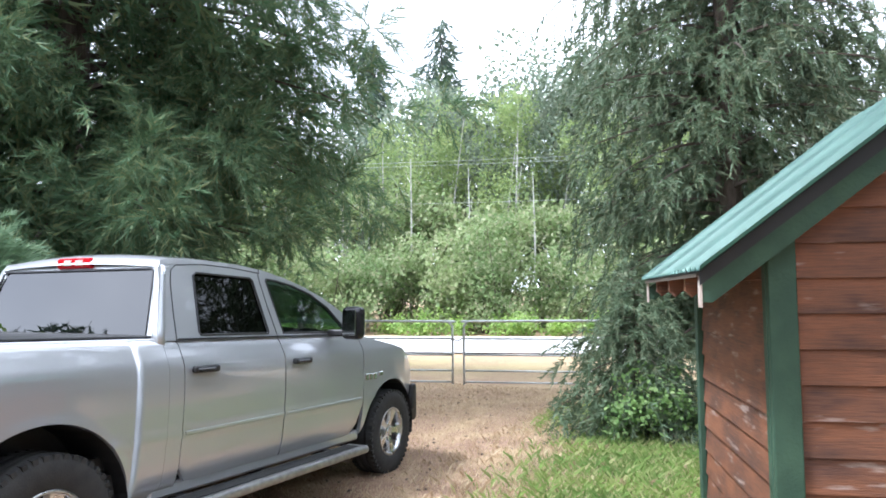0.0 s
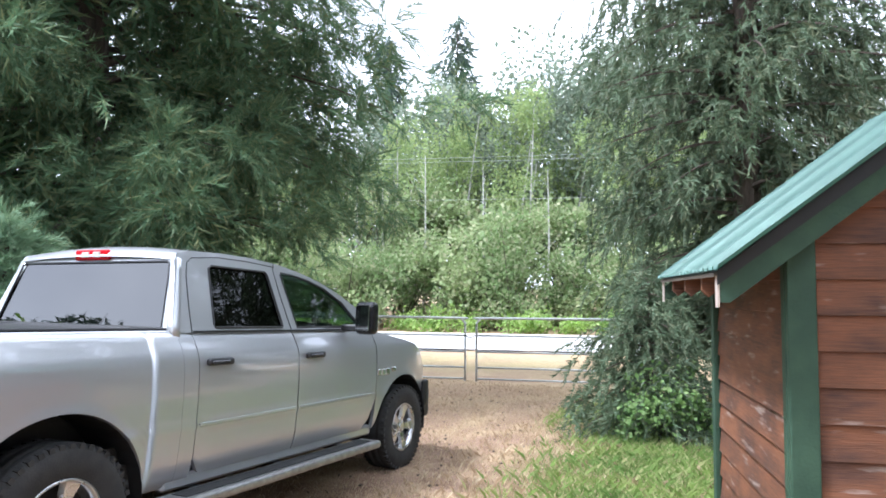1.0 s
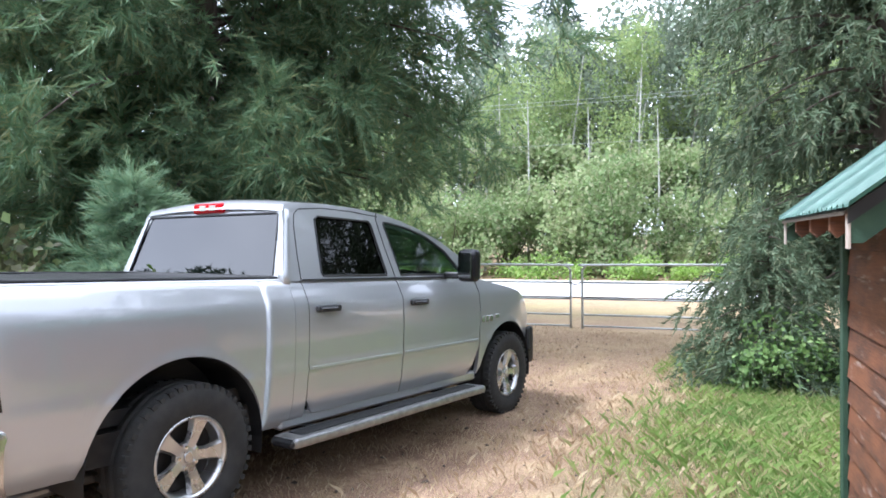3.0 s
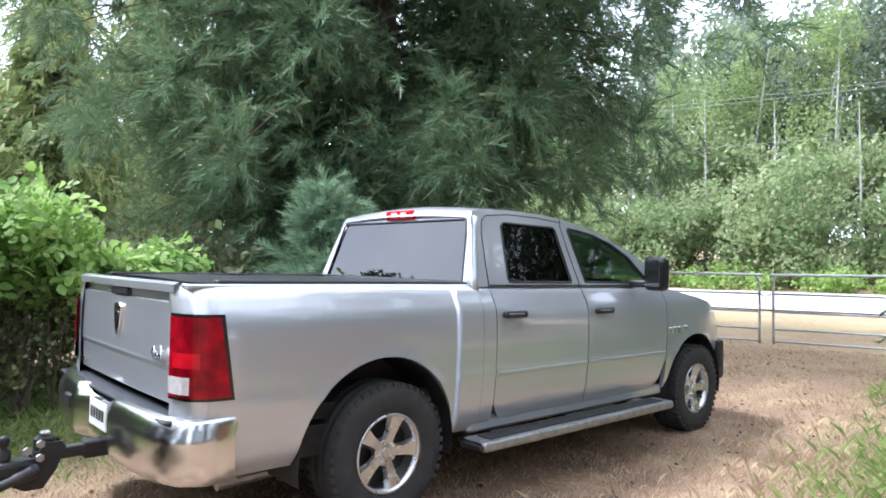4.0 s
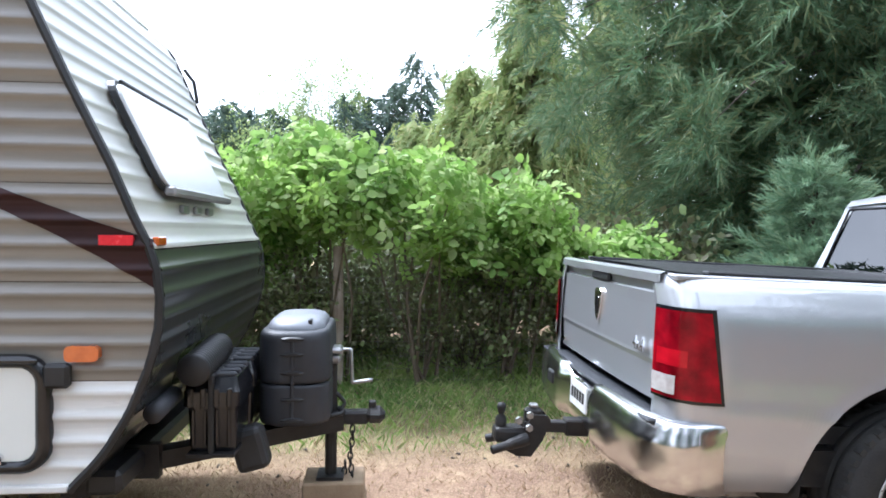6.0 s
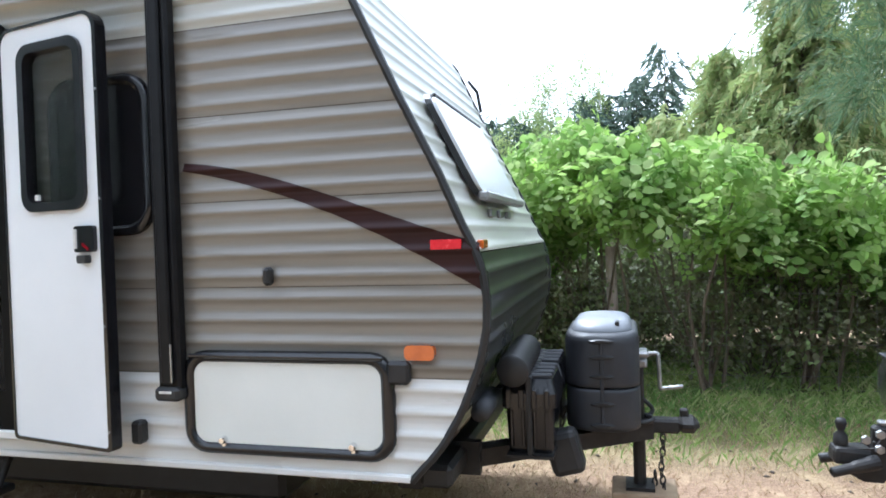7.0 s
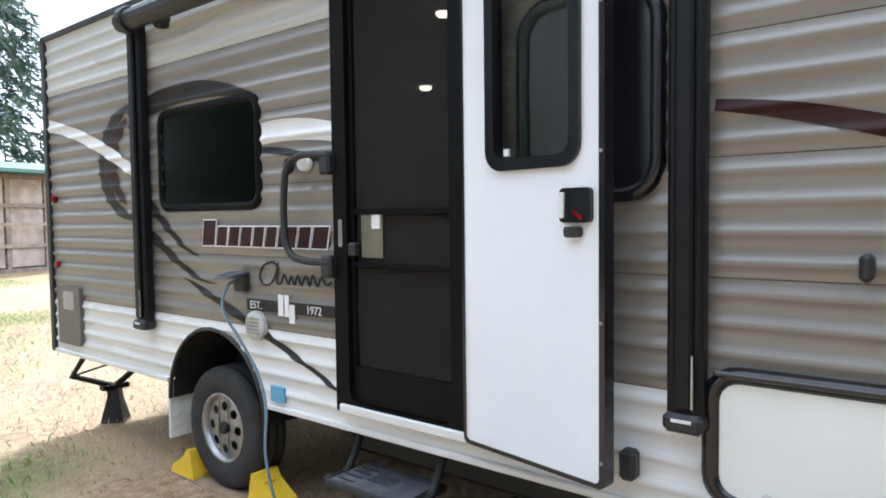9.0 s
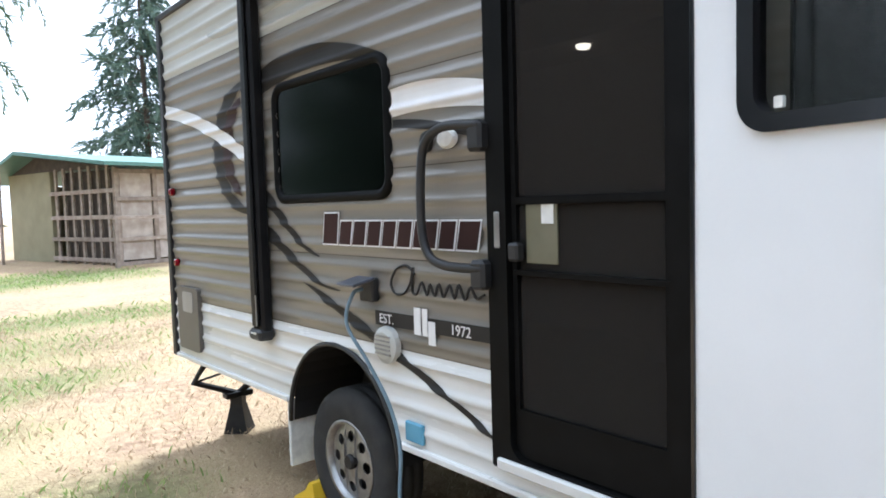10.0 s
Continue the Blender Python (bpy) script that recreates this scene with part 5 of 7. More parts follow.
for x in (-0.02, 0.20, 0.42):
    part("front_badge", boxed(x, x + 0.10, wy(1.65) - 0.03, wy(1.65) - 0.012, 1.635, 1.672, 0.004), STEEL, trailer)
bm = bmesh.new()
tube(bm, [(0.66, nose_y(2.18) + 0.05, 2.19), (-0.30, nose_y(2.17) + 0.05, 2.185)], 0.009, 6)
part("guard_stay", bm, BLACK, guard)
bm = bmesh.new()
tube(bm, [(-0.98, -3.66, 2.62), (-0.99, -3.60, 2.54), (-1.0, -3.58, 2.40)], 0.012, 6)
part("roof_antenna", bm, BLACK, trailer)


# decals follow the ribs
def decal(name, ys, zlo, zhi, mt, lift=0.003, steps=16):
    bm, cols = bmesh.new(), []
    steps = max(steps, int(max(zhi(y) - zlo(y) for y in ys) / 0.006))
    for y in ys:
        a, b = zlo(y), zhi(y)
        cols.append([bm.verts.new((side_x(a + (b - a) * k / steps) + lift, y, a + (b - a) * k / steps)) for k in range(steps + 1)])
    for p, q in zip(cols, cols[1:]):
        for k in range(steps):
            bm.faces.new((p[k], q[k], q[k + 1], p[k + 1]))
    return part(name, bm, mt, trailer, smooth=True)


def curve(table):
    ys, zs = [a for a, _ in table], [b for _, b in table]
    co = np.polyfit(ys, zs, min(3, len(ys) - 1))
    return lambda y: float(np.polyval(co, y))


def stripe(name, top, low, mt, n=130, lift=0.004):
    y0, y1 = top[0][0], top[-1][0]
    t, b = curve(top), curve(low)
    return decal(name, np.linspace(y0, y1, n), lambda y: min(b(y), t(y) - 0.001), t, mt, lift)


stripe("front_stripe", [(-4.44, 1.897), (-3.98, 1.800), (-3.49, 1.629), (-3.24, 1.545), (-3.17, 1.525)], [(-4.44, 1.862), (-3.98, 1.74), (-3.676, 1.612), (-3.49, 1.53), (-3.17, 1.345)], DECALRED)
stripe("tail_stripe", [(-7.36, 1.23), (-7.1, 1.15), (-6.8, 1.07), (-6.4, 0.90), (-6.08, 0.775)], [(-7.36, 1.224), (-7.1, 1.105), (-6.8, 1.02), (-6.4, 0.865), (-6.08, 0.75)], DECALDARK)
stripe("tail_stripe", [(-7.95, 1.61), (-7.705, 1.50), (-7.37, 1.31), (-7.05, 1.21)], [(-7.95, 1.52), (-7.695, 1.417), (-7.40, 1.28), (-7.05, 1.205)], DECALDARK)
stripe("tail_stripe", [(-7.88, 1.80), (-7.718, 1.692), (-7.44, 1.475), (-7.216, 1.357)], [(-7.88, 1.68), (-7.714, 1.60), (-7.47, 1.445), (-7.216, 1.352)], DECALDARK)
stripe("white_swoosh", [(-9.12, 2.29), (-8.8, 2.22), (-8.3, 2.07), (-8.0, 1.94), (-7.72, 1.79)], [(-9.12, 2.20), (-8.8, 2.14), (-8.3, 1.98), (-8.0, 1.86), (-7.72, 1.74)], DECALWHITE, lift=0.007)
stripe("white_swoosh", [(-6.62, 2.03), (-6.4, 2.035), (-6.08, 1.985)], [(-6.62, 1.925), (-6.4, 1.93), (-6.08, 1.90)], DECALWHITE)
stripe("dark_sweep", [(-6.62, 1.915), (-6.4, 1.89), (-6.08, 1.80)], [(-6.62, 1.885), (-6.4, 1.855), (-6.08, 1.785)], DECALDARK)
stripe("dark_sweep", [(-7.95, 2.24), (-7.6, 2.305), (-7.2, 2.325), (-6.9, 2.26), (-6.68, 2.19)], [(-7.95, 2.12), (-7.6, 2.19), (-7.2, 2.215), (-6.9, 2.20), (-6.68, 2.18)], DECALDARK)


def hook(name, oy, oz, ry, rz, w, mt, a0, a1, lift):
    """A curved decal band like the back of a horn."""
    bm, rows = bmesh.new(), []
    for k in range(121):
        a = radians(a0 + (a1 - a0) * k / 120)
        ww = w * math.sin(math.pi * min(0.999, 0.12 + 0.8 * k / 120))
        row = []
        for j in range(19):
            q = 1 - ww * j / 18
            y, z = oy + ry * q * math.cos(a), oz + rz * q * math.sin(a)
            row.append(bm.verts.new((side_x(z) + lift, y, z)))
        rows.append(row)
    for p, q in zip(rows, rows[1:]):
        for j in range(18):
            bm.faces.new((p[j], p[j + 1], q[j + 1], q[j]))
    bmesh.ops.recalc_face_normals(bm, faces=bm.faces)
    if sum(f.normal.x for f in bm.faces) < 0:
        bmesh.ops.reverse_faces(bm, faces=bm.faces)
    return part(name, bm, mt, trailer, smooth=True)


hook("dark_horn", -7.93, 1.915, 0.435, 0.36, 0.30, DECALDARK, 88, 275, 0.004)
hook("maroon_horn", -7.93, 1.92, 0.31, 0.275, 0.42, DECALRED, 100, 255, 0.004)


def bar_letters(name, y0, y1, z0, z1, widths, mt, edge, slant=0.022):
    """Writing as a row of plain slanted blocks, each with a pale edge."""
    total, y, first = sum(widths), y0, None
    for k, q in enumerate(widths):
        w = (y1 - y0) * q / total
        hi = z1 + (0.035 if k == 0 else 0)
        for grow, lift, mm in ((0.0, 0.0105, edge), (0.0065, 0.0125, mt)):
            a, b = y + 0.004 + grow, y + w - 0.004 - grow
            bm = slab(bmesh.new(), [(a, z0 - 0.009 + grow), (b, z0 - 0.009 + grow), (b + slant, hi + 0.009 - grow), (a + slant, hi + 0.009 - grow)], [], lambda u, v, d: (SIDE + lift - d, u, v), 0.002)
            if first is None:
                first = part(name, bm, mm, trailer)
            else:
                part("letter_block", bm, mm, first)
        y += w
    return first


bar_letters("name_decal", -7.17, -6.14, 1.42, 1.515, (1.2, 0.95, 0.95, 0.95, 0.9, 0.9, 1.35, 0.9, 1.1), DECALRED, DECALWHITE)


def script_squiggle():
    pts = [(-6.50, 1.315), (-6.55, 1.345), (-6.62, 1.325), (-6.655, 1.27), (-6.63, 1.23), (-6.57, 1.235), (-6.53, 1.28), (-6.51, 1.34), (-6.52, 1.25), (-6.49, 1.24), (-6.46, 1.285), (-6.43, 1.24), (-6.41, 1.28), (-6.385, 1.24), (-6.36, 1.285), (-6.335, 1.24), (-6.30, 1.285), (-6.275, 1.24), (-6.25, 1.29), (-6.22, 1.24), (-6.19, 1.285), (-6.16, 1.25), (-6.12, 1.265)]
    bm = bmesh.new()
    tube(bm, [(SIDE + 0.009, p.x, p.y) for p in smoothed([(a, b, 0) for a, b in pts], 5)], 0.0055, 5)
    return part("script_decal", bm, DECALDARK, trailer)


script_squiggle()
est = part("year_plate", slab(bmesh.new(), [(-6.77, 1.09), (-6.09, 1.10), (-6.09, 1.155), (-6.77, 1.15)], [], lambda u, v, d: (SIDE + 0.0105 - d, u, v), 0.002), DECALDARK, trailer)
for k, (a, b) in enumerate(((-6.51, -6.47), (-6.46, -6.43), (-6.425, -6.385))):
    part("emblem_block", boxed(SIDE + 0.009, SIDE + 0.0125, a, b, 1.08 if k < 2 else 1.05, 1.185 if k < 2 else 1.14), DECALWHITE, est)


def lettering(text, size, m, mt, parent, name="lettering", thick=0.0008):
    cu = bpy.data.curves.new(name, "FONT")
    cu.body, cu.size, cu.extrude = text, size, thick
    cu.materials.append(mt)
    ob = new(name, cu)
    ob.matrix_basis = m
    dg = bpy.context.evaluated_depsgraph_get()
    me = bpy.data.meshes.new_from_object(ob.evaluated_get(dg))
    bpy.data.objects.remove(ob)
    o2 = new(name, me)
    me.transform(m)
    return adopt(o2, parent)


FACE = Matrix(((0, 0, 1, 0), (1, 0, 0, 0), (0, 1, 0, 0), (0, 0, 0, 1)))
lettering("EST.", 0.055, Matrix.Translation((SIDE + 0.012, -6.74, 1.102)) @ FACE, DECALWHITE, est)
lettering("1972", 0.055, Matrix.Translation((SIDE + 0.012, -6.30, 1.106)) @ FACE, DECALWHITE, est)

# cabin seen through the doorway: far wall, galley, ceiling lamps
# Near-black walls and dark ceiling put the doorway's shade into their colour.
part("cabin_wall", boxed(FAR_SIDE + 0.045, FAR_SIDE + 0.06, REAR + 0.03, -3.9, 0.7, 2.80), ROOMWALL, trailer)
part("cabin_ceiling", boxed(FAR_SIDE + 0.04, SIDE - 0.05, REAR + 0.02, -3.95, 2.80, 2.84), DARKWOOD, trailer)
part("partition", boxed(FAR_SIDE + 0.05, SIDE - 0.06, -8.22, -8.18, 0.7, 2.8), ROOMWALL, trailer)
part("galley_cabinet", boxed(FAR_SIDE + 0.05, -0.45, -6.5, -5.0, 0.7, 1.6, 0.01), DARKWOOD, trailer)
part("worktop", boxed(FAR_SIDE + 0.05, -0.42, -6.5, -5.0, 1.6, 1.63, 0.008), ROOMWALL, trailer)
LAMPGLOW = bpy.data.materials.new("lamp_glow")
LAMPGLOW.use_nodes = True
lb = LAMPGLOW.node_tree.nodes["Principled BSDF"]
lb.inputs["Emission Color"].default_value, lb.inputs["Emission Strength"].default_value = (1, 0.85, 0.6, 1), 14
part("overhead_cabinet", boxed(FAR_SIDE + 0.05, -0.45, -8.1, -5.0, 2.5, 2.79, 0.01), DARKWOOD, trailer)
for x, y, z in ((-0.08, -6.4, 2.80), (-0.6, -6.98, 2.50)):
    bm = bmesh.new()
    lathe(bm, [(0.0, -0.025), (0.036, -0.025), (0.045, -0.012), (0.045, 0.0)], 18, Matrix.Translation((x, y, z)))
    part("ceiling_lamp", bm, LAMPGLOW, trailer)
    pl = new("cabin_light", bpy.data.lights.new("cabin_light", "POINT"))
    pl.data.energy, pl.data.color, pl.data.shadow_soft_size = 0.5, (1, 0.85, 0.65), 0.05
    pl.location = (x, y, z - 0.12)

# blocks and chocks
tagged(part("jack_block", boxed(-0.10, 0.16, -2.74, -2.42, 0.125, 0.245, 0.008), BLOCKWOOD), "rough timber block under the tongue jack", "block", "jack blocks")
tagged(part("jack_block", boxed(-0.12, 0.18, -2.75, -2.41, 0.0, 0.124, 0.008), BLOCKWOOD), "rough timber block under the tongue jack", "block", "jack blocks")
tagged(part("level_board", boxed(0.82, 1.10, -7.55, -6.65, 0.0, 0.042, 0.006), BLOCKWOOD), "flat timber board under the trailer wheel", "board")


def chock(y, face, lab):
    bm = bmesh.new()
    prof = [(0.0, 0.0), (0.24, 0.0), (0.22, 0.05), (0.10, 0.12), (0.06, 0.17), (0.03, 0.17), (0.0, 0.03)]
    slab(bm, prof, [], lambda u, v, d: (1.10 - d, y + face * u, 0.042 + v), 0.15)
    ob = tagged(part("wheel_chock", bm, YELLOW), lab, "wheel chock", "wheel chocks")
    part("chock_grip", boxed(1.0, 1.07, y + face * 0.09 - 0.02, y + face * 0.09 + 0.02, 0.165, 0.18, 0.004), YELLOW, ob)


chock(-7.36, -1, "yellow plastic wheel chock behind the trailer tyre")
chock(-6.83, 1, "yellow plastic wheel chock ahead of the trailer tyre")


# ---------- pickup truck (own axes: x to its right, y ahead, z up; rear axle at y = 0) ----------
truck = thing("pickup_truck", (0, 0, 0), "silver four-door pickup truck with black bed cover and chrome rear bumper", "pickup truck")
truck.matrix_basis = pose(0, 0, 0, -2.33, 0, 0)
FLANK = [(0.40, 0.90), (0.44, 0.935), (0.50, 0.965), (0.60, 0.985), (0.74, 0.996), (0.775, 1.006), (0.80, 0.998), (0.95, 1.003), (1.10, 0.999), (1.17, 0.992), (1.205, 0.984), (1.24, 0.966), (1.28, 0.946), (1.32, 0.925), (1.34, 0.905), (1.348, 0.88)]
REARCORNER = [(-1.17, 0.215), (-1.165, 0.16), (-1.15, 0.10), (-1.12, 0.05), (-1.07, 0.018), (-1.0, 0.004), (-0.93, 0.0)]


def flank_x(y, z):
    x = lerp_table(FLANK, z)
    if y < -0.93:
        x -= lerp_table(REARCORNER, y)
    if y > 3.55:
        x -= 0.10 * ((y - 3.55) / 0.6) ** 2
    for cy, r in ((-0.05, 0.54), (3.53, 0.5)):
        d = math.hypot(y - cy, z - 0.41)
        x += 0.007 * math.exp(-(((d - r) / 0.03) ** 2)) if z < 1.0 else 0
    return x


def body_panel(name, ys, zlo, zhi, mt=PAINT, rows=26, label="", fold=0.035):
    """A pressed outer panel with folded-in edges, on both flanks."""
    made = []
    for s in (1, -1):
        bm, cols = bmesh.new(), []
        for y in ys:
            a, b = zlo(y), zhi(y)
            cols.append([bm.verts.new((s * flank_x(y, a + (b - a) * k / rows), y, a + (b - a) * k / rows)) for k in range(rows + 1)])
        for p, q in zip(cols, cols[1:]):
            for k in range(rows):
                f = (p[k], q[k], q[k + 1], p[k + 1])
                bm.faces.new(f if s > 0 else f[::-1])
        border = [e for e in bm.edges if e.is_boundary]
        for e in border:
            e.smooth = False
        g = bmesh.ops.extrude_edge_only(bm, edges=border)
        for v in [v for v in g["geom"] if isinstance(v, bmesh.types.BMVert)]:
            v.co.x -= s * fold
            mid = (ys[0] + ys[-1]) / 2
            v.co.y += 0.004 * (1 if v.co.y < mid else -1)
        ob = part(name, bm, mt, truck, label, local=True, smooth=True)
        made.append(ob)
    return made


def arch_low(cy, r, base):
    def low(y):
        d = abs(y - cy)
        return max(base(y), 0.41 + math.sqrt(max(0.0, r * r - d * d))) if d < r else base(y)
    return low


def steps(a, b, n):
    return [a + (b - a) * k / n for k in range(n + 1)]


bed_ys = sorted({*steps(-1.168, -0.9, 16), *steps(-0.9, -0.6, 6), *steps(-0.6, 0.5, 60), *steps(0.5, 0.7265, 5)})
body_panel("bed_side", bed_ys, arch_low(-0.05, 0.54, lambda y: 0.43), lambda y: 1.348)
body_panel("cab_corner", steps(0.728, 0.844, 5), lambda y: 0.43 + 0.03 * (y > 0.8), lambda y: 1.345)
door_bot = lambda y: 0.47 + 0.10 * max(0.0, (0.95 - y) / 0.1) ** 2
body_panel("rear_door", steps(0.850, 1.845, 14), door_bot, lambda y: 1.345)
body_panel("front_door", steps(1.857, 2.99, 14), lambda y: 0.47 + 0.25 * max(0.0, (y - 2.8) / 0.19) ** 2, lambda y: 1.345 - 0.03 * max(0, (y - 2.6) / 0.4))
FTOP = [(2.9, 1.33), (3.1, 1.315), (3.3, 1.285), (3.6, 1.235), (3.8, 1.19), (3.95, 1.11), (4.03, 1.02), (4.10, 0.94)]
body_panel("front_fender", sorted({*steps(3.003, 3.06, 3), *steps(3.06, 4.0, 46), *steps(4.0, 4.10, 4)}), arch_low(3.53, 0.5, lambda y: 0.46), lambda y: lerp_table(FTOP, y))
for s in (1, -1):
    part("rocker", boxed(s * 0.86, s * 0.945, 0.66, 3.02, 0.40, 0.49, 0.02), PAINT, truck, local=True)
    for y0, y1 in ((0.87, 1.83), (1.875, 2.965)):
        part("side_moulding", boxed(s * 0.99, s * 1.007, y0, y1, 0.764, 0.788, 0.003), PAINT, truck, local=True)
    for y in (1.02, 2.05):
        h = part("door_handle", boxed(s * 0.995, s * 1.035, y - 0.12, y + 0.10, 1.135, 1.18, 0.014, 2), BLACK, truck, local=True)
        part("handle_grip", boxed(s * 1.03, s * 1.05, y - 0.11, y + 0.05, 1.145, 1.168, 0.008), BLACKGLOSS, h, local=True)
    for k in range(3):
        part("fender_badge", boxed(s * 1.0, s * 1.008, 3.02 + 0.075 * k, 3.075 + 0.075 * k, 0.93, 0.985, 0.003), CHROME, truck, local=True)
    part("fender_badge", boxed(s * 1.0, s * 1.008, 3.27, 3.35, 0.955, 0.99, 0.003), CHROME, truck, local=True)
    # running board
    board = part("running_board", boxed(s * 0.98, s * 1.19, 0.56, 2.80, 0.345, 0.41, 0.025, 3), STEEL, truck, "grey running board", local=True)
    part("board_tread", boxed(s * 1.02, s * 1.14, 0.66, 2.7, 0.408, 0.415, 0.002), BLACK, board, local=True)
    part("board_end", boxed(s * 0.985, s * 1.18, 0.545, 0.575, 0.35, 0.405, 0.02), BLACK, board, local=True)
    for y in (0.9, 1.7, 2.5):
        part("board_bracket", boxed(s * 0.75, s * 1.0, y - 0.04, y + 0.04, 0.36, 0.40), IRON, board, local=True)
    # towing mirror
    mirror = part("wing_mirror", boxed(s * 1.05, s * 1.24, 2.50, 2.62, 1.31, 1.585, 0.045, 3), BLACKGLOSS, truck, "large black towing mirror", local=True)
    bm = bmesh.new()
    box(bm, -0.07, 0.07, -0.004, 0.004, -0.105, 0.105, 0.0, Matrix.Translation((s * 1.145, 2.487, 1.45)) @ Matrix.Rotation(radians(-11 * s), 4, "Z"))
    part("mirror_glass", bm, CHROME, mirror, local=True)
    part("mirror_arm", boxed(s * 0.90, s * 1.07, 2.53, 2.60, 1.335, 1.39, 0.012), BLACK, mirror, local=True)
    # wheel wells
    for cy, r in ((-0.05, 0.535), (3.53, 0.495)):
        bm = bmesh.new()
        rp = [(cy - r * math.cos(math.pi * (k - 1) / 18), 0.41 + r * math.sin(math.pi * (k - 1) / 18)) for k in range(0, 21)]
        vo, vi = [bm.verts.new((s * 0.985, y, z)) for y, z in rp], [bm.verts.new((s * 0.60, y, z)) for y, z in rp]
        for k in range(20):
            bm.faces.new((vo[k], vo[k + 1], vi[k + 1], vi[k]))
        bm.faces.new(vi)
        part("wheel_well", bm, BLACK, truck, local=True)

for x, s in ((0.865, 1), (-0.865, -1)):
    for y in (0.0, 3.57):
        wheel(truck, x, y, 0.40, 0.40, 0.222, 0.27, s, "alloy")

# frame, floor, axles
part("chassis", boxed(-0.88, 0.88, -1.05, 4.0, 0.44, 0.60), IRON, truck, local=True)
for y in (0.0, 3.57):
    part("axle", tubed([(-0.8, y, 0.40), (0.8, y, 0.40)], 0.06, 10), IRON, truck, local=True)
# Unseen bulk added beneath the chassis to stop light crossing under the truck.
part("light_block_tank", boxed(-0.82, -0.1, 0.7, 2.5, 0.26, 0.5, 0.05, 2), IRON, truck, local=True)
part("light_block_box", boxed(-0.2, 0.28, 1.9, 3.3, 0.27, 0.5, 0.06, 2), IRON, truck, local=True)
part("light_block_shaft", tubed([(0.08, 0.1, 0.40), (0.08, 2.0, 0.38)], 0.04, 10), IRON, truck, local=True)
part("light_block_wheel", tubed([(0.0, -0.72, 0.28), (0.0, -0.72, 0.46)], 0.37, 24), RUBBER, truck, local=True)
part("exhaust_pipe", tubed([(0.62, -0.3, 0.33), (0.62, -0.85, 0.31)], 0.04, 12), STEEL, truck, local=True)

# bed: floor, inner walls, rolled cover on rails
part("bed_floor", boxed(-0.84, 0.84, -1.12, 0.62, 0.62, 0.70), BLACK, truck, local=True)
part("bed_front", boxed(-0.90, 0.90, 0.66, 0.705, 0.5, 1.335), PAINT, truck, local=True)
for s in (1, -1):
    part("bed_rail", boxed(s * 0.79, s * 0.89, -1.14, 0.71, 1.325, 1.352, 0.008), PAINT, truck, local=True)
    part("cover_rail", boxed(s * 0.80, s * 0.86, -0.98, 0.70, 1.352, 1.369, 0.005), BLACK, truck, local=True)
VINYL = material("black_vinyl", (0.02, 0.02, 0.021), (0.03, 0.03, 0.031), 6, 0.42, bump=0.2, bscale=400)
cover_bm = bmesh.new()
vs = [[cover_bm.verts.new((x, y, 1.357 + 0.010 * (1 - (x / 0.82) ** 2) + 0.003 * math.sin(y * 9))) for x in np.linspace(-0.82, 0.82, 9)] for y in np.linspace(-1.10, 0.70, 30)]
for a, b in zip(vs, vs[1:]):
    for k in range(8):
        cover_bm.faces.new((a[k], a[k + 1], b[k + 1], b[k]))
part("bed_cover", cover_bm, VINYL, truck, "black vinyl bed cover", local=True, smooth=True)

# tailgate
gate_bm = bmesh.new()
rows = []
for z, y in ((0.765, -1.13), (0.775, -1.155), (0.93, -1.160), (0.955, -1.168), (0.97, -1.166), (1.20, -1.166), (1.255, -1.168), (1.262, -1.150), (1.30, -1.152), (1.308, -1.185), (1.345, -1.185), (1.358, -1.16), (1.358, -1.10)):
    rows.append([gate_bm.verts.new((x, y + 0.012 * (x / 0.785) ** 2 + (0.004 if abs(x) > 0.77 else 0), z)) for x in np.linspace(-0.797, 0.797, 25)])
for a, b in zip(rows, rows[1:]):
    for k in range(24):
        gate_bm.faces.new((a[k], a[k + 1], b[k + 1], b[k]))
tailgate = part("tailgate", gate_bm, PAINT, truck, local=True)
part("tailgate_inner", boxed(-0.78, 0.78, -1.13, -1.09, 0.77, 1.35), BLACK, tailgate, local=True)
part("tailgate_handle", boxed(-0.14, 0.14, -1.176, -1.15, 1.262, 1.302, 0.008), BLACK, tailgate, local=True)
shield = [(-0.055, 0.075), (-0.03, 0.09), (0.03, 0.09), (0.055, 0.075), (0.048, 0.0), (0.03, -0.06), (0.0, -0.09), (-0.03, -0.06), (-0.048, 0.0)]
em = part("emblem", slab(bmesh.new(), shield, [], lambda u, v, d: (u, -1.180 + d, 1.125 + v), 0.012), CHROME, tailgate, "chrome shield emblem", local=True)
part("emblem_inset", slab(bmesh.new(), [(u * 0.5, v * 0.55) for u, v in shield], [], lambda u, v, d: (u, -1.184 + d, 1.12 + v), 0.006), BLACKGLOSS, em, local=True)
for k, t in enumerate(("4x4",)):
    m = Matrix.Translation((0.55, -1.176, 0.975)) @ Matrix.Rotation(radians(90), 4, "X")
    lt = lettering(t, 0.09, m, CHROME, truck, thick=0.004)
    lt.matrix_parent_inverse = Matrix.Identity(4)
part("gate_badge", boxed(-0.72, -0.64, -1.17, -1.155, 0.82, 0.835), CHROME, tailgate, local=True)

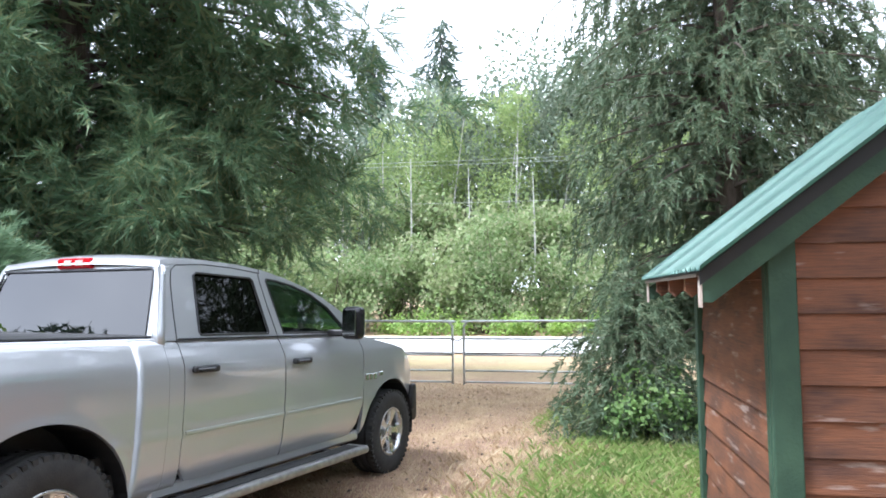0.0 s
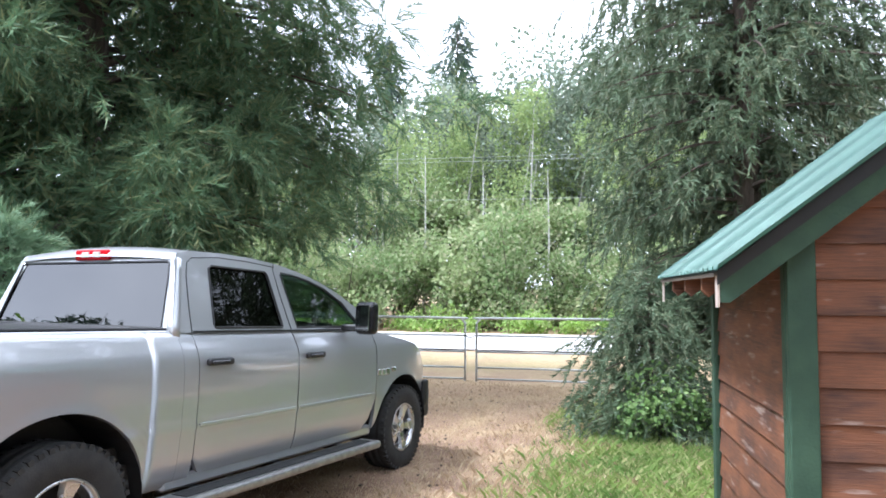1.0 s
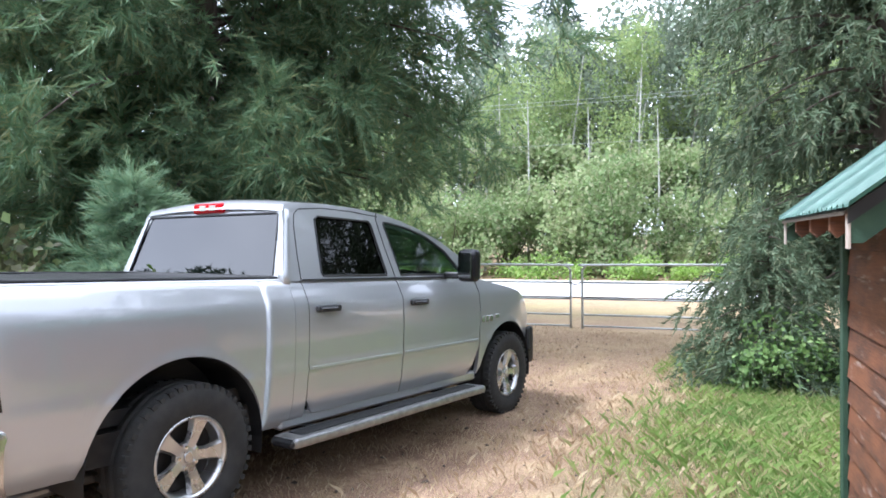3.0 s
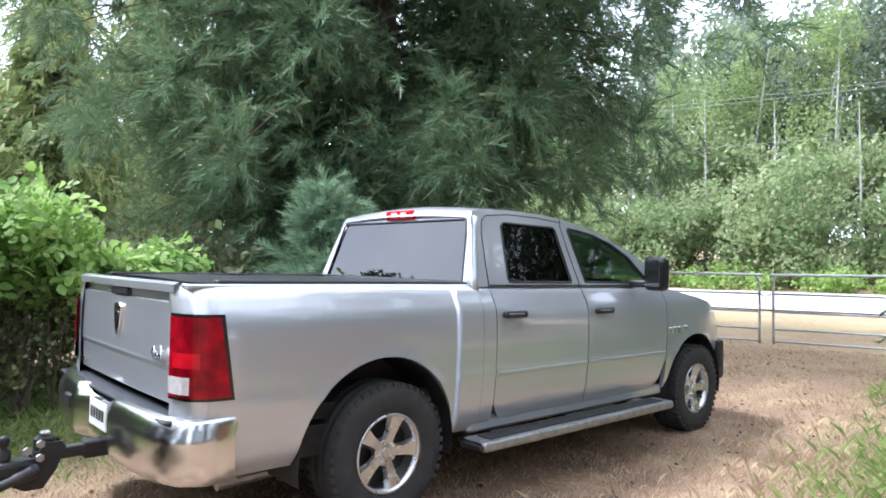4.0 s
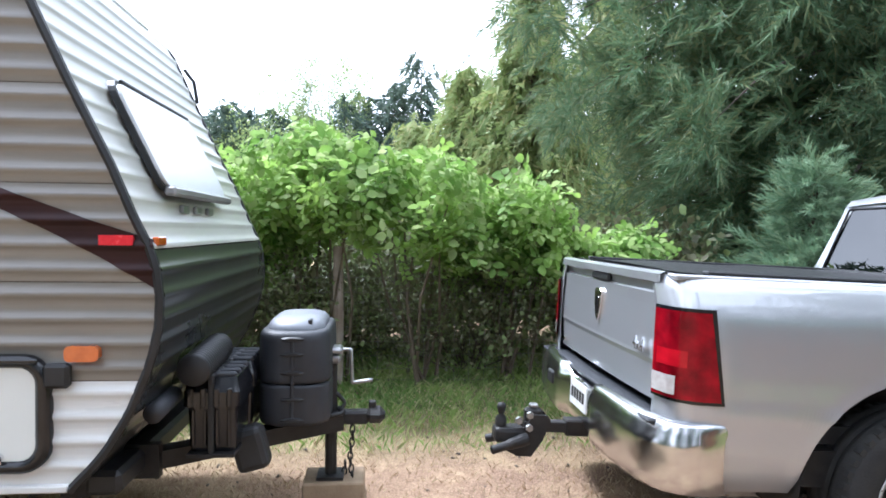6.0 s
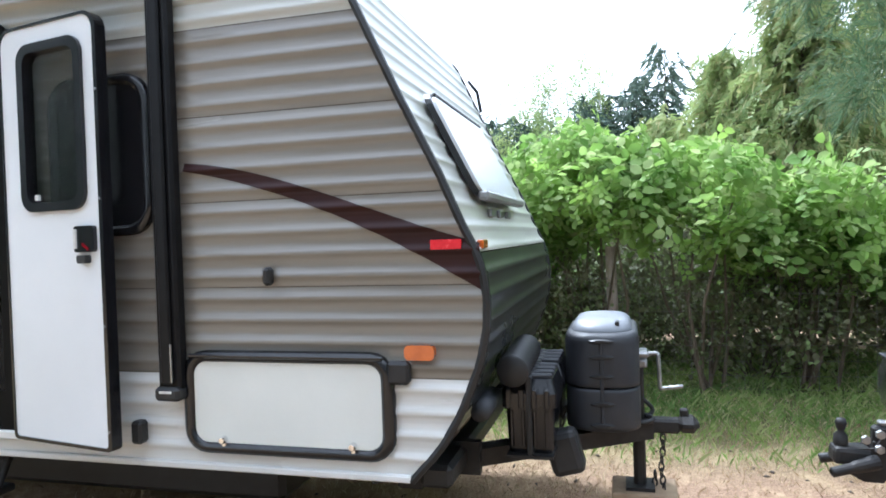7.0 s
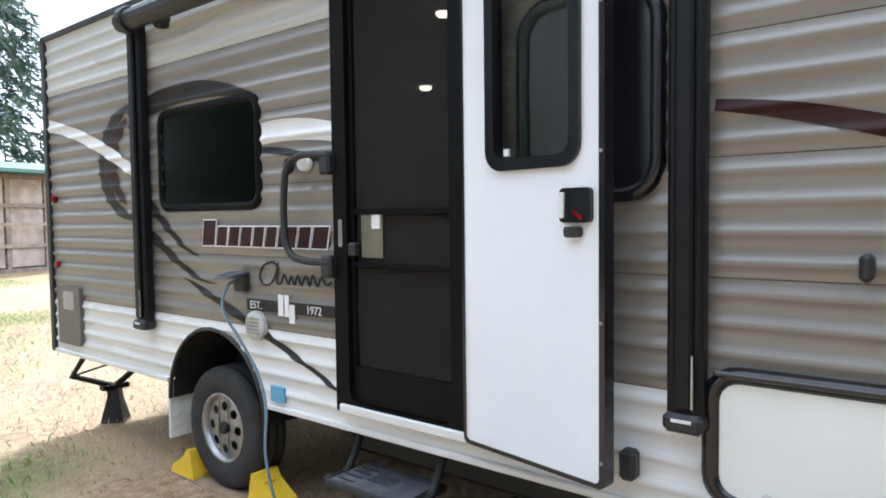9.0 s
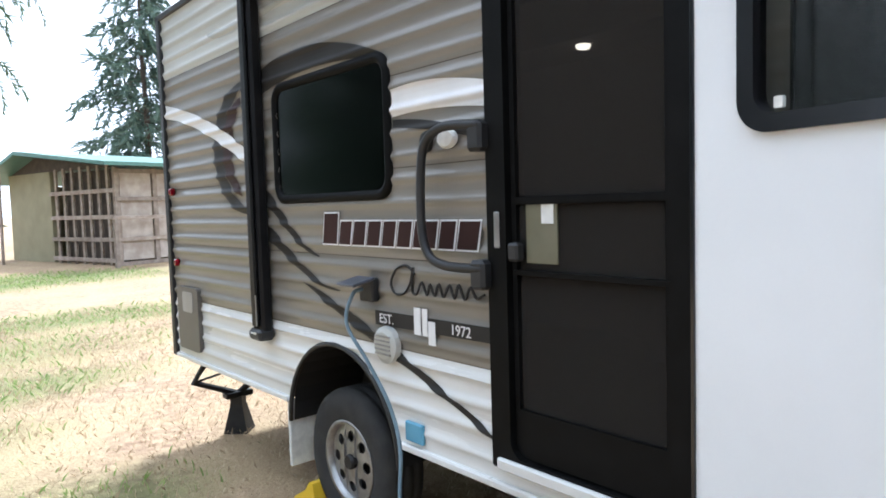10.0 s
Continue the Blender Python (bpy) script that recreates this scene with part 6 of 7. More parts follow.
# tail lamps
for s in (1, -1):
    arc = [(1.0 - r, y) for y, r in REARCORNER] + [(1.0, -0.90)]
    run = np.concatenate([[0], np.cumsum([math.dist(p, q) for p, q in zip(arc, arc[1:])])])

    def lamp_grid(z0, z1, s0, s1, mt, name, parent, off, skew=0.0):
        """A lens bent round the rear corner, from s0 to s1 metres along it."""
        bm, cols = bmesh.new(), []
        for q in np.linspace(0, 1, 20):
            c = []
            for k in range(9):
                z = z0 + (z1 - z0) * k / 8
                w = s0 + (s1 - skew * k / 8 - s0) * q
                x, y = np.interp(w, run, [p[0] for p in arc]), np.interp(w, run, [p[1] for p in arc])
                out = Vector((x - 0.8, y + 1.02)).normalized() * off
                c.append(bm.verts.new((s * (x + max(0, out.x)), y + min(0, out.y), z)))
            cols.append(c)
        for p, q in zip(cols, cols[1:]):
            for k in range(8):
                bm.faces.new((p[k], q[k], q[k + 1], p[k + 1]) if s > 0 else (p[k + 1], q[k + 1], q[k], p[k]))
        return part(name, bm, mt, parent, local=True, smooth=True)

    total = run[-1]
    base = lamp_grid(0.815, 1.215, 0.005, total - 0.045, BLACKGLOSS, "tail_lamp", truck, 0.007, 0.06)
    lamp_grid(0.83, 1.20, 0.018, total - 0.065, REDLENS, "red_lens", base, 0.014, 0.06)
    lamp_grid(0.845, 0.925, 0.022, 0.155, CLEARLENS, "reversing_lens", base, 0.018)
    lamp_grid(0.965, 1.035, 0.05, 0.2, BRIGHTRED, "reflector_strip", base, 0.017)

# rear bumper
plan = [(-1.0, -0.93), (-1.03, -1.02), (-1.02, -1.12), (-0.97, -1.20), (-0.85, -1.255), (-0.60, -1.285), (-0.36, -1.30), (-0.30, -1.295), (-0.24, -1.25), (0.24, -1.25), (0.30, -1.295), (0.36, -1.30), (0.60, -1.285), (0.85, -1.255), (0.97, -1.20), (1.02, -1.12), (1.03, -1.02), (1.0, -0.93)]
prof = [(0.43, 0.05), (0.445, 0.015), (0.50, 0.0), (0.63, -0.004), (0.665, 0.0), (0.69, 0.012), (0.72, 0.014), (0.735, 0.03), (0.738, 0.07)]
bm = bmesh.new()
rows = [[bm.verts.new((x * (1 - i * 0.6), y + i, z - (0.05 * (abs(x) < 0.27) if z > 0.7 else 0))) for x, y in plan] for z, i in prof]
for a, b in zip(rows, rows[1:]):
    for k in range(len(plan) - 1):
        bm.faces.new((a[k], a[k + 1], b[k + 1], b[k]))
bumper = part("rear_bumper", bm, BUMPERCHROME, truck, "chromed step bumper", local=True, smooth=True)
part("bumper_step", boxed(-0.92, 0.92, -1.24, -1.10, 0.715, 0.731, 0.006), CHARCOAL, bumper, local=True)
part("licence_plate", boxed(-0.15, 0.15, -1.262, -1.252, 0.535, 0.68, 0.003), WHITEPLATE, bumper, local=True)
for k in range(5):
    part("plate_bar", boxed(-0.12 + k * 0.05, -0.085 + k * 0.05, -1.264, -1.262, 0.58, 0.64), DECALDARK, bumper, local=True)
part("wiring_socket", boxed(-0.50, -0.38, -1.312, -1.29, 0.58, 0.66, 0.01), BLACK, bumper, local=True)
part("bumper_lining", boxed(-0.9, 0.9, -1.2, -1.0, 0.46, 0.7), IRON, bumper, local=True)

# hitch with ball mount and sway gear
hitch = part("ball_mount", boxed(-0.03, 0.03, -1.56, -1.18, 0.40, 0.46, 0.006), IRON, truck, "black weight-distribution ball mount", local=True)
part("receiver", boxed(-0.045, 0.045, -1.33, -1.12, 0.385, 0.475, 0.008), IRON, hitch, local=True)
for x in (-0.0425, 0.0425):
    part("mount_plate", slab(bmesh.new(), [(-1.66, 0.30), (-1.60, 0.27), (-1.52, 0.27), (-1.46, 0.36), (-1.42, 0.47), (-1.44, 0.50), (-1.52, 0.50), (-1.56, 0.43), (-1.66, 0.42)], [], lambda u, v, d, x=x: (x - 0.0075 + d, u, v), 0.015), IRON, hitch, local=True)
part("mount_head", boxed(-0.06, 0.06, -1.73, -1.56, 0.34, 0.425, 0.022, 2), IRON, hitch, local=True)
part("tilt_wedge", boxed(-0.03, 0.03, -1.56, -1.46, 0.42, 0.53, 0.014), IRON, hitch, local=True)
part("wedge_cap", boxed(-0.022, 0.022, -1.535, -1.485, 0.53, 0.555, 0.008), STEEL, hitch, local=True)
for x in (-0.07, 0.07):
    bm = bmesh.new()
    lathe(bm, [(0.0, 0.0), (0.034, 0.0), (0.036, 0.02), (0.03, 0.10), (0.024, 0.12), (0.024, 0.21), (0.016, 0.215), (0.014, 0.16)], 14, look((x, -1.55, 0.375), (x * 1.5, -1.76, 0.315)) @ Matrix.Rotation(radians(180), 4, "X"))
    part("spring_bar_socket", bm, IRON, hitch, local=True, smooth=False)
bm = bmesh.new()
lathe(bm, [(0.0, 0.125), (0.02, 0.12), (0.027, 0.10), (0.02, 0.075), (0.014, 0.06), (0.032, 0.04), (0.032, 0.0)], 16, Matrix.Translation((0.0, -1.69, 0.43)))
part("hitch_ball", bm, IRON, hitch, local=True, smooth=True)
for y, z in ((-1.54, 0.50), (-1.54, 0.43), (-1.60, 0.47)):
    bm = bmesh.new()
    lathe(bm, [(0.0, 0.02), (0.02, 0.018), (0.022, 0.0)], 6, Matrix.Translation((0.05, y, z)) @ Matrix.Rotation(radians(90), 4, "Y"))
    part("mount_bolt", bm, STEEL, hitch, local=True)

# cab upper body
BELT = 1.338


def house_x(z):
    return 0.915 - (z - BELT) * 0.33


ROOFLINE = [(0.812, 1.80), (0.84, 1.845), (0.95, 1.868), (1.25, 1.878), (1.55, 1.872), (1.85, 1.848), (2.10, 1.805), (2.35, 1.742), (2.60, 1.655), (2.85, 1.535), (3.10, 1.38), (3.15, BELT)]
rear_win = [(1.06, 1.368), (1.745, 1.368), (1.755, 1.38), (1.70, 1.755), (1.675, 1.778), (1.13, 1.782), (1.095, 1.76), (1.05, 1.39)]
front_win = [(1.925, 1.368), (2.80, 1.368), (2.81, 1.40), (2.62, 1.575), (2.40, 1.685), (2.18, 1.745), (1.98, 1.775), (1.865, 1.782), (1.852, 1.765)]
for s in (1, -1):
    bm = slab(bmesh.new(), [(0.735, BELT), (3.15, BELT), *[p for p in ROOFLINE[-2::-1]]], [rear_win, front_win], lambda u, v, d, s=s: (s * (house_x(v) - d), u, v), 0.035)
    part("window_surround", bm, PAINT, truck, local=True)
    for nm, w, g in (("rear_side_window", rear_win, TINT), ("front_side_window", front_win, GREENGLASS)):
        pane = part(nm, slab(bmesh.new(), w, [], lambda u, v, d, s=s: (s * (house_x(v) - 0.012 - d), u, v), 0.004), g, truck, local=True)
        bm = bmesh.new()
        tube(bm, [(s * (house_x(v) + 0.001), u, v) for u, v in [*w, w[0], w[1]]], 0.008, 5, cap=False)
        part("window_seal", bm, BLACK, pane, local=True)
    bm = bmesh.new()
    tube(bm, [(s * (house_x(BELT) + 0.004), y, BELT + 0.008) for y in (0.86, 1.85, 2.9)], 0.006, 5)
    part("belt_seal", bm, BLACK, truck, local=True)
    for ps in ([(0.848, BELT), (0.86, 1.5), (0.885, 1.70), (0.91, 1.785), (0.96, 1.822), (1.2, 1.845), (1.5, 1.842), (1.8, 1.822)], [(1.85, BELT), (1.80, 1.60), (1.775, 1.80), (1.80, 1.85)]):
        bm = bmesh.new()
        tube(bm, [(s * (house_x(v) + 0.0005), u, v) for u, v in ps], 0.004, 4)
        part("door_seam", bm, BLACK, truck, local=True)


def crown_grid(stations, n=14, bulge=0.055, lift=0.0, scale=1.0):
    bm, rows = bmesh.new(), []
    for y, z in stations:
        w = house_x(z) * scale
        rows.append([bm.verts.new((w * t, y + (0.10 * (1 - t * t) if y > 2.0 else -0.02 * (1 - t * t)), z + lift + bulge * (1 - t * t) * min(1.0, (y - 0.5) / 0.6))) for t in np.linspace(-1, 1, n + 1)])
    for a, b in zip(rows, rows[1:]):
        for k in range(n):
            bm.faces.new((a[k], a[k + 1], b[k + 1], b[k]))
    return bm


part("roof", crown_grid(ROOFLINE[0:7]), PAINT, truck, local=True, smooth=True)
part("windshield", crown_grid([(2.14, 1.797), *ROOFLINE[7:11]], lift=-0.004, scale=0.985), GREENGLASS, truck, local=True, smooth=True)
back_y = lambda z: 0.696 + (z - BELT) * 0.27
hole = [(-0.81, 1.365), (0.81, 1.365), (0.728, 1.775), (0.70, 1.79), (-0.70, 1.79), (-0.728, 1.775)]
part("cab_back", slab(bmesh.new(), [(-0.915, BELT - 0.02), (0.915, BELT - 0.02), (0.765, 1.80), (0.74, 1.838), (0.4, 1.868), (0.0, 1.878), (-0.4, 1.868), (-0.74, 1.838), (-0.765, 1.80)], [hole], lambda u, v, d: (u, back_y(v) + d, v), 0.03), PAINT, truck, local=True)
part("cab_back_lower", boxed(-0.9, 0.9, 0.722, 0.735, 0.5, BELT), PAINT, truck, local=True)
for s in (1, -1):
    part("rear_pillar", tubed([(s * (house_x(z) - 0.034), back_y(z) + 0.036, z) for z in np.linspace(BELT - 0.03, 1.80, 8)], 0.04, 14), PAINT, truck, local=True, smooth=True)
rear_glass = part("rear_window", slab(bmesh.new(), hole, [], lambda u, v, d: (u, back_y(v) + 0.008 + d, v), 0.004), glass_material("rear_tint", (0.04, 0.042, 0.045), ior=2.1), truck, local=True)
bm = bmesh.new()
tube(bm, [(u, back_y(v) - 0.001, v) for u, v in [*hole, hole[0], hole[1]]], 0.008, 5, cap=False)
part("window_seal", bm, BLACK, rear_glass, local=True)
brake = part("third_brake_lamp", boxed(-0.17, 0.17, 0.80, 0.93, 1.803, 1.874, 0.012), BRIGHTRED, truck, local=True)
for x in (-0.055, 0.055):
    part("cargo_lens", boxed(x - 0.035, x + 0.035, 0.794, 0.804, 1.822, 1.86, 0.003), CLEARLENS, brake, local=True)

# cabin
part("cabin_floor", boxed(-0.86, 0.86, 0.72, 3.05, 0.55, 0.62), SEATCLOTH, truck, local=True)
part("dashboard", boxed(-0.84, 0.84, 2.62, 3.0, 1.0, 1.30, 0.06, 2), BLACK, truck, local=True)
for x in (-0.42, 0.42):
    for y in (1.75, 0.95):
        seat = part("seat", boxed(x - 0.27, x + 0.27, y, y + 0.5, 0.75, 0.95, 0.05, 2), SEATCLOTH, truck, local=True)
        part("seat_back", boxed(x - 0.26, x + 0.26, y - 0.08, y + 0.06, 0.9, 1.48, 0.05, 2), SEATCLOTH, seat, local=True)
        part("headrest", boxed(x - 0.13, x + 0.13, y - 0.07, y + 0.03, 1.50, 1.68, 0.035, 2), SEATCLOTH, seat, local=True)
bm = bmesh.new()
ms = Matrix.Translation((-0.42, 2.45, 1.22)) @ Matrix.Rotation(radians(65), 4, "X")
tube(bm, [ms @ Vector((0.19 * math.cos(a), 0.19 * math.sin(a), 0)) for a in [2 * math.pi * k / 24 for k in range(25)]], 0.016, 6, cap=False)
box(bm, -0.18, 0.18, -0.03, 0.03, -0.02, 0.02, 0.0, ms)
part("steering_wheel", bm, BLACK, truck, local=True)
part("rear_view_mirror", boxed(-0.12, 0.12, 2.30, 2.33, 1.68, 1.74, 0.01), BLACK, truck, local=True)

# bonnet and front
bm, rows = bmesh.new(), []
for y in np.linspace(3.06, 4.08, 22):
    e = lerp_table(FTOP, y)
    w = flank_x(y, min(e, 1.34)) * 0.985
    rows.append([bm.verts.new((w * t, y + 0.10 * (1 - t * t), e - 0.004 + (0.065 + 0.02 * math.cos(3 * math.pi * t) ** 2) * (1 - t * t) ** 0.7 * (1 if y < 3.9 else 0.9))) for t in np.linspace(-1, 1, 25)])
for a, b in zip(rows, rows[1:]):
    for k in range(24):
        bm.faces.new((a[k], a[k + 1], b[k + 1], b[k]))
part("bonnet", bm, PAINT, truck, local=True, smooth=True)
part("cowl", boxed(-0.86, 0.86, 2.98, 3.14, 1.27, 1.34, 0.02), BLACK, truck, local=True)
part("front_end", boxed(-0.86, 0.86, 3.98, 4.17, 0.55, 1.10, 0.06, 3), PAINT, truck, local=True)
part("grille", boxed(-0.5, 0.5, 4.16, 4.20, 0.72, 1.08, 0.02), BLACKGLOSS, truck, local=True)
for s in (1, -1):
    part("headlamp", boxed(s * 0.56, s * 0.88, 4.05, 4.17, 0.86, 1.06, 0.04, 2), CLEARLENS, truck, local=True)
    part("bumper_end", boxed(s * 0.72, s * 0.955, 4.03, 4.22, 0.42, 0.76, 0.05, 2), BLACK, truck, local=True)
part("front_bumper", boxed(-0.88, 0.88, 4.12, 4.30, 0.45, 0.74, 0.06, 3), CHROME, truck, local=True)
part("fender_flare", boxed(0.93, 0.99, 4.02, 4.12, 0.55, 0.82, 0.03, 2), BLACK, truck, local=True)
part("aerial_base", boxed(0.885, 0.905, 3.19, 3.23, 1.19, 1.27, 0.006), BLACK, truck, local=True)


# ---------- small shed with lap siding ----------
SHED_AT, SHED_ROT = (4.25, 0.85, -0.05), radians(14)
shed = thing("garden_shed", SHED_AT, "small red-stained lap-sided shed with green trim and green metal roof", "shed", rot=SHED_ROT)
SW, SD, EZ, PITCH = 2.0, 1.55, 1.655, 0.765


def roof_z(u):
    """Underside of the roof over the shed's own x."""
    return EZ + PITCH * (min(u, SW - u) + 0.32)


part("inner_wall", boxed(0.03, SW - 0.03, 0.03, SD - 0.03, 0.0, EZ + 0.2), DARKWOOD, shed, local=True)
gable = bmesh.new()
slab(gable, [(0.03, 0.0), (SW - 0.03, 0.0), (SW - 0.03, roof_z(0) - 0.03), (SW / 2, roof_z(SW / 2) - 0.05), (0.03, roof_z(0) - 0.03)], [], lambda u, v, d: (u, 0.035 + d, v), 0.03)
part("gable_wall", gable, DARKWOOD, shed, local=True)
BOARD = 0.147


def lap_board(length, h=BOARD):
    """One lapped board, thicker at its foot, along local x."""
    bm = bmesh.new()
    pts = [(-0.004, 0.0), (-0.022, 0.004), (-0.020, 0.02), (-0.006, h + 0.012), (0.0, h + 0.012)]
    rings = [[bm.verts.new((x, y, z)) for y, z in pts] for x in (0.0, length)]
    for k in range(len(pts)):
        bm.faces.new((rings[0][k], rings[0][(k + 1) % 5], rings[1][(k + 1) % 5], rings[1][k]))
    bm.faces.new(rings[0])
    bm.faces.new(rings[1][::-1])
    bmesh.ops.recalc_face_normals(bm, faces=bm.faces)
    return bm


z = 0.063
while z < roof_z(SW / 2) - 0.15:
    a, b = 0.10, SW - 0.10
    if z > roof_z(0) - 0.10:
        a = max(a, (z + 0.10 - EZ) / PITCH - 0.32)
        b = SW - a
    if b - a > 0.1:
        ob = part("board", lap_board(b - a), SIDING, shed, local=True)
        ob.location = (a, 0.03, z)
    if z < roof_z(0) - 0.1:
        for x, rz in ((0.03, -90), (SW - 0.03, 90)):
            ob = part("board", lap_board(SD - 0.16), SIDING, shed, local=True)
            ob.matrix_basis = pose(x, SD - 0.08 if rz < 0 else 0.08, z, 0, 0, rz)
    z += BOARD
for x in (0, SW):
    for y in (0, SD):
        sx, sy = (1 if x == 0 else -1), (1 if y == 0 else -1)
        bm = bmesh.new()
        box(bm, x - 0.012 * sx, x + 0.10 * sx, y - 0.014 * sy, y + 0.02 * sy, 0, roof_z(0.05) - 0.02, 0.004)
        box(bm, x - 0.014 * sx, x + 0.018 * sx, y + 0.02 * sy, y + 0.075 * sy, 0, roof_z(0) - 0.04, 0.004)
        part("corner_board", bm, GREENTRIM, shed, local=True)
# roof: two ribbed sheets, rake boards, rafters
OV, FRONT, BACK = 0.32, -0.22, SD + 0.20
for s in (1, -1):
    bm, cols = bmesh.new(), []
    n = 200
    for k in range(n + 1):
        y = FRONT + (BACK - FRONT) * k / n
        h = 0.02 * max(0.0, math.cos(2 * math.pi * (y - FRONT) / 0.1)) ** 3
        cols.append([bm.verts.new((SW / 2 + s * (SW / 2 + OV) * (1 - q), y, EZ + PITCH * (SW / 2 + OV) * q + 0.06 + h)) for q in np.linspace(0, 1, 8)])
    for p, q in zip(cols, cols[1:]):
        for j in range(7):
            bm.faces.new((p[j], q[j], q[j + 1], p[j + 1]))
    bmesh.ops.solidify(bm, geom=bm.faces[:], thickness=0.004)
    part("roof_sheet", bm, GREENMETAL, shed, "green ribbed metal roof sheet", local=True)
    for y0, y1 in ((FRONT + 0.13, FRONT + 0.17), (BACK - 0.17, BACK - 0.13)):
        bm = bmesh.new()
        slab(bm, [(-OV + 0.03, EZ - 0.07), (-OV + 0.07, EZ - 0.07), (SW / 2, EZ + PITCH * (SW / 2 + OV) - 0.11), (SW / 2, EZ + PITCH * (SW / 2 + OV) - 0.02), (-OV + 0.03, EZ + 0.006)], [], lambda u, v, d, s=s: (u if s < 0 else SW - u, y0 + d, v), y1 - y0)
        part("rake_board", bm, GREENTRIM, shed, local=True)
        part("rake_end", boxed(*((-OV + 0.022, -OV + 0.03) if s < 0 else (SW + OV - 0.03, SW + OV - 0.022)), y0 - 0.004, y1 + 0.004, EZ - 0.09, EZ + 0.04), PALEBOARD, shed, local=True)
    for y in (0.28, 0.75, 1.2):
        bm = bmesh.new()
        slab(bm, [(-OV + 0.03, EZ - 0.02), (-OV + 0.06, EZ - 0.05), (0.05, EZ + PITCH * 0.37 - 0.09), (0.05, EZ + PITCH * 0.37 + 0.02), (-OV + 0.03, EZ + 0.04)], [], lambda u, v, d, s=s: (u if s < 0 else SW - u, y + d, v), 0.04)
        part("rafter_tail", bm, SIDING, shed, local=True)
    bm = bmesh.new()
    slab(bm, [(-OV + 0.01, EZ + 0.035), (SW / 2, EZ + PITCH * (SW / 2 + OV) + 0.035), (SW / 2, EZ + PITCH * (SW / 2 + OV) + 0.05), (-OV + 0.01, EZ + 0.05)], [], lambda u, v, d, s=s: (u if s < 0 else SW - u, FRONT + 0.136 + d, v), BACK - FRONT - 0.272)
    part("roof_deck", bm, DARKWOOD, shed, local=True)
    # Black strip stands in for the shadow between roof sheet and rake board.
    bm = bmesh.new()
    slab(bm, [(-OV + 0.02, EZ + 0.0), (SW / 2, EZ + PITCH * (SW / 2 + OV) - 0.03), (SW / 2, EZ + PITCH * (SW / 2 + OV) + 0.052), (-OV + 0.02, EZ + 0.055)], [], lambda u, v, d, s=s: (u if s < 0 else SW - u, FRONT + 0.121 + d, v), 0.007)
    part("rake_shade_strip", bm, BLACK, shed, local=True)

# ---------- pair of tube gates ----------
GU, GV = Vector((0.970, 0.242, 0)), Vector((-0.242, 0.970, 0))
GATE0 = Vector((-0.86, 9.73, -0.24))


def tube_gate(at, way, length, lab):
    g = thing("tube_gate", at, lab, "gate", "gates across the drive")
    P = lambda s, z: at + way * s + Vector((0, 0, z))
    part("gate_frame", tubed(smoothed([P(0.05, 0.10), P(0.05, 1.12), P(0.07, 1.22), P(0.13, 1.28), P(0.25, 1.30), P(length - 0.2, 1.30), P(length, 1.2), P(length, 0.12)], 5), 0.023, 8), GALV, g, smooth=True)
    for z in (0.145, 0.36, 0.66, 0.97):
        part("gate_rail", tubed([P(0.05, z), P(length, z)], 0.018, 8), GALV, g, smooth=True)
    part("gate_post", tubed([P(length + 0.12, -0.3), P(length + 0.12, 1.5)], 0.06, 10), WEATHERED, g)
    return g


tube_gate(GATE0 + GU * 0.06, GU, 3.6, "galvanised five-bar tube gate, closed, with dry grass beneath")
tube_gate(GATE0 - GU * 0.06, -GU, 3.6, "galvanised five-bar tube gate, closed, beside the parked truck")
tagged(part("gate_chain", tubed(smoothed([GATE0 + GU * -0.1 + Vector((0, -0.03, 0.98)), GATE0 + Vector((0, -0.05, 0.93)), GATE0 + GU * 0.1 + Vector((0, -0.03, 0.98))], 4), 0.01, 5), IRON), "short dark chain joining the two gates", "chain")

# ---------- road ----------
bm = bmesh.new()
R0, R1 = GATE0 + GV * 8.6, GATE0 + GV * 16.5
vs = []
for k in range(41):
    s = -200 + 10 * k
    for p in (R0, R1):
        q = p + GU * s
        vs.append(bm.verts.new((q.x, q.y, float(ground_z(q.x, min(max(q.y, 16), 30)) if abs(s) < 30 else -0.31) + 0.05)))
for k in range(40):
    bm.faces.new((vs[2 * k], vs[2 * k + 2], vs[2 * k + 3], vs[2 * k + 1]))
road = tagged(part("road", bm, ROAD), "pale sun-bleached road running past the gates", "road", kind="structure")

# ---------- field fence behind the truck ----------
FX = -3.15
fence = thing("wire_fence", (FX, -2.7, 0), "rusty square-mesh wire fence on rough wooden posts", "fence")
for z in (0.06, 0.18, 0.31, 0.45, 0.60, 0.76, 0.93, 1.08):
    bm = bmesh.new()
    tube(bm, [(FX + 0.03, y, z + 0.012 * math.sin(y * 1.3 + z * 5)) for y in np.linspace(-14, 9, 30)], 0.0022, 3, cap=False)
    part("line_wire", bm, WIRE, fence)
bm = bmesh.new()
for y in np.arange(-14, 9, 0.155):
    tube(bm, [(FX + 0.03, y, 0.05), (FX + 0.034, y + 0.01, 1.09)], 0.0018, 3, cap=False)
tagged(part("stay_wire", bm, WIRE, fence), kind="stuff")
for k, y in enumerate((-13.2, -10.6, -8.0, -5.3, -2.78, -0.1, 2.5, 5.2, 7.8)):
    bm = bmesh.new()
    tube(bm, [(FX, y, -0.3), (FX + 0.01, y + 0.01, 0.6), (FX + 0.02 * math.sin(k), y, 1.4)], 0.06, 9, 0.05)
    part("fence_post", bm, WEATHERED, fence)

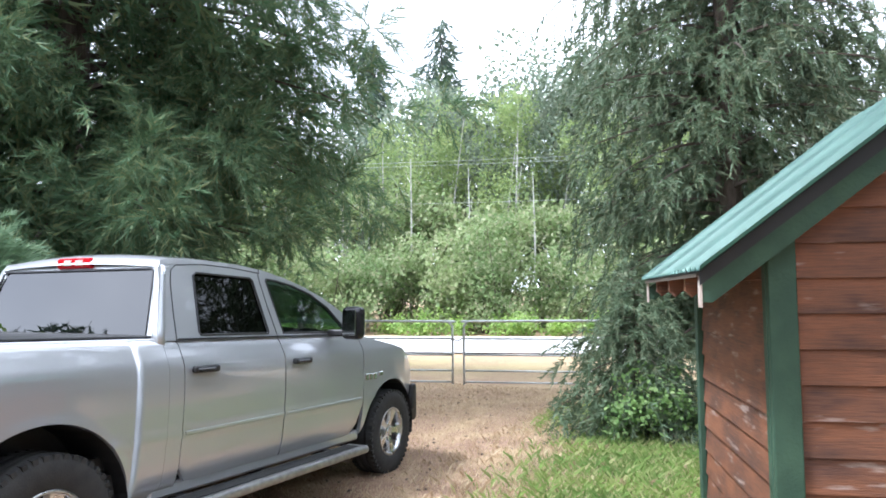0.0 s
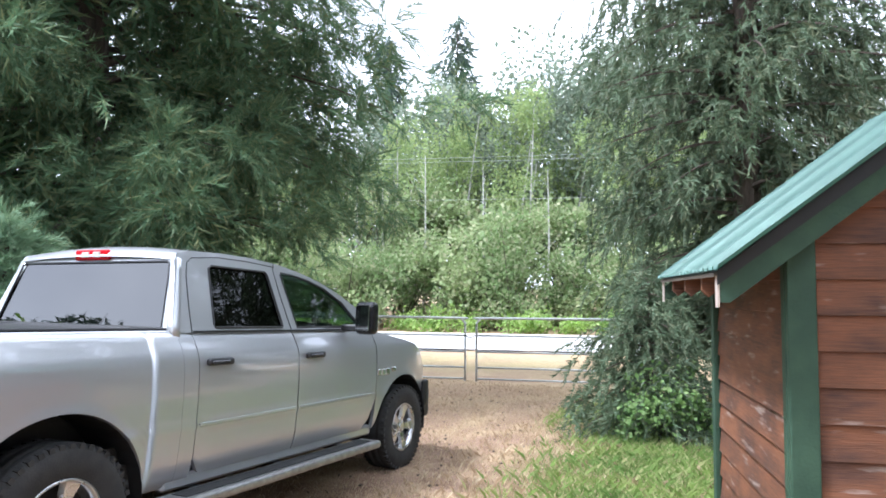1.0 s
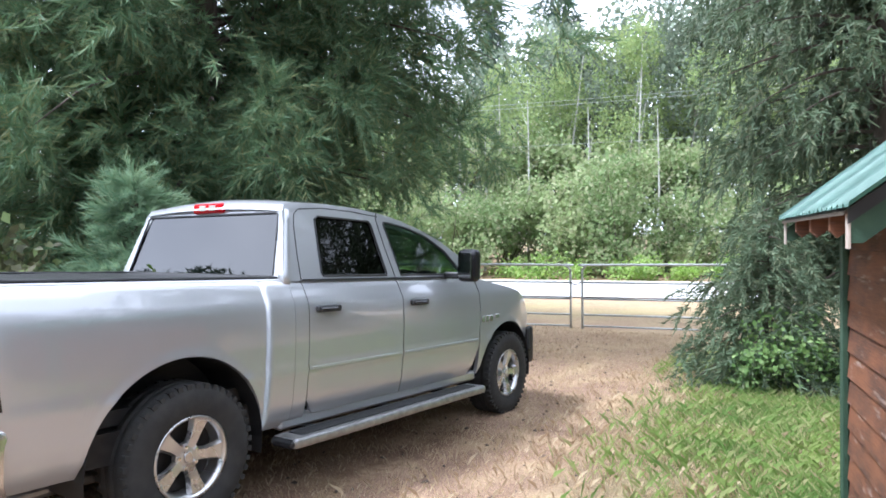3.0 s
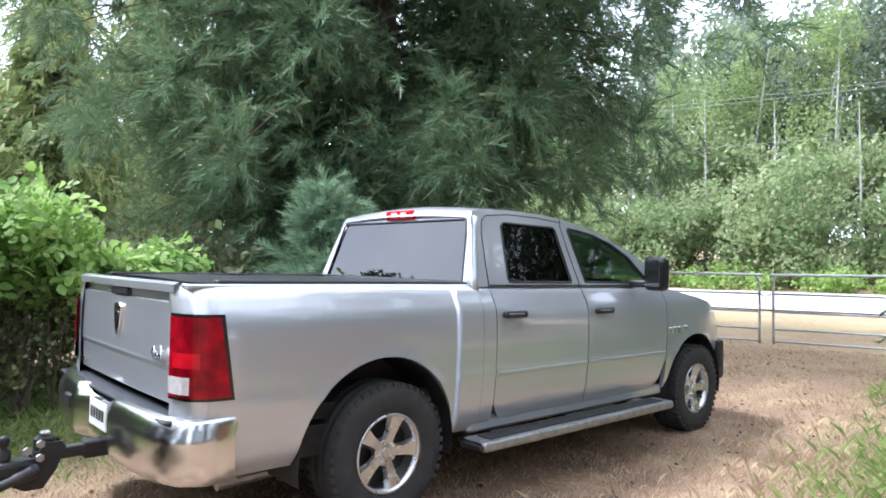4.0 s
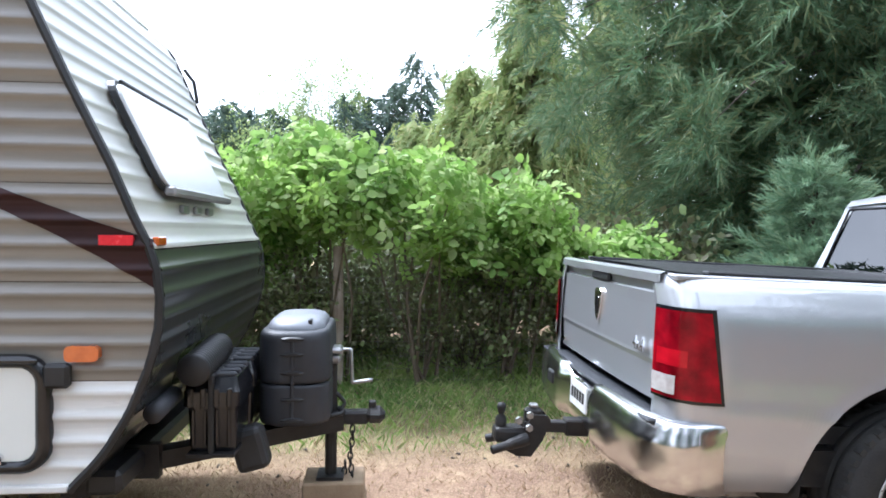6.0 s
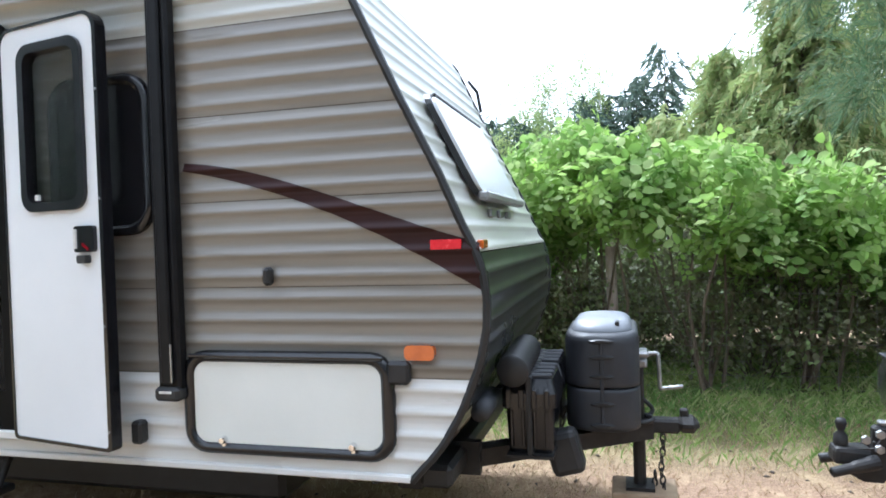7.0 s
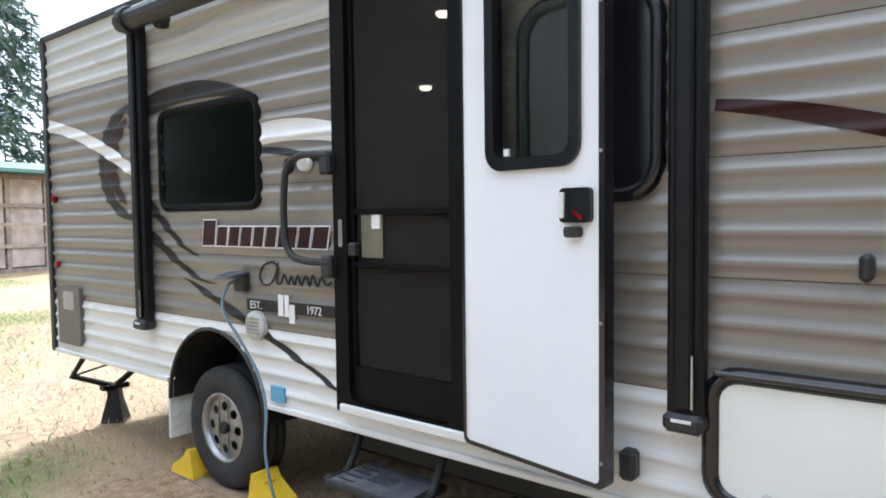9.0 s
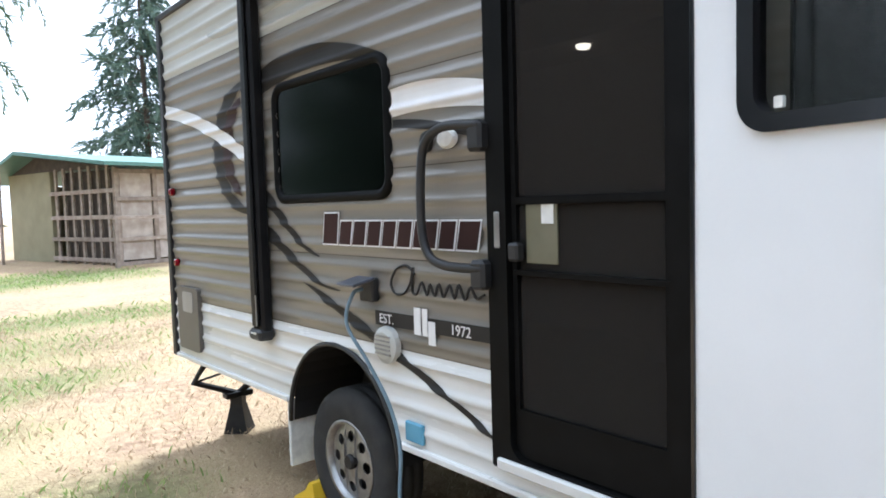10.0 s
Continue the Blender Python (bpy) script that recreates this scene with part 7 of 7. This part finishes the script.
# ---------- barn beyond the trailer ----------
BARN = Vector((-2.85, -24.8, 0.0))
bu, bv = Vector((-0.97, -0.24, 0)), Vector((0.24, -0.97, 0))
BA = math.atan2(bu.y, bu.x)
barn = thing("barn", BARN, "low pole barn with slatted bays and green metal roof", "barn", rot=BA)
# own axes: x along the long side, y (to its left) along the gable end
for k in range(8):
    part("post", boxed(0.0 + k * 1.15 - 0.07, k * 1.15 + 0.07, -0.02, 0.12, -0.2, 2.9, 0.01), WEATHERED, barn, local=True)
    if k < 7:
        part("panel", boxed(k * 1.15 + 0.10, k * 1.15 + 1.05, 0.03, 0.05, 0.25, 2.75), PALEBOARD, barn, local=True)
for z in (0.15, 0.85, 2.0, 2.8):
    part("rail", boxed(-0.1, 8.1, -0.05, 0.0, z - 0.06, z + 0.06, 0.008), WEATHERED, barn, local=True)
part("hitching_rail", boxed(-0.4, 6.5, -0.40, -0.32, 1.42, 1.52, 0.01), WEATHERED, barn, local=True)
for x in (-0.3, 3.0, 6.0):
    part("rail_post", boxed(x - 0.05, x + 0.05, -0.42, -0.3, -0.2, 1.5), WEATHERED, barn, local=True)
for k in range(7):
    part("slat", boxed(-0.06, 0.0, 0.35 + k * 0.5, 0.47 + k * 0.5, 0.1, 3.0), WEATHERED, barn, local=True)
for z in (0.25, 0.85, 1.5, 2.25):
    part("rail", boxed(-0.10, -0.06, 0.0, 3.75, z - 0.06, z + 0.06, 0.006), WEATHERED, barn, local=True)
# Flat dark sheet set a little way behind the end slats.
part("dark_backing", boxed(0.35, 0.40, 0.2, 3.7, 0.0, 2.9), DARKWOOD, barn, local=True)
part("end_wall", boxed(-0.05, 0.1, 3.75, 6.6, -0.1, 2.95), OCHRE, barn, local=True)
part("back_wall", boxed(0.0, 8.0, 6.5, 6.6, -0.1, 2.6), OCHRE, barn, local=True)
bm = bmesh.new()
slab(bm, [(0.0, 2.9), (3.75, 2.95), (6.6, 2.9), (4.6, 3.45)], [], lambda u, v, d: (-0.04 + d, u, v), 0.05)
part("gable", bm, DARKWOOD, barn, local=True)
bm = bmesh.new()
slab(bm, [(-0.7, 3.0), (4.6, 3.62), (7.6, 2.75), (7.6, 2.67), (4.6, 3.5), (-0.7, 2.9)], [], lambda u, v, d: (-0.7 + d, u, v), 9.5)
part("roof", bm, GREENMETAL, barn, local=True)
tagged(part("flag_pole", tubed([(-0.6, -29.0, 0), (-0.75, -29.2, 8.5)], 0.045, 8), WEATHERED), "thin grey wooden pole standing beside the barn", "pole")
pk = thing("parked_car", (3.2, -38, 0.15), "white car parked far off beyond the barn", "car")
bm = bmesh.new()
box(bm, 1.4, 5.4, -39, -37.3, 0.45, 1.0, 0.15, seg=2)
part("body", bm, WHITE, pk)
part("cabin", boxed(1.9, 4.6, -38.9, -37.4, 1.0, 1.55, 0.2, 2), BLACKGLOSS, pk)
for x in (2.1, 4.6):
    part("wheel", tubed([(x, -37.45, 0.42), (x, -37.2, 0.42)], 0.33, 16), RUBBER, pk)

# ---------- trees ----------
conifer("giant_sequoia", (-6.9, 6.0, -0.2), 16, 5.6, BRUSH_LONG, SEQUOIA, "big feathery blue-green conifer with drooping boughs to the ground", 11, limbs=240, per=135, size=0.46, skirt=4.5, low=0.5, rise=0.32, droop=0.42, trunk_r=0.42, taper=2.6, bushy=0.34, lean=0.3, clump=0.5, crowd=1.6, thin_side=radians(135), fill=24, fill_size=0.5)
conifer("young_conifer", (-3.0, 2.15, -0.1), 2.42, 0.85, SPRAY_SOFT, YOUNGNEEDLE, "young blue-green conifer with upright shoots beside the fence", 12, limbs=52, per=20, size=0.34, low=0.2, rise=0.75, droop=0.25, trunk_r=0.05, taper=0.8, bushy=0.05, lean=-0.3)
conifer("spruce", (4.0, 9.2, -0.2), 17, 3.2, SPRAY_STIFF, SPRUCE, "tall dark spruce with bare inner limbs and hanging twigs", 13, limbs=180, per=62, size=0.46, low=1.2, skirt=4.0, rise=0.14, droop=0.32, trunk_r=0.25, taper=1.2, bushy=0.2, lean=1.0, crowd=1.4, thin_side=radians(-85), fill=8, fill_size=0.35)
conifer("spruce", (9.5, 10.5, -0.2), 18, 3.8, SPRAY_STIFF, SPRUCE, "tall dark spruce behind the small shed", 14, limbs=90, per=34, size=0.66, low=1.5, rise=0.12, droop=0.35, trunk_r=0.24, taper=1.2, bushy=0.2, lean=1.0)
conifer("spruce_sapling", (2.9, 6.4, -0.2), 2.0, 0.95, SPRAY_STIFF, SPRUCE, "low spruce sapling at the edge of the green grass", 15, limbs=44, per=22, size=0.34, low=0.1, rise=0.3, droop=0.4, trunk_r=0.04, taper=1.2, bushy=0.12, lean=0.5)
broadleaf("undergrowth_shrub", (3.1, 5.9, -0.2), 0.85, 0.6, UNDERGROWTH, "small leafy shrub under the spruce", 16, clusters=200, size=0.14, low=0.05, shape=LEAVES_NEAR, trunk_r=0.012)
broadleaf("undergrowth_shrub", (4.3, 6.3, -0.2), 0.6, 0.7, UNDERGROWTH, "small leafy shrub under the spruce", 17, clusters=200, size=0.14, low=0.03, shape=LEAVES_NEAR, trunk_r=0.012)
# hazel hedge over the fence
for k, (y, h, r) in enumerate(((-6.3, 2.0, 1.1), (-5.0, 2.1, 1.0), (-3.9, 2.25, 0.95), (-2.85, 2.75, 0.9), (-1.9, 2.45, 0.95), (-1.0, 2.1, 0.85), (-0.1, 1.6, 0.7), (-7.8, 2.0, 1.2))):
    broadleaf("hazel_bush", (-3.3 + 0.15 * math.sin(k * 2), y, 0), h, r, BROAD, "bright green broad-leaved bush leaning over the wire fence", 20 + k, clusters=560, size=0.205, low=0.7, shape=LEAVES_BRANCH, trunk_r=0.022, stems=8, squash=0.85, group="hedge along the fence", bark=PALESTEM)
broadleaf("bramble_thicket", (-3.9, -3.6, 0), 1.25, 1.3, THICKET, "dark brown dead bramble thicket behind the fence", 31, clusters=1100, size=0.12, low=0.05, trunk_r=0.012, stems=14)
broadleaf("bramble_thicket", (-3.9, -1.4, 0), 1.25, 1.3, THICKET, "dark brown dead bramble thicket behind the fence", 32, clusters=1100, size=0.12, low=0.05, trunk_r=0.012, stems=14)
broadleaf("bramble_thicket", (-3.9, -6.0, 0), 1.25, 1.4, THICKET, "dark brown dead bramble thicket behind the fence", 33, clusters=800, size=0.26, low=0.05, trunk_r=0.012, stems=9)
for k, y in enumerate((-8.4, -5.2, -2.9, -0.8, 1.0)):
    broadleaf("bramble_thicket", (-5.4 + 0.3 * math.sin(k * 3), y, 0), 1.7, 1.5, THICKET, "dark brown dead bramble thicket behind the fence", 34 + k, clusters=520, size=0.3, low=0.05, trunk_r=0.014, stems=9)
# cedars beyond the fence
for k, (x, y, h, r) in enumerate(((-18.5, 2.6, 11.2, 3.4), (-22, 6.5, 13, 3.8), (-20.5, 0.6, 7.4, 2.8), (-22, -1.2, 5.6, 2.6), (-25, 3.6, 9.4, 3.2))):
    conifer("cedar", (x, y, 0), h, r, SPRAY_FLAT, CEDAR, "yellow-green cedar with flat drooping sprays", 40 + k, limbs=100, per=24, size=0.85, low=0.3, fill=10, fill_size=0.6, rise=0.25, droop=0.5, trunk_r=0.2, taper=1.0, bushy=0.28, lean=0.9, group="cedars beyond the fence")
# far firs and bare-topped alders over the hedge
for k, (x, y, h, r) in enumerate(((-46, 0.4, 14.6, 2.4), (-45, -1.6, 12.4, 2.4), (-48, -3.6, 12, 2.2), (-46, -12.0, 10.4, 2.2), (-47, -14.0, 11.0, 2.4), (-48, -17, 10.6, 2.4), (-44, 4.0, 9, 3.0))):
    conifer("fir", (x, y, 0), h, r, SPRAY_FAR, FARFIR, "dark pointed fir far behind the hedge", 60 + k, limbs=50, per=10, size=1.3, low=0.8, rise=0.1, droop=0.35, trunk_r=0.2, taper=0.9, bushy=0.3, lean=0.6, group="far firs", wood=False)
for k, (x, y, h, r) in enumerate(((-46, -8.8, 15.2, 2.4), (-47, -5.4, 15.4, 2.6), (-43, -7.2, 8.5, 3.2), (-43, -11, 8, 3.5), (-43, -15.5, 8, 3.5))):
    broadleaf("alder", (x, y, 0), h, r, ASPEN, "thin-crowned alder far behind the hedge", 70 + k, clusters=900, size=0.34, low=2.0, trunk_r=0.10, stems=14, category="tree", squash=1.8, bark=PALEBARK, group="far alders")


def along_road(s, v):
    p = GATE0 + GU * s + GV * v
    return (p.x, p.y, -0.3)


rng = random.Random(5)
# shrubs across the road
for k in range(26):
    s = -34 + k * 2.3 + rng.uniform(-0.6, 0.6)
    broadleaf("roadside_shrub", along_road(s, 20.5 + rng.uniform(-1.0, 2.5)), rng.uniform(4.2, 6.2), rng.uniform(2.2, 3.1), ROADSIDE, "dusty green shrub across the road", 100 + k, clusters=520, size=0.42, low=0.2, trunk_r=0.04, stems=6, foot=0.06, group="roadside shrubs")
for k in range(30):
    s = -30 + k * 1.6 + rng.uniform(-0.5, 0.5)
    broadleaf("verge_weeds", along_road(s, 17.6 + rng.uniform(-0.3, 0.6)), rng.uniform(0.5, 0.9), rng.uniform(0.8, 1.1), BROAD, "bright green weeds on the far verge", 140 + k, clusters=90, size=0.3, low=0.02, trunk_r=0.01, stems=3, group="verge weeds")
# aspens and pale dead stems behind them
for k, (s, v, h, r) in enumerate(((-16, 27, 11, 2.6), (-12.5, 29, 13, 2.6), (-8, 27, 14, 2.6), (-5, 30, 15, 2.8), (-1.5, 28, 15, 2.4), (1.5, 30, 13, 2.8), (5, 28, 12, 2.8), (-20, 28, 11, 3), (-25, 27, 11, 3), (8.5, 29, 12, 3))):
    broadleaf("aspen", along_road(s, v), h, r, ASPEN, "slender light-green aspen with a pale trunk", 170 + k, clusters=640, size=0.38, low=h * 0.25, trunk_r=0.10, stems=5, category="tree", squash=1.9, bark=PALEBARK, group="aspens across the road")
for k, (s, v, h) in enumerate(((-10.2, 23.5, 11.5), (-17.2, 23.5, 8.0), (-6.2, 23.5, 9.5), (-8.8, 24, 8), (-13.6, 23.5, 9), (-3.0, 24, 9), (0.6, 23.5, 8.5))):
    p = Vector(along_road(s, v))
    bm = bmesh.new()
    tube(bm, [p, p + Vector((0.1, 0, h * 0.5)), p + Vector((0.0, 0.1, h))], 0.09, 6, 0.02)
    for j in range(5):
        q = p + Vector((0, 0, h * (0.5 + 0.09 * j)))
        w, le = rng.uniform(0, 6.28), rng.uniform(0.5, 1.3)
        tube(bm, [q, q + Vector((le * 0.5 * math.cos(w), le * 0.5 * math.sin(w), 0.35 * le)), q + Vector((le * math.cos(w), le * math.sin(w), 1.1 * le))], 0.02, 4, 0.006)
    tagged(part("dead_tree", bm, PALEBARK), "bare pale standing dead stem across the road", "tree", "dead stems")
# wooded slope behind
for k in range(16):
    s, v = -36 + k * 4.2 + rng.uniform(-1, 1), 35 + rng.uniform(-2, 5)
    h = (13 + rng.uniform(-1.5, 2)) if s < -14 else (18 + rng.uniform(-2, 4))
    broadleaf("wood_tree", along_road(s, v), h, rng.uniform(3.6, 4.6), GREYWOOD, "grey-green broad-crowned tree on the slope", 190 + k, clusters=640, size=0.8, low=1.0, trunk_r=0.2, stems=6, category="tree", squash=1.6, group="trees on the slope")
for k, (s, v, h, r) in enumerate(((-16.5, 52, 28, 2.6), (-10.7, 60, 33, 4.6), (-30, 50, 21, 3.5), (-28, 38, 15, 3))):
    conifer("fir", along_road(s, v), h, r, SPRAY_FAR, FARFIR, "tall ragged fir above the woods", 220 + k, limbs=90, per=11, size=1.45, low=3, rise=0.05, droop=0.35, trunk_r=0.3, taper=1.8, bushy=0.3, lean=0.6, group="far firs")
for k, (x, y, h, r) in enumerate(((-7.0, 42.5, 20.5, 5.0), (-2.4, 44, 22.5, 5.5), (-12.5, 45, 16.5, 4.5))):
    broadleaf("wood_tree", (x, y, -0.3), h, r, GREYWOOD, "tall grey-green tree with a domed crown", 245 + k, clusters=1300, size=0.62, low=1.0, trunk_r=0.22, stems=8, category="tree", squash=1.7, group="trees on the slope")
# tree behind the trailer, wood edge all round behind the camera
conifer("spruce", (-10.5, -46, 0), 18, 4.4, SPRAY_FAR, FARFIR, "blue-green spruce standing far behind the trailer", 230, limbs=80, per=14, size=0.95, low=2.5, rise=0.15, droop=0.35, trunk_r=0.25, taper=1.3, bushy=0.3, lean=0.6)
conifer("spruce", (3.8, -17.5, 0), 13, 3.0, SPRAY_STIFF, SPRUCE, "spruce with boughs hanging over the drive", 231, limbs=70, per=18, size=0.6, low=5.6, rise=0.1, droop=0.5, trunk_r=0.2, taper=1.4, bushy=0.2, lean=0.8)
for k in range(30):
    a = radians(-150 + k * 7.0)
    d = 105 + rng.uniform(-8, 20)
    x, y = d * math.cos(a), d * math.sin(a) - 4
    if y > 20:
        continue
    conifer("fir", (x, y, 0), rng.uniform(4.5, 7.5), rng.uniform(3.5, 5), SPRAY_FAR, FARFIR, "dark fir at the wood's edge behind the drive", 250 + k, limbs=30, per=7, size=2.6, low=0.5, rise=0.1, droop=0.35, trunk_r=0.2, taper=1.1, bushy=0.4, lean=0.6, group="wood edge", wood=False)

# tree line beyond the hedge and the trailer
for k in range(38):
    a = radians(-175 + k * 1.5)
    d = 47 + rng.uniform(-2, 3)
    h = rng.uniform(9.5, 11.5) if k < 15 else rng.uniform(15.0, 18.5)
    conifer("fir", (d * math.cos(a), d * math.sin(a), 0), h, rng.uniform(2.4, 3.2), SPRAY_FAR, FARFIR, "dark fir in a line beyond the hedge", 400 + k, limbs=34, per=7, size=1.1, low=0.5, rise=0.1, droop=0.35, trunk_r=0.15, taper=0.9, bushy=0.2, lean=0.5, group="tree line", wood=False)
# unseen firs on the camera's side, added to block sky light from the east
for k in range(19):
    x, y = 12 + rng.uniform(-1.0, 3.5), -46 + k * 3.3 + rng.uniform(-1, 1)
    conifer("fir", (x, y, 0), rng.uniform(13.0, 17.0), rng.uniform(2.4, 3.2), SPRAY_FAR, FARFIR, "unseen dark fir added on the camera's side to cut sky light", 300 + k, limbs=40, per=7, size=1.2, low=0.4, rise=0.1, droop=0.35, trunk_r=0.2, taper=1.2, bushy=0.35, lean=0.6, group="drive firs", wood=False)
# a second, taller row of shrubs across the road
for k in range(16):
    broadleaf("roadside_shrub", along_road(-33 + k * 3.5 + rng.uniform(-0.8, 0.8), 25 + rng.uniform(-0.8, 1.5)), rng.uniform(6.5, 9), rng.uniform(2.4, 3.2), ROADSIDE, "tall dusty green shrub across the road", 330 + k, clusters=460, size=0.54, low=0.5, trunk_r=0.05, stems=6, foot=0.2, squash=1.3, group="roadside shrubs")

# power lines along the road
for k, (z, v) in enumerate(((8.2, 19.5), (6.3, 19.5), (8.6, 20.5))):
    bm = bmesh.new()
    p = [GATE0 + GU * s + GV * v + Vector((0, 0, z + 0.0006 * s * s)) for s in range(-60, 61, 6)]
    tube(bm, p, 0.009, 4, cap=False)
    tagged(part("power_line", bm, GALV), "thin overhead cable strung along the road", "cable", "overhead cables")

# ---------- grass ----------
blades("dry_grass", 90000, (-3.0, 5.2, -4.5, 10.5), 0.01, 0.05, 0.0025, GRASSDRY, 1, lambda x, y, r: (r < 0.9), "short dry straw-coloured grass")
blades("dry_grass", 34000, (-1.5, 5.0, -16, -4.5), 0.01, 0.05, 0.003, GRASSDRY, 2, lambda x, y, r: r < 0.9, "short dry straw-coloured grass")
blades("green_grass", 170000, (1.5, 6.5, 0.8, 10.5), 0.03, 0.15, 0.0022, GRASSGREEN, 3, lambda x, y, r: r < 0.8 * green_amount(x, y) ** 1.4 * (0.62 + 0.38 * np.sin(x * 3.1 + 2 * np.sin(y * 1.7)) * np.sin(y * 2.3)), "uneven green grass beside the shed")
blades("green_grass", 70000, (-5.5, -1.0, -9, 7), 0.03, 0.10, 0.003, GRASSGREEN, 4, lambda x, y, r: r < green_amount(x, y), "green grass along the fence")
blades("green_grass", 50000, (-3, 6, -26, -7.5), 0.02, 0.09, 0.004, GRASSGREEN, 5, lambda x, y, r: r < 0.8 * green_amount(x, y), "patches of green grass behind the trailer")


blades("dry_grass", 34000, (1.3, 6.3, 0.8, 10.5), 0.03, 0.11, 0.0018, GRASSDRY, 6, lambda x, y, r: r < 0.25 + 0.5 * green_amount(x, y), "pale straw standing among the green grass")


def litter_bits(n, seed):
    """Cones, twigs and curled leaves on the drive."""
    r = np.random.default_rng(seed)
    x, y = r.uniform(-1.5, 4.6, n), r.uniform(-4.5, 9.5, n)
    p = np.stack([x, y, ground_z(x, y) + 0.012], -1)
    tv = np.array([(-1, 0, 0), (0, -0.4, 0.1), (1, 0, 0), (0, 0.4, 0.1), (0, 0, 0.55), (0, 0, -0.3)], float)
    tf = np.array([(0, 1, 4), (1, 2, 4), (2, 3, 4), (3, 0, 4), (1, 0, 5), (2, 1, 5), (3, 2, 5), (0, 3, 5)])
    d = np.stack([r.normal(0, 1, n), r.normal(0, 1, n), r.normal(0, 0.15, n)], -1)
    return tagged(np_mesh("leaf_litter", *scattered(tv, tf, p, rot_from(d, r, 0.2), r.uniform(0.008, 0.03, n)), DARKWOOD), "scattered brown cones and leaf litter on the drive", "litter", kind="stuff")


litter_bits(900, 9)
